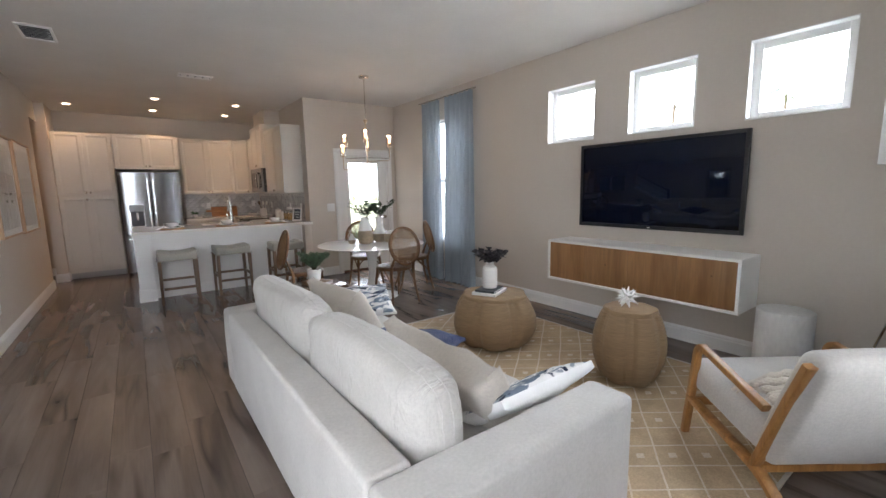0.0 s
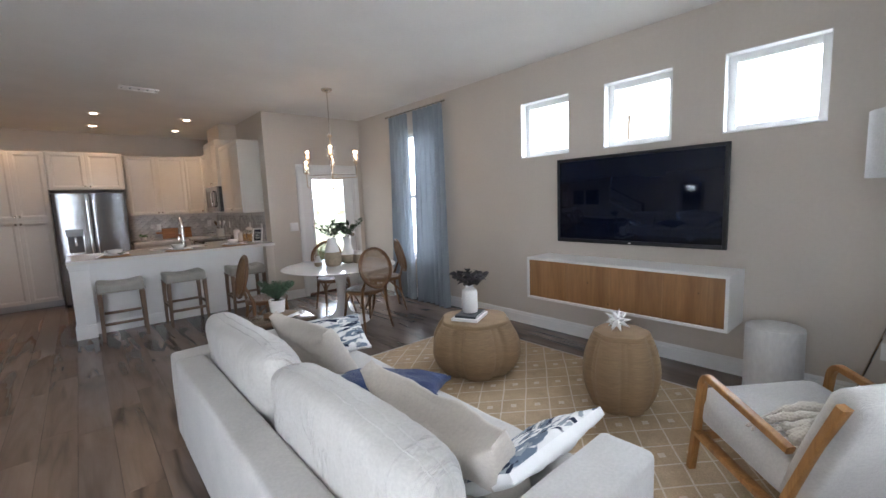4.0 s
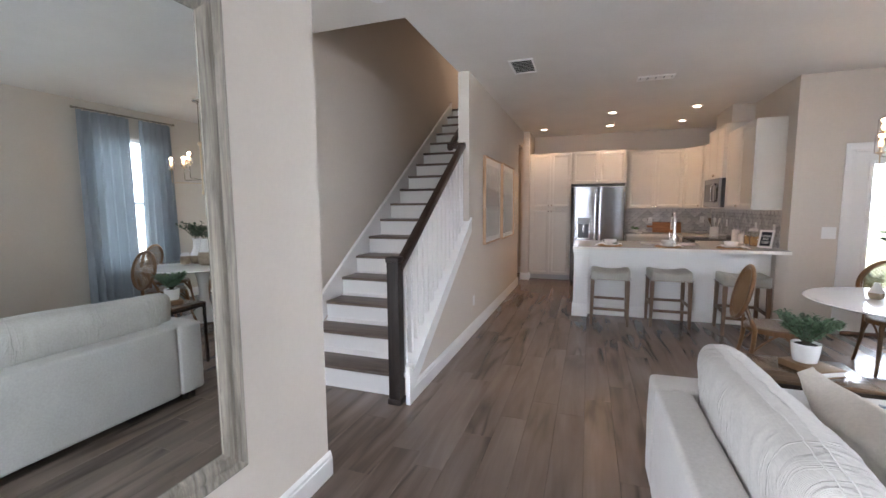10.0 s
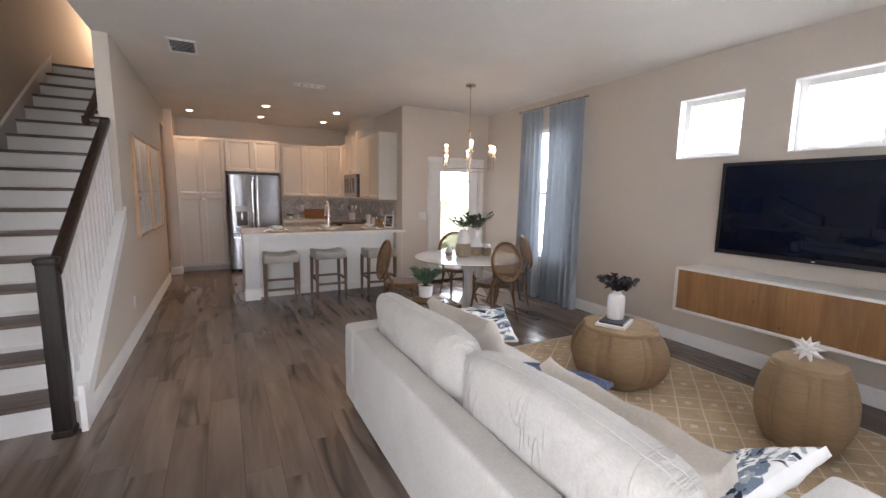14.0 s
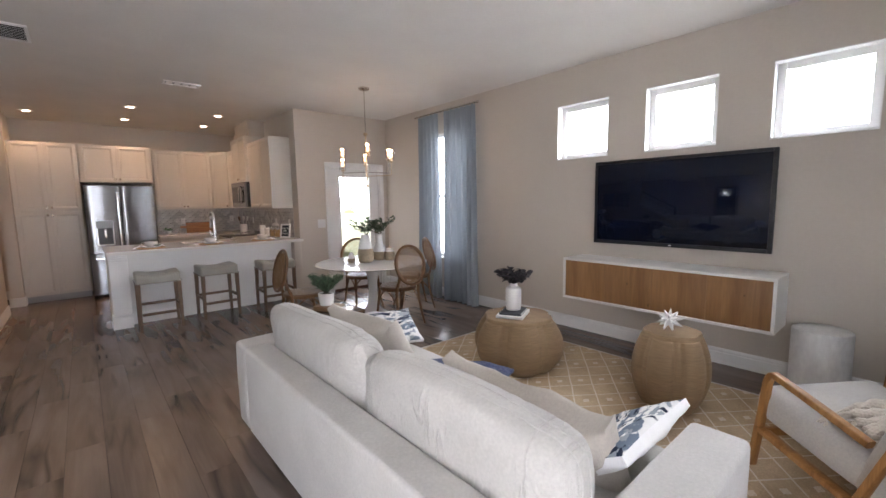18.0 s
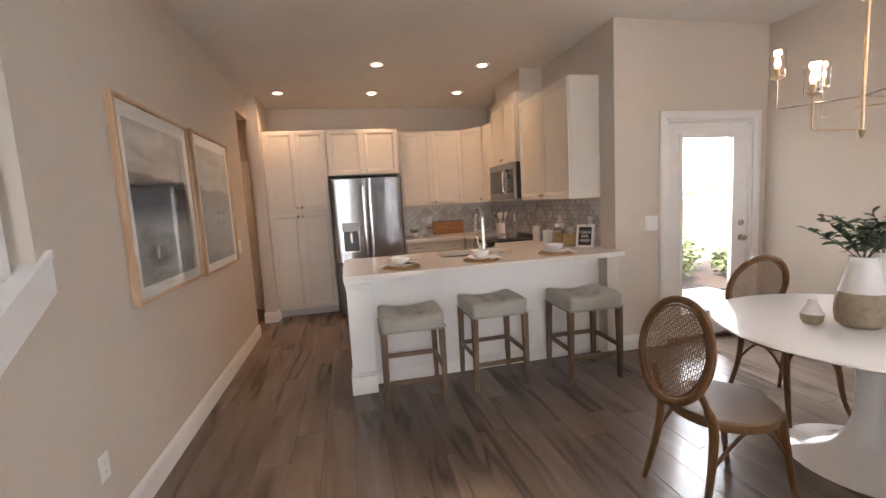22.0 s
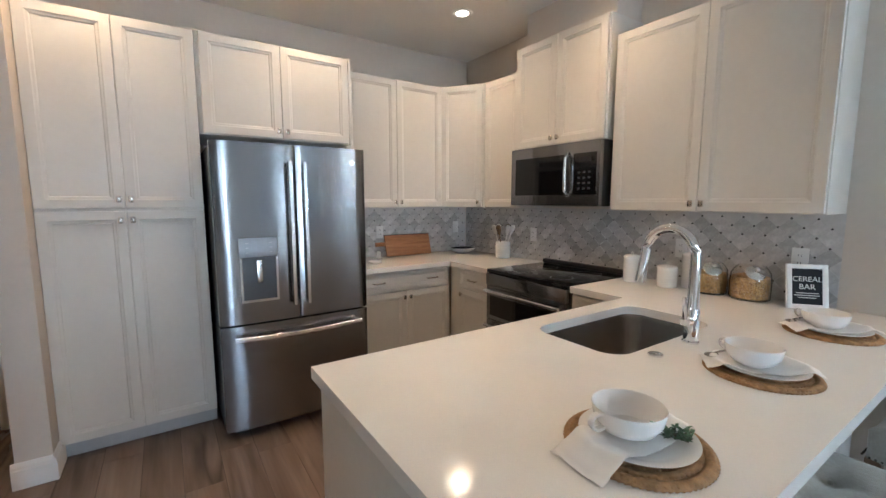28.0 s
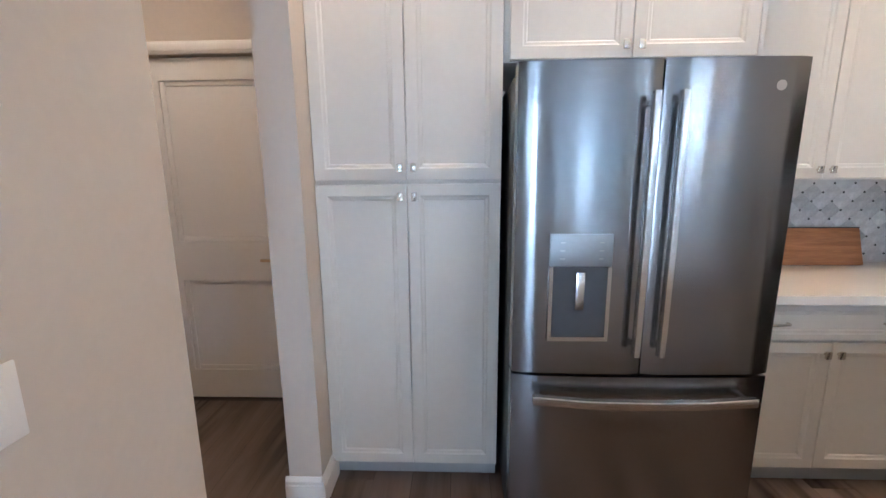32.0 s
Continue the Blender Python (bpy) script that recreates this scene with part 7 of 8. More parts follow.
part("cap", bm, M_CHROME, bt)

# refrigerator
fr = thing("french_door_refrigerator", "stainless steel french-door refrigerator with a water dispenser", "refrigerator", 0.43, 8.95, 0)
FW = 0.905
boxpart("cabinet_body", (-FW / 2 + 0.004, FW / 2 - 0.004, 0.09, 0.80, 0.03, 1.745), M_BLACK, fr, 0.003)
for x in (-0.36, 0.36):
    boxpart("foot", (x - 0.03, x + 0.03, 0.1, 0.16, 0.0, 0.031), M_BLACK, fr, 0.002)


def fridge_front(name, x0, x1, z0, z1, hole=None):
    """A slightly bowed steel front."""
    bm = bmesh.new()
    n = 12
    cols = []
    for side in (0, 1):
        for k in range(n + 1):
            x = x0 + (x1 - x0) * k / n
            e = min(k, n - k) / n
            y = (0.012 * (2 * (x / FW)) ** 2 + (0.010 if k in (0, n) else 0.0)) if side == 0 else 0.085
            cols.append((bm.verts.new((x, y, z0)), bm.verts.new((x, y, z1))))
    f, b = cols[: n + 1], cols[n + 1 :]
    for k in range(n):
        bm.faces.new((f[k][0], f[k + 1][0], f[k + 1][1], f[k][1]))
        bm.faces.new((b[k + 1][0], b[k][0], b[k][1], b[k + 1][1]))
        bm.faces.new((f[k][1], f[k + 1][1], b[k + 1][1], b[k][1]))
        bm.faces.new((b[k][0], b[k + 1][0], f[k + 1][0], f[k][0]))
    for k in (0, n):
        bm.faces.new((f[k][0], f[k][1], b[k][1], b[k][0]))
    return part(name, bm, M_STEEL, fr, angle=30)


dl = fridge_front("left_door", -FW / 2, -0.003, 0.708, 1.765)
dr = fridge_front("right_door", 0.003, FW / 2, 0.708, 1.765)
dz = fridge_front("freezer_drawer", -FW / 2, FW / 2, 0.055, 0.696)
for d, x in ((dl, -0.042), (dr, 0.042)):
    bm = bmesh.new()
    tube(bm, [(x, -0.045, 0.80), (x, -0.052, 1.22), (x, -0.045, 1.66)], 0.014, 12, flat=(0.012, 0.016), up=(0, 1, 0))
    for z in (0.83, 1.63):
        tube(bm, [(x, 0.004, z), (x, -0.045, z)], 0.01, 8)
    part("door_handle", bm, M_STEELH, d, "long stainless bar handle")
bm = bmesh.new()
tube(bm, [(-0.385, -0.040, 0.63), (-0.2, -0.052, 0.622), (0.0, -0.055, 0.62), (0.2, -0.052, 0.622), (0.385, -0.040, 0.63)], 0.014, 12, flat=(0.014, 0.017))
for x in (-0.36, 0.36):
    tube(bm, [(x, 0.006, 0.63), (x, -0.042, 0.63)], 0.01, 8)
part("drawer_handle", bm, M_STEELH, dz, "long stainless bar handle")
disp = boxpart("dispenser_panel", (-0.335, -0.125, -0.004, 0.012, 1.103, 1.215), mat("steel_touch_panel", (0.30, 0.315, 0.33), 0.38, 0.55), dl, 0.003, "pale touch panel")
bm = slab("y", -0.006, 0.012, -0.335, -0.125, 0.835, 1.101, [(-0.322, -0.138, 0.85, 1.101)])
part("dispenser_frame", bm, M_STEELH, dl, smooth=False)
boxpart("dispenser_recess", (-0.3215, -0.1385, -0.002, 0.004, 0.8505, 1.1005), mat("grey_dispenser_niche", (0.075, 0.078, 0.084), 0.4, 0.3), dl, 0, "grey dispenser niche")
bm = bmesh.new()
box(bm, -0.246, -0.214, -0.012, 0.004, 0.95, 1.085, 0.004)
part("dispenser_paddle", bm, M_STEELH, dl)
for i in range(3):
    for j in range(2):
        boxpart("touch_icon", (-0.30 + 0.13 * j, -0.285 + 0.13 * j, -0.0045, -0.004, 1.128 + 0.028 * i, 1.132 + 0.028 * i), M_CABGREY, dl, 0)
bm = bmesh.new()
lathe(bm, [(0.016, 0), (0.016, 0.002), (0.001, 0.0022)], 18)
move(bm, pose(0.36, 0.009, 1.68, 90))
part("badge", bm, M_CHROME, dr, "small round badge")

# microwave
mw = thing("over_range_microwave", "stainless over-the-range microwave with a black glass door", "microwave", 2.04, 8.77, 1.395, -90)
boxpart("housing", (0.004, 0.80, 0.02, 0.365, 0.0, 0.42), M_BLACK, mw, 0.003)
bm = slab("y", -0.012, 0.019, 0.004, 0.80, 0.002, 0.42, [(0.05, 0.515, 0.075, 0.345), (0.595, 0.775, 0.075, 0.345)])
part("front_frame", bm, M_STEEL, mw, smooth=False)
boxpart("door_window", (0.05, 0.515, -0.009, 0.005, 0.075, 0.345), M_BLACKGLASS, mw, 0)
boxpart("control_panel", (0.595, 0.775, -0.009, 0.005, 0.075, 0.345), M_BLACKGLASS, mw, 0)
bm = bmesh.new()
tube(bm, [(0.555, -0.012, 0.07), (0.555, -0.045, 0.10), (0.555, -0.05, 0.21), (0.555, -0.045, 0.32), (0.555, -0.012, 0.35)], 0.012, 12)
part("door_handle", bm, M_STEELH, mw, "curved stainless handle")
boxpart("display", (0.64, 0.73, -0.0098, -0.009, 0.29, 0.32), M_BLACK, mw, 0, "dark clock display")
for i in range(4):
    for j in range(3):
        boxpart("key", (0.63 + j * 0.04, 0.65 + j * 0.04, -0.0098, -0.009, 0.11 + i * 0.035, 0.122 + i * 0.035), M_BLACK, mw, 0)
boxpart("vent_grille", (0.02, 0.785, -0.010, 0.01, 0.385, 0.412), M_STEELH, mw, 0.002)

# range
rg = thing("electric_range", "stainless slide-in electric range with a black glass top", "range", 1.752, 8.721, 0, -90)
boxpart("oven_body", (0.004, 0.756, 0.03, 0.64, 0.03, 0.895), M_STEEL, rg, 0.002)
boxpart("cooktop", (0.0, 0.76, 0.0, 0.64, 0.8955, 0.921), M_BLACKGLASS, rg, 0.004)
boxpart("rear_lip", (0.0, 0.76, 0.6, 0.645, 0.9215, 0.955), M_BLACK, rg, 0.008)
for nm, z0, z1, w0, w1, hz in (("upper_oven_door", 0.545, 0.80, 0.575, 0.725, 0.768), ("lower_oven_door", 0.06, 0.54, 0.12, 0.465, 0.505)):
    od = part(nm, slab("y", 0.0, 0.029, 0.004, 0.756, z0, z1, [(0.04, 0.72, w0, w1)]), M_STEEL, rg, smooth=False)
    boxpart("oven_window", (0.04, 0.72, 0.002, 0.02, w0, w1), M_BLACKGLASS, od, 0)
    bm = bmesh.new()
    tube(bm, [(0.03, -0.045, hz), (0.38, -0.05, hz), (0.73, -0.045, hz)], 0.013, 12)
    for x in (0.06, 0.70):
        tube(bm, [(x, 0.0, hz), (x, -0.045, hz)], 0.01, 8)
    part("oven_handle", bm, M_STEELH, od)
boxpart("control_strip", (0.004, 0.756, -0.012, 0.029, 0.805, 0.894), M_STEEL, rg, 0.006)
for x, y, r in ((0.2, 0.18, 0.095), (0.56, 0.18, 0.075), (0.2, 0.45, 0.075), (0.56, 0.45, 0.095)):
    bm = bmesh.new()
    lathe(bm, [(r, 0.9212), (r - 0.003, 0.9214)], 36, x, y, close=False)
    part("burner_ring", bm, M_CABGREY, rg)


# tufted counter stools
def stool():
    t = thing("tufted_counter_stool", "backless counter stool with a grey-beige tufted seat and oak legs", "counter stool", 0, 0, 0, group="counter stools")
    W, D, zt = 0.45, 0.42, 0.655
    bm = bmesh.new()
    nx, ny = 28, 22
    tufts = [(sx * 0.075, sy * 0.068) for sx in (-1, 1) for sy in (-1, 1)]
    g = []
    for i in range(nx + 1):
        row = []
        for j in range(ny + 1):
            u, v = 2 * i / nx - 1, 2 * j / ny - 1
            x, y = u * W / 2, v * D / 2
            sad = 0.038 * u * u - 0.010
            rim = (1 - abs(u) ** 6) * (1 - abs(v) ** 6)
            dip = sum(math.exp(-((x - a) ** 2 + (y - b) ** 2) / 0.0011) for a, b in tufts)
            groove = sum(math.exp(-abs(x - a) / 0.012) * 0.25 * math.exp(-(y / 0.14) ** 4) for a in (-0.075, 0.075)) + 0.25 * sum(math.exp(-abs(y - b) / 0.012) * math.exp(-(x / 0.17) ** 4) for b in (-0.068, 0.068))
            z = zt - 0.03 + sad + 0.034 * max(rim, 0) ** 0.45 - 0.026 * min(dip, 1) - 0.036 * groove * max(rim, 0)
            row.append(bm.verts.new((x * (1 - 0.045 * abs(v) ** 9) * (1 - 0.012 * (1 - max(rim, 0))), y * (1 - 0.045 * abs(u) ** 9), z)))
        g.append(row)
    for i in range(nx):
        for j in range(ny):
            bm.faces.new((g[i][j], g[i + 1][j], g[i + 1][j + 1], g[i][j + 1]))
    rim = [g[i][0] for i in range(nx)] + [g[nx][j] for j in range(ny)] + [g[nx - i][ny] for i in range(nx)] + [g[0][ny - j] for j in range(ny)]
    low = []
    for vv in rim:
        low.append(bm.verts.new((vv.co.x * 0.99, vv.co.y * 0.99, 0.55)))
    m_ = len(rim)
    for k in range(m_):
        bm.faces.new((rim[(k + 1) % m_], rim[k], low[k], low[(k + 1) % m_]))
    bm.faces.new(list(reversed(low)))
    part("seat", bm, M_STOOL, t, angle=60)
    for a, b in tufts:
        bm = bmesh.new()
        bmesh.ops.create_uvsphere(bm, u_segments=8, v_segments=6, radius=0.008, matrix=Matrix.Translation((a, b, zt - 0.024 + 0.038 * (a / (W / 2)) ** 2)))
        part("tuft_button", bm, M_STOOL, t)
    bm = bmesh.new()
    step = 0.0155
    for sy in (-1, 1):
        k = -W / 2 + 0.012
        while k < W / 2 - 0.008:
            bmesh.ops.create_icosphere(bm, subdivisions=1, radius=0.0042, matrix=Matrix.Translation((k, sy * (D / 2 + 0.0005), 0.56)))
            k += step
    for sx in (-1, 1):
        k = -D / 2 + 0.012
        while k < D / 2 - 0.008:
            bmesh.ops.create_icosphere(bm, subdivisions=1, radius=0.0042, matrix=Matrix.Translation((sx * (W / 2 + 0.0005), k, 0.56)))
            k += step
    part("nailhead_trim", bm, M_DARKMETAL, t, "row of small dark metal nailheads")
    for sx in (-1, 1):
        for sy in (-1, 1):
            bm = bmesh.new()
            a, b = 0.021, 0.015
            cx, cy = sx * (W / 2 - 0.028), sy * (D / 2 - 0.028)
            dx, dy = cx + sx * 0.006, cy + sy * 0.006
            hexa(bm, [(dx - b, dy - b, 0), (dx + b, dy - b, 0), (dx + b, dy + b, 0), (dx - b, dy + b, 0), (cx - a, cy - a, 0.552), (cx + a, cy - a, 0.552), (cx + a, cy + a, 0.552), (cx - a, cy + a, 0.552)])
            part("leg", bm, M_STOOLWOOD, t, smooth=False)
    for sy in (-1, 1):
        y = sy * (D / 2 - 0.025)
        boxpart("stretcher", (-W / 2 + 0.045, W / 2 - 0.045, y - 0.01, y + 0.01, 0.18 if sy < 0 else 0.24, 0.212 if sy < 0 else 0.272), M_STOOLWOOD, t, 0.003)
    for sx in (-1, 1):
        x = sx * (W / 2 - 0.025)
        boxpart("stretcher", (x - 0.01, x + 0.01, -D / 2 + 0.045, D / 2 - 0.045, 0.24, 0.272), M_STOOLWOOD, t, 0.003)
    return t


s0 = stool()
s0.matrix_world = pose(0.553, 6.462, 0, 0, 0, -2)
copy_thing(s0, pose(1.208, 6.56, 0, 0, 0, 1))
copy_thing(s0, pose(1.918, 6.425, 0, 0, 0, -2))
# ---- small things ----
def lerp_table(table, d):
    for (d0, h0), (d1, h1) in zip(table, table[1:]):
        if d <= d1:
            return h0 + (h1 - h0) * (d - d0) / (d1 - d0)
    return table[-1][1]


def braid_ring(bm, radius, size):
    """One plaited round: three strands that weave over and under one another."""
    n = max(4, round(2 * math.pi * radius / 0.034))
    steps = n * 9
    for strand in range(3):
        pts = []
        for k in range(steps + 1):
            a = 2 * math.pi * k / steps
            p = n * a / 1.0 + strand * 2 * math.pi / 3
            r = radius + size * 0.30 * math.sin(p)
            pts.append((r * math.cos(a), r * math.sin(a), 0.0055 + 0.0034 * math.cos(2 * p)))
        tube(bm, pts, size * 0.26, 6, flat=(size * 0.28, 0.0040), caps=False, up=(0, 0, 1))


DRAPE = [(0.0, 0.0085), (0.072, 0.0085), (0.10, 0.017), (0.115, 0.0225), (0.124, 0.0225), (0.137, 0.014), (0.150, 0.0085), (0.163, 0.005), (0.178, -0.0055), (0.30, -0.0065)]


def place_setting(x, y, turn, seed, herb, nap, nw):
    pm = thing("round_placemat", "round braided seagrass placemat", "placemat", x, y, 0.9152, turn, group="place settings")
    bm = bmesh.new()
    lathe(bm, [(0.146, 0.0), (0.1495, 0.0025), (0.146, 0.005), (0.001, 0.005)], 48)
    part("backing", bm, M_SEAGRASS, pm)
    for k, r in enumerate((0.062, 0.088, 0.113, 0.136)):
        bm = bmesh.new()
        braid_ring(bm, r, 0.026)
        part("braid", bm, M_SEAGRASS, pm, angle=80)["kind"] = "stuff"
    pl = thing("dinner_plate", "white glazed dinner plate", "plate", x, y, 0.9236, turn, group="place settings")
    bm = bmesh.new()
    lathe(bm, [(0.065, 0.0), (0.07, 0.003), (0.106, 0.012), (0.118, 0.018), (0.119, 0.0195), (0.116, 0.020), (0.088, 0.011), (0.075, 0.007), (0.001, 0.006)], 56)
    part("dish", bm, M_CERAMIC, pl)
    nk = thing("folded_napkin", "white cotton napkin draped across the plate under the bowl", "napkin", x, y, 0.9236, turn, group="place settings")
    bm = bmesh.new()
    g = []
    nu, nv = 48, 20
    for i in range(nu + 1):
        row = []
        for j in range(nv + 1):
            u, v = i / nu, j / nv
            flare = 1 + 0.12 * abs(u - 0.5)
            px = nap[0] + (nap[1] - nap[0]) * u + 0.012 * (v - 0.5)
            py = 0.012 + nw * (v - 0.5) * flare + 0.006 * math.sin(u * 5 + seed)
            d = math.hypot(px, py)
            fold = min(1.0, max(0.0, (d - 0.05) / 0.05))
            pz = lerp_table(DRAPE, d) + fold * (0.0035 * max(0.0, math.sin(v * 9 + u * 2.5 + seed)) + 0.002 * (0.5 + noise.noise((u * 6, v * 5, seed))))
            row.append(bm.verts.new((px, py, pz)))
        g.append(row)
    for i in range(nu):
        for j in range(nv):
            bm.faces.new((g[i][j], g[i + 1][j], g[i + 1][j + 1], g[i][j + 1]))
    bmesh.ops.recalc_face_normals(bm, faces=list(bm.faces))
    if sum(f_.normal.z for f_ in bm.faces) < 0:
        bmesh.ops.reverse_faces(bm, faces=list(bm.faces))
    bmesh.ops.solidify(bm, geom=list(bm.faces), thickness=-0.0016)
    part("cloth", bm, M_NAPKIN, nk, angle=80)
    bo = thing("cereal_bowl", "deep white ceramic bowl on the plate", "bowl", x, y + 0.022, 0.9345, turn, group="place settings")
    bm = bmesh.new()
    lathe(bm, [(0.034, 0.0), (0.038, 0.004), (0.056, 0.012), (0.071, 0.033), (0.0765, 0.060), (0.0755, 0.0625), (0.073, 0.060), (0.066, 0.032), (0.046, 0.014), (0.001, 0.010)], 48)
    body = part("bowl_body", bm, M_CERAMIC, bo)
    bm = bmesh.new()
    ha = radians(168 - turn) if herb else radians(80 - turn)
    hc, hs = math.cos(ha), math.sin(ha)
    tube(bm, spline([(hc * r_, hs * r_, z_) for r_, z_ in ((0.072, 0.054), (0.088, 0.057), (0.100, 0.048), (0.099, 0.034), (0.086, 0.024), (0.066, 0.026))], 5), 0.0042, 10, flat=(0.0065, 0.0036))
    part("handle", bm, M_CERAMIC, body, "looped ceramic handle")
    if not herb:
        spoon(x, y)
    if herb:
        hb = thing("herb_sprig", "small dark green herb sprig on the plate", "herb", x + 0.052, y - 0.050, 0.9415, 0, group="")
        lf = leaf_mesh("leaf", 0.006, 0.011, M_LEAFP, 0.2, 3)
        sprays(hb, (0, 0, 0.0), 11, 0.040, lf, M_LEAFP, M_STEM, 1.5, 22, (0.7, 1.2), seed, 0.1, 0.55)


def spoon(x, y):
    sp = thing("steel_spoon", "stainless steel spoon resting on the plate rim", "spoon", x, y, 0.9236, 25, group="place settings")
    bm = bmesh.new()
    tube(bm, [(0.118, 0.030, 0.0235), (0.08, 0.072, 0.0245), (0.03, 0.108, 0.0262), (0.012, 0.118, 0.0255)], 0.003, 8, flat=(0.0045, 0.0016))
    part("handle", bm, M_STEELH, sp)
    bm = bmesh.new()
    lathe(bm, [(0.001, 0.0), (0.008, 0.0008), (0.014, 0.003), (0.0175, 0.0065), (0.0178, 0.0072), (0.0135, 0.0045), (0.001, 0.0016)], 20, close=False)
    move(bm, pose(-0.008, 0.127, 0.0200, 0, 0, -28) @ Matrix.Diagonal((1.45, 1.0, 1.0, 1.0)))
    part("spoon_bowl", bm, M_STEELH, sp)


place_setting(0.56, 6.795, 0, 1, True, (-0.182, 0.135), 0.122)
place_setting(1.225, 6.80, -50, 2, False, (-0.15, 0.145), 0.13)
place_setting(1.90, 6.797, -42, 3, False, (-0.15, 0.165), 0.12)


def canister(x, y, r, h):
    c = thing("lidded_canister", "white ceramic canister with a round lid and loop", "canister", x, y, 0.915, group="canisters")
    bm = bmesh.new()
    lathe(bm, [(r - 0.004, 0), (r, 0.005), (r, h - 0.004), (r - 0.003, h)], 36)
    part("body", bm, M_CERAMIC, c)
    bm = bmesh.new()
    lathe(bm, [(r + 0.002, h + 0.0005), (r + 0.003, h + 0.006), (r * 0.8, h + 0.016), (r * 0.3, h + 0.02), (0.001, h + 0.021)], 36)
    tube(bm, [(-0.012, 0, h + 0.018), (-0.012, 0, h + 0.03), (0, 0, h + 0.036), (0.012, 0, h + 0.03), (0.012, 0, h + 0.018)], 0.0035, 8)
    part("lid", bm, M_CERAMIC, c)


canister(2.235, 7.85, 0.05, 0.155)
canister(2.25, 7.63, 0.055, 0.115)
canister(2.345, 7.54, 0.05, 0.19)


def cereal_jar(x, y, turn, r, h):
    j = thing("glass_cereal_jar", "squat glass jar of cereal with a chrome lid, tilted", "jar", x, y, 0.915, turn, group="cereal jars")
    bm = bmesh.new()
    lathe(bm, [(r * 0.9, 0.0), (r, 0.008), (r * 1.02, h * 0.5), (r * 0.96, h * 0.8), (r * 0.7, h), (r * 0.68, h), (r * 0.92, h * 0.78), (r * 0.97, h * 0.5), (r * 0.95, 0.012), (r * 0.85, 0.006)], 40)
    jb = part("jar_body", bm, M_JARGLASS, j)
    jb.visible_shadow = False
    bm = bmesh.new()
    lathe(bm, [(r * 0.84, 0.0075), (r * 0.93, 0.014), (r * 0.95, h * 0.5), (r * 0.9, h * 0.68), (r * 0.5, h * 0.74), (0.001, h * 0.72)], 32)
    part("cereal", bm, M_CEREAL, j, "toasted brown cereal")
    bm = bmesh.new()
    lathe(bm, [(0.0, 0.0), (0.040, 0.0), (0.045, 0.003), (0.045, 0.010), (0.040, 0.014), (0.010, 0.017), (0.006, 0.020), (0.006, 0.034), (0.011, 0.039), (0.011, 0.046), (0.001, 0.050)], 32)
    move(bm, pose(-r * 0.52, 0, h * 0.80, 0, -50, 0))
    part("lid", bm, M_CHROME, j, "domed chrome lid")


cereal_jar(2.29, 7.41, 35, 0.085, 0.172)
cereal_jar(2.30, 7.22, 40, 0.092, 0.178)

# framed chalkboard sign
sg = thing("chalkboard_sign", "white framed chalkboard sign lettered in chalk, leaning back", "sign", 2.285, 6.975, 0.9155)
sg.matrix_world = Matrix.Translation((2.285, 6.975, 0.916)) @ pose(0, 0, 0, 0, 0, -52) @ pose(0, 0, 0, -12, 0, 0)
fw, fh, fb = 0.165, 0.215, 0.022
for x0, x1, z0, z1 in ((-fw / 2, -fw / 2 + fb, 0, fh), (fw / 2 - fb, fw / 2, 0, fh), (-fw / 2 + fb, fw / 2 - fb, 0, fb), (-fw / 2 + fb, fw / 2 - fb, fh - fb, fh)):
    boxpart("frame_rail", (x0, x1, -0.008, 0.008, z0, z1), M_TRIM, sg, 0.002)
boxpart("chalkboard", (-fw / 2 + fb, fw / 2 - fb, -0.003, 0.004, fb, fh - fb), M_SLATE, sg, 0)
boxpart("easel_strut", (-0.02, 0.02, 0.008, 0.012, 0.0, 0.13), M_BLACK, sg, 0)
words("CEREAL", 0.034, M_CHALK, sg, pose(0, -0.0045, 0.142, 90))
words("BAR", 0.036, M_CHALK, sg, pose(0, -0.0045, 0.105, 90))
bm = bmesh.new()
for k, w in enumerate((0.045, 0.05, 0.036)):
    box(bm, -w, w, -0.0045, -0.0032, 0.074 - k * 0.011, 0.0775 - k * 0.011)
part("small_print", bm, M_CHALK, sg, smooth=False)

# things on the back counter
cu = thing("cutting_board", "wooden cutting board with a handle, leaning on the tiles", "cutting board", 1.67, 9.805, 0.9155)
cu.matrix_world = Matrix.Translation((1.67, 9.775, 0.916)) @ pose(0, 0, 0, -17, 0, 0)
bm = bmesh.new()
box(bm, -0.235, 0.25, -0.009, 0.009, 0.0, 0.20, 0.007, 3)
tube(bm, [(-0.225, 0, 0.115), (-0.28, 0, 0.118), (-0.33, 0, 0.118)], 0.009, 10, flat=(0.008, 0.019))
part("board", bm, M_BOARD, cu)
boxpart("leather_edge", (-0.235, 0.25, -0.0095, 0.0095, 0.198, 0.204), M_BOOKDARK, cu, 0.002)
ob_ = thing("oval_serving_bowl", "shallow white oval bowl with a dark inside, in the counter corner", "bowl", 2.20, 9.63, 0.9155)
bm = bmesh.new()
lathe(bm, [(0.001, 0.0), (0.05, 0.0), (0.06, 0.003), (0.11, 0.022), (0.14, 0.05), (0.138, 0.052), (0.134, 0.05)], 48, close=False)
for v in bm.verts:
    v.co.y *= 0.75
part("outer_shell", bm, M_CERAMIC, ob_)
bm = bmesh.new()
lathe(bm, [(0.001, 0.012), (0.05, 0.012), (0.105, 0.03), (0.1335, 0.0505)], 48, close=False)
for v in bm.verts:
    v.co.y *= 0.75
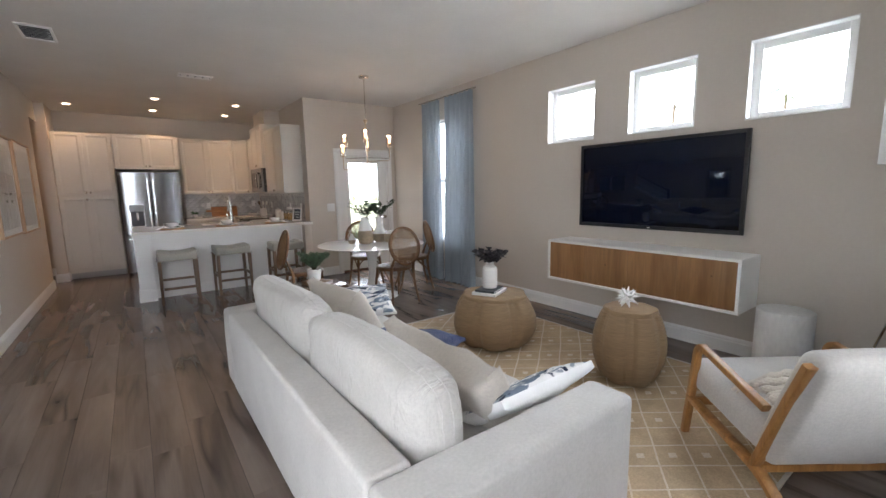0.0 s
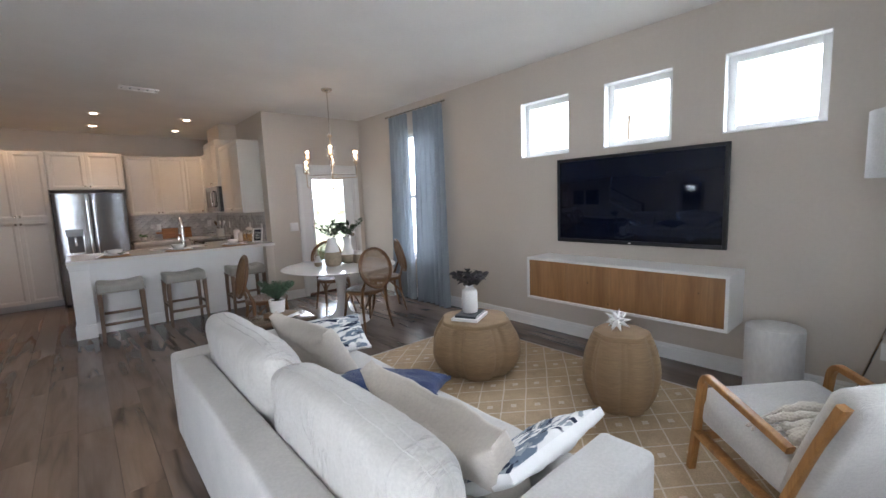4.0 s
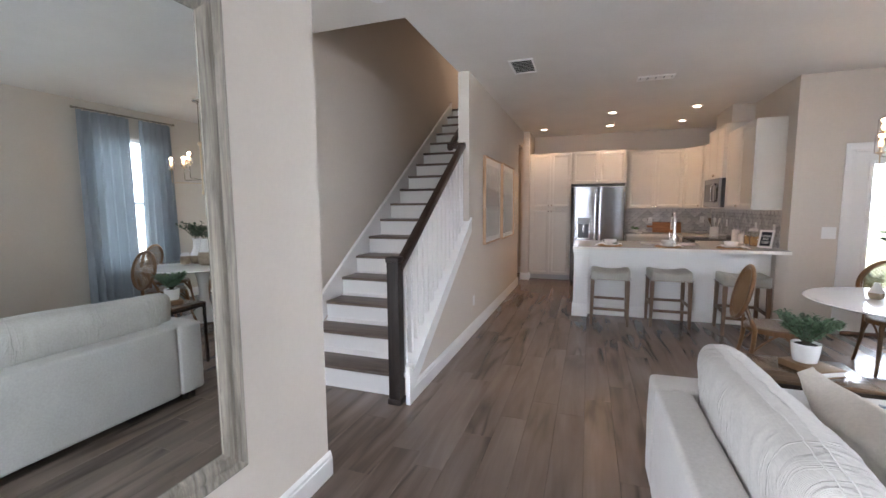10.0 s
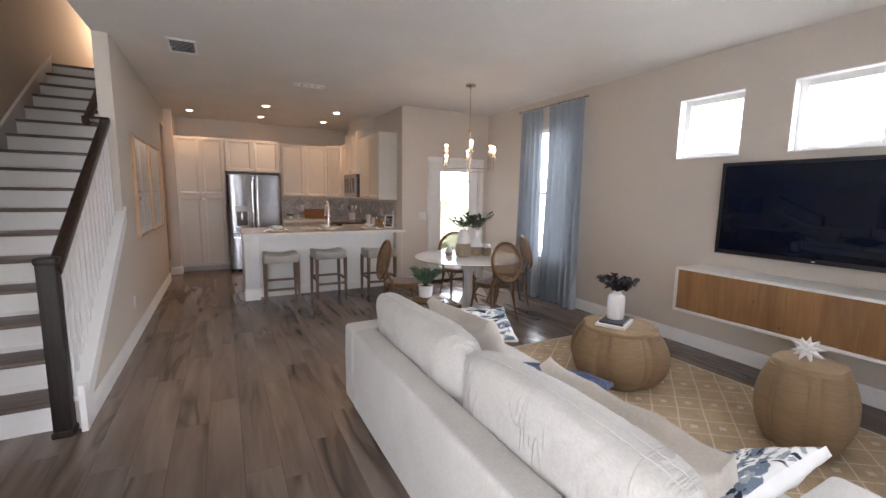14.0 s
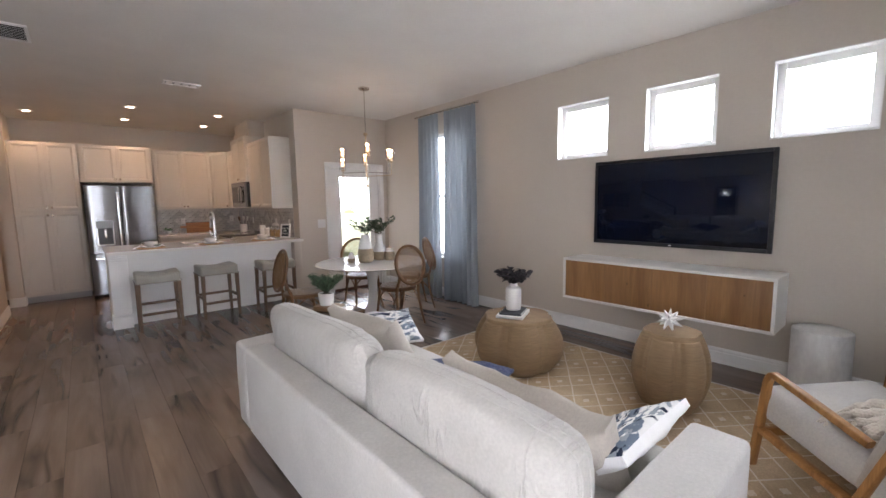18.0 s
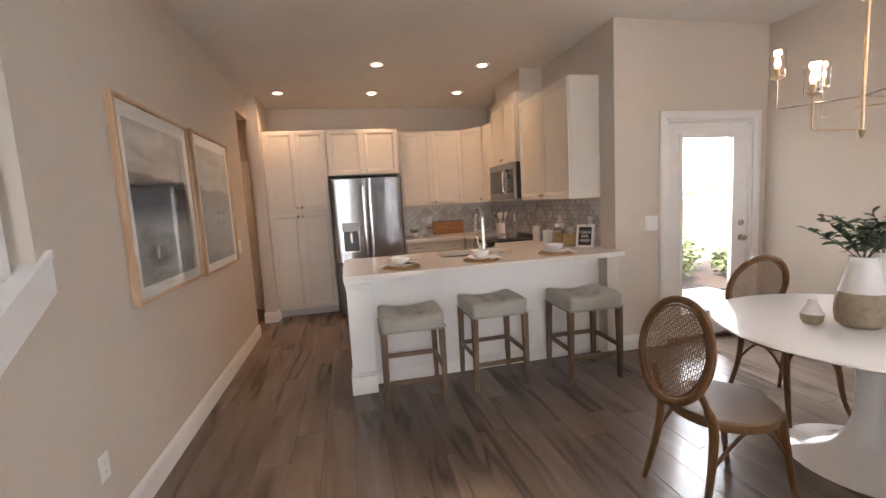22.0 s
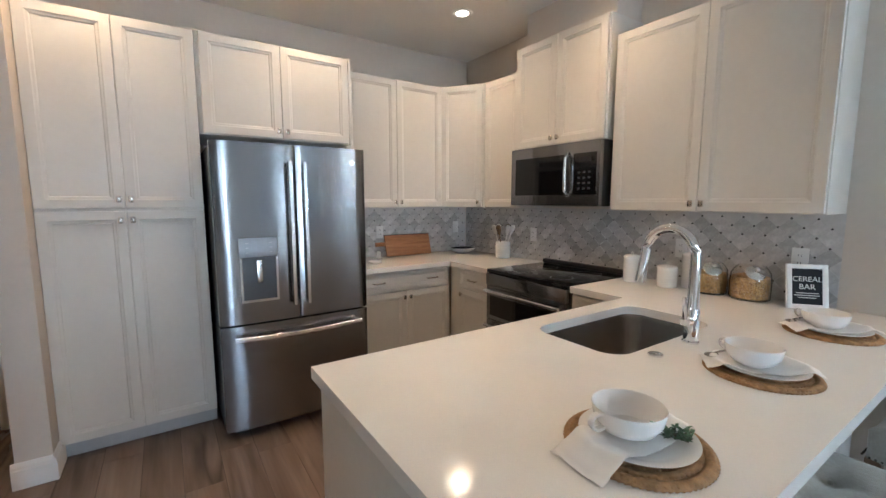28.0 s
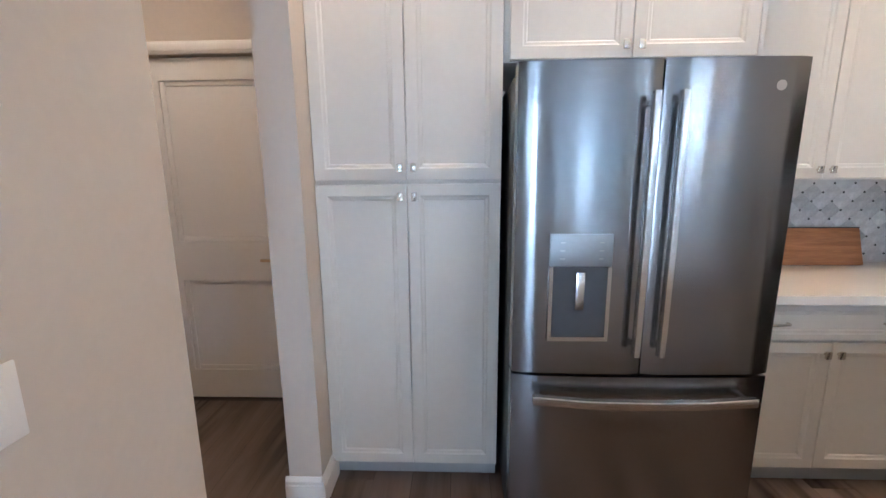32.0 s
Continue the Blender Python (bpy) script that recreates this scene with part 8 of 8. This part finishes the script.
part("glazed_inside", bm, mat("dark_glaze", (0.03, 0.035, 0.04), 0.2), ob_, "dark glazed inside")
ck = thing("utensil_crock", "white ceramic crock holding kitchen utensils", "utensil crock", 2.29, 9.14, 0.9155)
bm = bmesh.new()
lathe(bm, [(0.06, 0), (0.066, 0.005), (0.066, 0.145), (0.063, 0.148), (0.058, 0.146), (0.058, 0.02), (0.001, 0.018)], 36)
part("crock", bm, M_CERAMIC, ck)
rnd = random.Random(9)
for k in range(6):
    a = k * 1.05 + 0.3
    d = Vector((math.cos(a) * 0.30, math.sin(a) * 0.30, 1)).normalized()
    bm = bmesh.new()
    p0 = Vector((math.cos(a) * 0.01, math.sin(a) * 0.01, 0.03))
    tube(bm, [p0, p0 + d * 0.14, p0 + d * 0.21], 0.0055, 8)
    tube(bm, [p0 + d * 0.19, p0 + d * 0.225, p0 + d * 0.265, p0 + d * 0.28], [0.008, 0.02, 0.023, 0.012], 12, flat=None)
    part("utensil", bm, M_CERAMIC if k % 3 else M_STOOLWOOD, ck)
sp_ = thing("small_potted_plant", "small green plant in a white pot on the back counter", "plant", 1.13, 9.70, 0.9155)
bm = bmesh.new()
lathe(bm, [(0.035, 0), (0.04, 0.004), (0.046, 0.06), (0.043, 0.062), (0.04, 0.05), (0.001, 0.05)], 28)
part("pot", bm, M_CERAMIC, sp_)
lf = leaf_mesh("leaf", 0.012, 0.06, M_LEAFG, 0.3, 3)
sprays(sp_, (0, 0, 0.045), 12, 0.07, lf, M_LEAFG, M_STEM, 0.9, 9, (0.7, 1.1), 7, 0.1, 0.9)
sh_ = thing("salt_shaker", "small clear glass shaker", "shaker", 1.30, 9.66, 0.9155)
bm = bmesh.new()
lathe(bm, [(0.02, 0), (0.024, 0.004), (0.022, 0.06), (0.016, 0.075), (0.001, 0.078)], 20)
part("glass_body", bm, M_JARGLASS, sh_)
td = thing("white_trinket_dish", "small white dish beside the plant", "dish", 1.17, 9.45, 0.9155)
bm = bmesh.new()
lathe(bm, [(0.04, 0), (0.05, 0.006), (0.06, 0.022), (0.057, 0.022), (0.045, 0.008), (0.001, 0.006)], 28)
part("dish", bm, M_CERAMIC, td)


# switches and outlets
def plate_thing(kind, x, y, z, rz, gangs=1):
    """A wall plate facing -y of its own axes."""
    lab = "white double rocker light switch plate" if kind == "switch" and gangs > 1 else ("white rocker light switch plate" if kind == "switch" else "white wall outlet plate")
    t = thing("light_switch" if kind == "switch" else "wall_outlet", lab, kind, x, y, z, rz)
    w, hh = (0.07, 0.057) if gangs == 1 else (0.13, 0.065)
    boxpart("cover_plate", (-w / 2, w / 2, -0.006, -0.0005, -hh, hh), M_PLATE, t, 0.003)
    for k in range(gangs):
        cx = (k - (gangs - 1) / 2) * 0.046
        if kind == "switch":
            bm = bmesh.new()
            hexa(bm, [(cx - 0.016, -0.0105, -0.033), (cx + 0.016, -0.0105, -0.033), (cx + 0.016, -0.005, -0.033), (cx - 0.016, -0.005, -0.033), (cx - 0.016, -0.0075, 0.033), (cx + 0.016, -0.0075, 0.033), (cx + 0.016, -0.005, 0.033), (cx - 0.016, -0.005, 0.033)])
            part("rocker", bm, M_PLATE, t, smooth=False)
        else:
            for dz_ in (-0.019, 0.019):
                boxpart("socket", (cx - 0.016, cx + 0.016, -0.0085, -0.006, dz_ - 0.013, dz_ + 0.013), M_PLATE, t, 0.002)
                bm = bmesh.new()
                for dx in (-0.006, 0.006):
                    box(bm, cx + dx - 0.001, cx + dx + 0.001, -0.0088, -0.008, dz_ - 0.005, dz_ + 0.005)
                part("slot", bm, M_BLACK, t, smooth=False)
    return t


plate_thing("switch", 2.765, YD, 1.12, 0, 2)
plate_thing("switch", XW, 8.08, 1.078, 90, 2)
plate_thing("outlet", XW, 5.485, 0.377, 90)
plate_thing("outlet", XE, 0.40, 0.385, -90)
plate_thing("outlet", XE, 0.02, 0.385, -90)
plate_thing("outlet", 2.398, 8.87, 1.14, -90)
plate_thing("outlet", 2.398, 7.63, 1.14, -90)
plate_thing("outlet", 2.398, 7.05, 1.14, -90)
plate_thing("outlet", 1.40, 9.848, 1.14, 0)
plate_thing("outlet", 2.26, 9.848, 1.16, 0)


# framed abstract prints
SHORE = ((0.10, (0.30, 0.32, 0.32, 1)), (0.45, (0.34, 0.355, 0.355, 1)), (0.58, (0.085, 0.095, 0.105, 1)), (0.735, (0.045, 0.052, 0.06, 1)), (0.755, (0.30, 0.31, 0.31, 1)), (1.0, (0.38, 0.385, 0.38, 1)))
SEA = ((0.12, (0.045, 0.07, 0.075, 1)), (0.22, (0.15, 0.20, 0.21, 1)), (0.5, (0.17, 0.215, 0.22, 1)), (0.715, (0.10, 0.13, 0.14, 1)), (0.735, (0.30, 0.315, 0.31, 1)), (1.0, (0.36, 0.37, 0.365, 1)))


def print_material(name, seed, tones):
    m = bpy.data.materials.new(name)
    m.use_nodes = True
    n, l = m.node_tree.nodes, m.node_tree.links
    b = n["Principled BSDF"]
    b.inputs["Roughness"].default_value = 0.7
    tc = n.new("ShaderNodeTexCoord")
    mp = n.new("ShaderNodeMapping")
    mp.inputs["Location"].default_value = (seed, seed, 0)
    mp.inputs["Scale"].default_value = (1, 1.4, 4.5)
    l.new(tc.outputs["Object"], mp.inputs["Vector"])
    tex = node(m, "ShaderNodeTexNoise", Scale=1.5, Detail=7.0, Roughness=0.62, Distortion=0.7)
    l.new(mp.outputs[0], tex.inputs["Vector"])
    sep = n.new("ShaderNodeSeparateXYZ")
    l.new(tc.outputs["Object"], sep.inputs[0])
    add = n.new("ShaderNodeMath")
    add.operation = "MULTIPLY_ADD"
    add.inputs[1].default_value = 0.14
    l.new(tex.outputs["Fac"], add.inputs[0])
    l.new(sep.outputs[2], add.inputs[2])
    ramp = n.new("ShaderNodeValToRGB")
    e = ramp.color_ramp.elements
    e[0].position, e[0].color = tones[0]
    e[1].position, e[1].color = tones[-1]
    for p_, c_ in tones[1:-1]:
        e.new(p_).color = c_
    l.new(add.outputs[0], ramp.inputs["Fac"])
    streak = n.new("ShaderNodeMapRange")
    streak.inputs["From Min"].default_value, streak.inputs["From Max"].default_value = 0.3, 0.7
    streak.inputs["To Min"].default_value, streak.inputs["To Max"].default_value = 0.62, 1.35
    l.new(tex.outputs["Fac"], streak.inputs["Value"])
    vm = n.new("ShaderNodeVectorMath")
    vm.operation = "SCALE"
    l.new(ramp.outputs["Color"], vm.inputs[0])
    l.new(streak.outputs[0], vm.inputs["Scale"])
    l.new(vm.outputs[0], b.inputs["Base Color"])
    return m


def framed_print(y0, y1, z0, z1, seed):
    p = thing("framed_print", "large abstract grey print, white mat, pale wood frame", "picture", XW, (y0 + y1) / 2, z0, group="prints on the hall wall")
    hw, h, b = (y1 - y0) / 2, z1 - z0, 0.02
    for a0, a1, c0_, c1_ in ((-hw, -hw + b, 0, h), (hw - b, hw, 0, h), (-hw + b, hw - b, 0, b), (-hw + b, hw - b, h - b, h)):
        boxpart("frame_rail", (0.0015, 0.038, a0, a1, c0_, c1_), M_FRAME, p, 0.002)
    boxpart("mat_board", (0.003, 0.018, -hw + b, hw - b, b, h - b), M_MAT, p, 0)
    boxpart("print_sheet", (0.018, 0.0195, -hw + 0.095, hw - 0.095, 0.08, h - 0.10), print_material("abstract_print", seed, SHORE if seed < 3 else SEA), p, 0)
    g = boxpart("picture_glass", (0.025, 0.027, -hw + b, hw - b, b, h - b), M_GLASS, p, 0)
    g.visible_shadow = False


framed_print(5.905, 6.89, 0.97, 2.04, 1.3)
framed_print(6.965, 7.91, 0.955, 2.05, 6.1)

# ---- outside ----
bm = bmesh.new()
box(bm, -1500, 1500, -1500, 1500, -0.6, -0.20)
structure("ground", bm, M_GRASS, "mown green lawn round the house", "ground")
bm = bmesh.new()
box(bm, 2.55, 5.2, YD + 0.17, 8.5, -0.19, -0.04)
structure("pavement_patio", bm, M_PATIO, "pale concrete patio slab outside the glazed door", "patio")
bm = bmesh.new()
box(bm, 2.6, 8.2, 8.52, 10.6, -0.19, -0.10)
structure("ground_mulch", bm, M_MULCH, "dark mulch planting bed beyond the patio", "mulch bed")


def haze_material():
    """Glowing backdrop: sky brightness and haze painted in its colour, washed-out treetops low down."""
    m = bpy.data.materials.new("glowing_haze_backdrop")
    m.use_nodes = True
    n, l = m.node_tree.nodes, m.node_tree.links
    tc = n.new("ShaderNodeTexCoord")
    sep = n.new("ShaderNodeSeparateXYZ")
    l.new(tc.outputs["Object"], sep.inputs[0])
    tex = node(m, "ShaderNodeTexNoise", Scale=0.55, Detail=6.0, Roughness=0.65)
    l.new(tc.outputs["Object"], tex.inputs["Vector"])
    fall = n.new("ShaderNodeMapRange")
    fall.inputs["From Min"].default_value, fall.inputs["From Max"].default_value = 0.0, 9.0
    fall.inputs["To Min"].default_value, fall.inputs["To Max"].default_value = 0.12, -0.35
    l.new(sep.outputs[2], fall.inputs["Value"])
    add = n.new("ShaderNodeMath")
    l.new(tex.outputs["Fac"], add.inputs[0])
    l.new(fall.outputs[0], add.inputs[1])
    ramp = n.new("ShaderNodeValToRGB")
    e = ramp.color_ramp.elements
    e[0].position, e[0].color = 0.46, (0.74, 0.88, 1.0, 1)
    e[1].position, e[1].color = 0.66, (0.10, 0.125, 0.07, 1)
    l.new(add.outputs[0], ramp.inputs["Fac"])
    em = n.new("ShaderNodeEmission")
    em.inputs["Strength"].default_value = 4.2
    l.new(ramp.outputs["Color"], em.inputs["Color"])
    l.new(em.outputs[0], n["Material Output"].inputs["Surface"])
    return m


# emissive sheet, tall enough for its glow to reflect in the floor
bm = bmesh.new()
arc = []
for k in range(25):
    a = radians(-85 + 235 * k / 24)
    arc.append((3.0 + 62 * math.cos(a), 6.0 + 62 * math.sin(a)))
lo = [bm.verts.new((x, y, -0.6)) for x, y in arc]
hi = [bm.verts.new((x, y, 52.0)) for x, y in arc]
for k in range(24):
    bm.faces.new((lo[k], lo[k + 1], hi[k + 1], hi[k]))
structure("backdrop_distance", bm, haze_material(), "glowing backdrop painted with bright haze and pale treetops", "backdrop")


def bush(x, y, r, h, seed, material):
    b = thing("garden_shrub", "leafy green garden shrub in a mulch bed", "shrub", x, y, -0.13)
    rr = random.Random(seed)
    lf = leaf_mesh("leaf", 0.05, 0.09, material, 0.2, 3)
    src = [tuple(v.co) for v in lf.vertices]
    fs = [tuple(p.vertices) for p in lf.polygons]
    verts, polys = [], []
    for k in range(520):
        d = Vector((rr.gauss(0, 1), rr.gauss(0, 1), rr.gauss(0, 1))).normalized() * rr.uniform(0.45, 1.0)
        p = Vector((d.x * r, d.y * r, h * 0.55 + d.z * h * 0.5 * (1 + 0.3 * noise.noise(d * 3 + Vector((seed, 0, 0))))))
        m = Matrix.Translation(p) @ Euler((rr.uniform(-1, 1), rr.uniform(-1, 1), rr.uniform(0, 6.3))).to_matrix().to_4x4() @ Matrix.Scale(rr.uniform(0.7, 1.4), 4)
        o = len(verts)
        verts += [tuple(m @ Vector(v)) for v in src]
        polys += [tuple(i + o for i in f) for f in fs]
    me = bpy.data.meshes.new("crown")
    me.from_pydata(verts, [], polys)
    me.materials.append(material)
    ob = new("crown", me)
    ob.parent = b
    bm = bmesh.new()
    for k in range(7):
        a = k * 0.9
        tube(bm, [(0, 0, 0), (math.cos(a) * r * 0.3, math.sin(a) * r * 0.3, h * 0.35), (math.cos(a) * r * 0.6, math.sin(a) * r * 0.6, h * 0.7)], [0.012, 0.009, 0.004], 5)
    part("branch", bm, M_STEM, b)


M_SHRUB = mat("shrub_leaf", (0.11, 0.15, 0.065), 0.6, var=0.3, scale=6)
for x, y, r, h, s in ((6.5, 9.15, 0.42, 0.48, 1), (7.3, 9.6, 0.5, 0.5, 2), (5.4, 9.5, 0.42, 0.45, 3), (4.4, 9.7, 0.42, 0.5, 4), (3.4, 9.8, 0.45, 0.55, 5), (6.1, 10.1, 0.45, 0.6, 6)):
    bush(x, y, r, h, s, M_SHRUB)


def palm(x, y, h, seed):
    p = thing("palm_tree", "tall cabbage palm with a ragged fan crown", "palm tree", x, y, -0.2)
    rr = random.Random(seed)
    bm = bmesh.new()
    tube(bm, [(0, 0, 0), (0.05, 0.02, h * 0.4), (0.08, 0.0, h * 0.8), (0.1, 0, h)], [0.17, 0.14, 0.13, 0.12], 12)
    part("trunk", bm, mat("palm_bark", (0.16, 0.13, 0.10), 0.9, var=0.2, scale=5, bump=0.6, bscale=30), p)
    verts, polys = [], []
    for k in range(34):
        a, el = rr.uniform(0, 6.28), rr.uniform(-0.7, 1.3)
        d = Vector((math.cos(a) * math.cos(el), math.sin(a) * math.cos(el), math.sin(el)))
        side = Vector((-math.sin(a), math.cos(a), 0))
        base = Vector((0.1, 0, h)) + d * 0.2
        hub = base + d * rr.uniform(0.5, 0.8)
        for q in range(13):
            t = (q - 6) / 6
            tip = hub + (d * math.cos(t * 1.3) + side * math.sin(t * 1.3)) * rr.uniform(0.6, 0.85) - Vector((0, 0, 0.28 * abs(t) + 0.15))
            w = side * 0.02 + Vector((0, 0, 0.012))
            o = len(verts)
            verts += [tuple(hub - w), tuple(hub + w), tuple(tip)]
            polys.append((o, o + 1, o + 2))
        o = len(verts)
        verts += [tuple(base - side * 0.015), tuple(base + side * 0.015), tuple(hub)]
        polys.append((o, o + 1, o + 2))
    me = bpy.data.meshes.new("crown")
    me.from_pydata(verts, [], polys)
    me.materials.append(M_SHRUB)
    ob = new("crown", me)
    ob.parent = p


palm(44.0, 20.6, 9.6, 1)
palm(44.0, 11.7, 8.8, 2)
palm(38.0, 30.0, 5.0, 3)
palm(12.0, 42.0, 5.0, 4)
# ---- floor planks ----
PW, PL = 0.182, 1.22
rnd = random.Random(12)
plank_me = {}


def plank_mesh(w, l):
    key = (round(w, 3), round(l, 3))
    if key not in plank_me:
        bm = bmesh.new()
        b = 0.0007
        hexa(bm, [(0.0003, 0.0003, -0.006), (w - 0.0003, 0.0003, -0.006), (w - 0.0003, l - 0.0003, -0.006), (0.0003, l - 0.0003, -0.006), (0.0003 + b, 0.0003 + b, 0.0), (w - 0.0003 - b, 0.0003 + b, 0.0), (w - 0.0003 - b, l - 0.0003 - b, 0.0), (0.0003 + b, l - 0.0003 - b, 0.0)])
        me = bpy.data.meshes.new("plank")
        bmesh.ops.recalc_face_normals(bm, faces=bm.faces)
        bm.to_mesh(me)
        bm.free()
        me.materials.append(M_FLOOR)
        plank_me[key] = me
    return plank_me[key]


YF0, YF1 = YS - 0.1, 9.92
col = 0
x = -2.80
far_v, far_f = [], []
while x < XE + 0.05:
    y = YF0 - rnd.choice((0.0, 0.3, 0.6, 0.9)) * PL - 0.08 * (col % 4)
    while y < YF1:
        a, b = max(y, YF0), min(y + PL, YF1 if x < 2.45 else YD + 0.02)
        if b - a > 0.02:
            near = -2.2 < x < 3.4 and not (x < -1.3 and a < 2.0) and not (x < -1.15 and a > 3.8)
            if near:
                piece("plank", plank_mesh(PW, b - a), floor, pose(x, a, 0))
            else:
                o = len(far_v)
                far_v += [(x + 0.001, a + 0.001, 0), (x + PW - 0.001, a + 0.001, 0), (x + PW - 0.001, b - 0.001, 0), (x + 0.001, b - 0.001, 0), (x + 0.001, a + 0.001, -0.006), (x + PW - 0.001, a + 0.001, -0.006), (x + PW - 0.001, b - 0.001, -0.006), (x + 0.001, b - 0.001, -0.006)]
                far_f += [(o, o + 1, o + 2, o + 3), (o + 4, o + 5, o + 1, o), (o + 6, o + 7, o + 3, o + 2)]
        y += PL
    x += PW
    col += 1
me = bpy.data.meshes.new("edge_planks")
me.from_pydata(far_v, [], far_f)
me.materials.append(M_FLOOR)
edge = new("edge_planks", me)
edge.parent = floor
edge["kind"] = "stuff"

# ---- backsplash tiles: pointed lozenges with a dark dot at every tip ----
TWD, THT, TTH = 0.106, 0.0475, 0.0018


def lozenge():
    bm = bmesh.new()
    g = 0.0004
    w, h = TWD / 2 - g * 1.4, THT - g
    outer = [(-w * 0.88, -h * 0.1), (0, -h), (w * 0.88, -h * 0.1), (w * 0.88, h * 0.1), (0, h), (-w * 0.88, h * 0.1)]
    lo = [bm.verts.new((x, 0, z)) for x, z in outer]
    hi = [bm.verts.new((x * 0.975, -TTH, z * 0.975)) for x, z in outer]
    n = len(outer)
    for k in range(n):
        bm.faces.new((lo[k], lo[(k + 1) % n], hi[(k + 1) % n], hi[k]))
    bm.faces.new(hi)
    bmesh.ops.recalc_face_normals(bm, faces=bm.faces)
    me = bpy.data.meshes.new("tile")
    bm.to_mesh(me)
    bm.free()
    me.materials.append(M_TILE)
    return me


tile_me = lozenge()


def backsplash(name, x, y, rz, w, h, z):
    bs = thing(name, "grey veined marble lozenge tiles with small dark dots", "backsplash", x, y, z, rz, kind="structure")
    boxpart("grout_bed", (0, w, -0.004, -0.0008, 0, h), M_GROUT, bs, 0)
    rows = int(h / THT) + 2
    dv, df = [], []
    for r in range(rows):
        zz = r * THT
        off = 0.0 if r % 2 == 0 else TWD / 2
        k = -1
        while True:
            cx = off + k * TWD
            if cx > w + TWD / 2:
                break
            if TWD * 0.42 < cx < w - TWD * 0.42 and THT * 0.98 < zz < h - THT * 0.98:
                piece("tile", tile_me, bs, pose(cx, -0.004, zz))
            dx = cx - TWD / 2
            if 0.008 < dx < w - 0.008 and 0.008 < zz < h - 0.008:
                o, s = len(dv), 0.0058
                dv += [(dx - s, -0.0072, zz), (dx, -0.0072, zz - s), (dx + s, -0.0072, zz), (dx, -0.0072, zz + s), (dx - s * 1.1, -0.004, zz), (dx, -0.004, zz - s * 1.1), (dx + s * 1.1, -0.004, zz), (dx, -0.004, zz + s * 1.1)]
                df += [(o, o + 1, o + 2, o + 3)] + [(o + i, o + 4 + i, o + 4 + (i + 1) % 4, o + (i + 1) % 4) for i in range(4)]
            k += 1
    me = bpy.data.meshes.new("dots")
    me.from_pydata(dv, [], df)
    me.materials.append(M_DOT)
    ob = new("dot_inlay", me)
    ob.parent = bs
    ob["kind"] = "stuff"
    return bs


backsplash("backsplash_back", 0.93, YB, 0, XK - 0.93 - 0.012, 0.455, 0.9155)
backsplash("backsplash_side", XK, YB - 0.002, -90, YB - 6.90, 0.455, 0.9155)
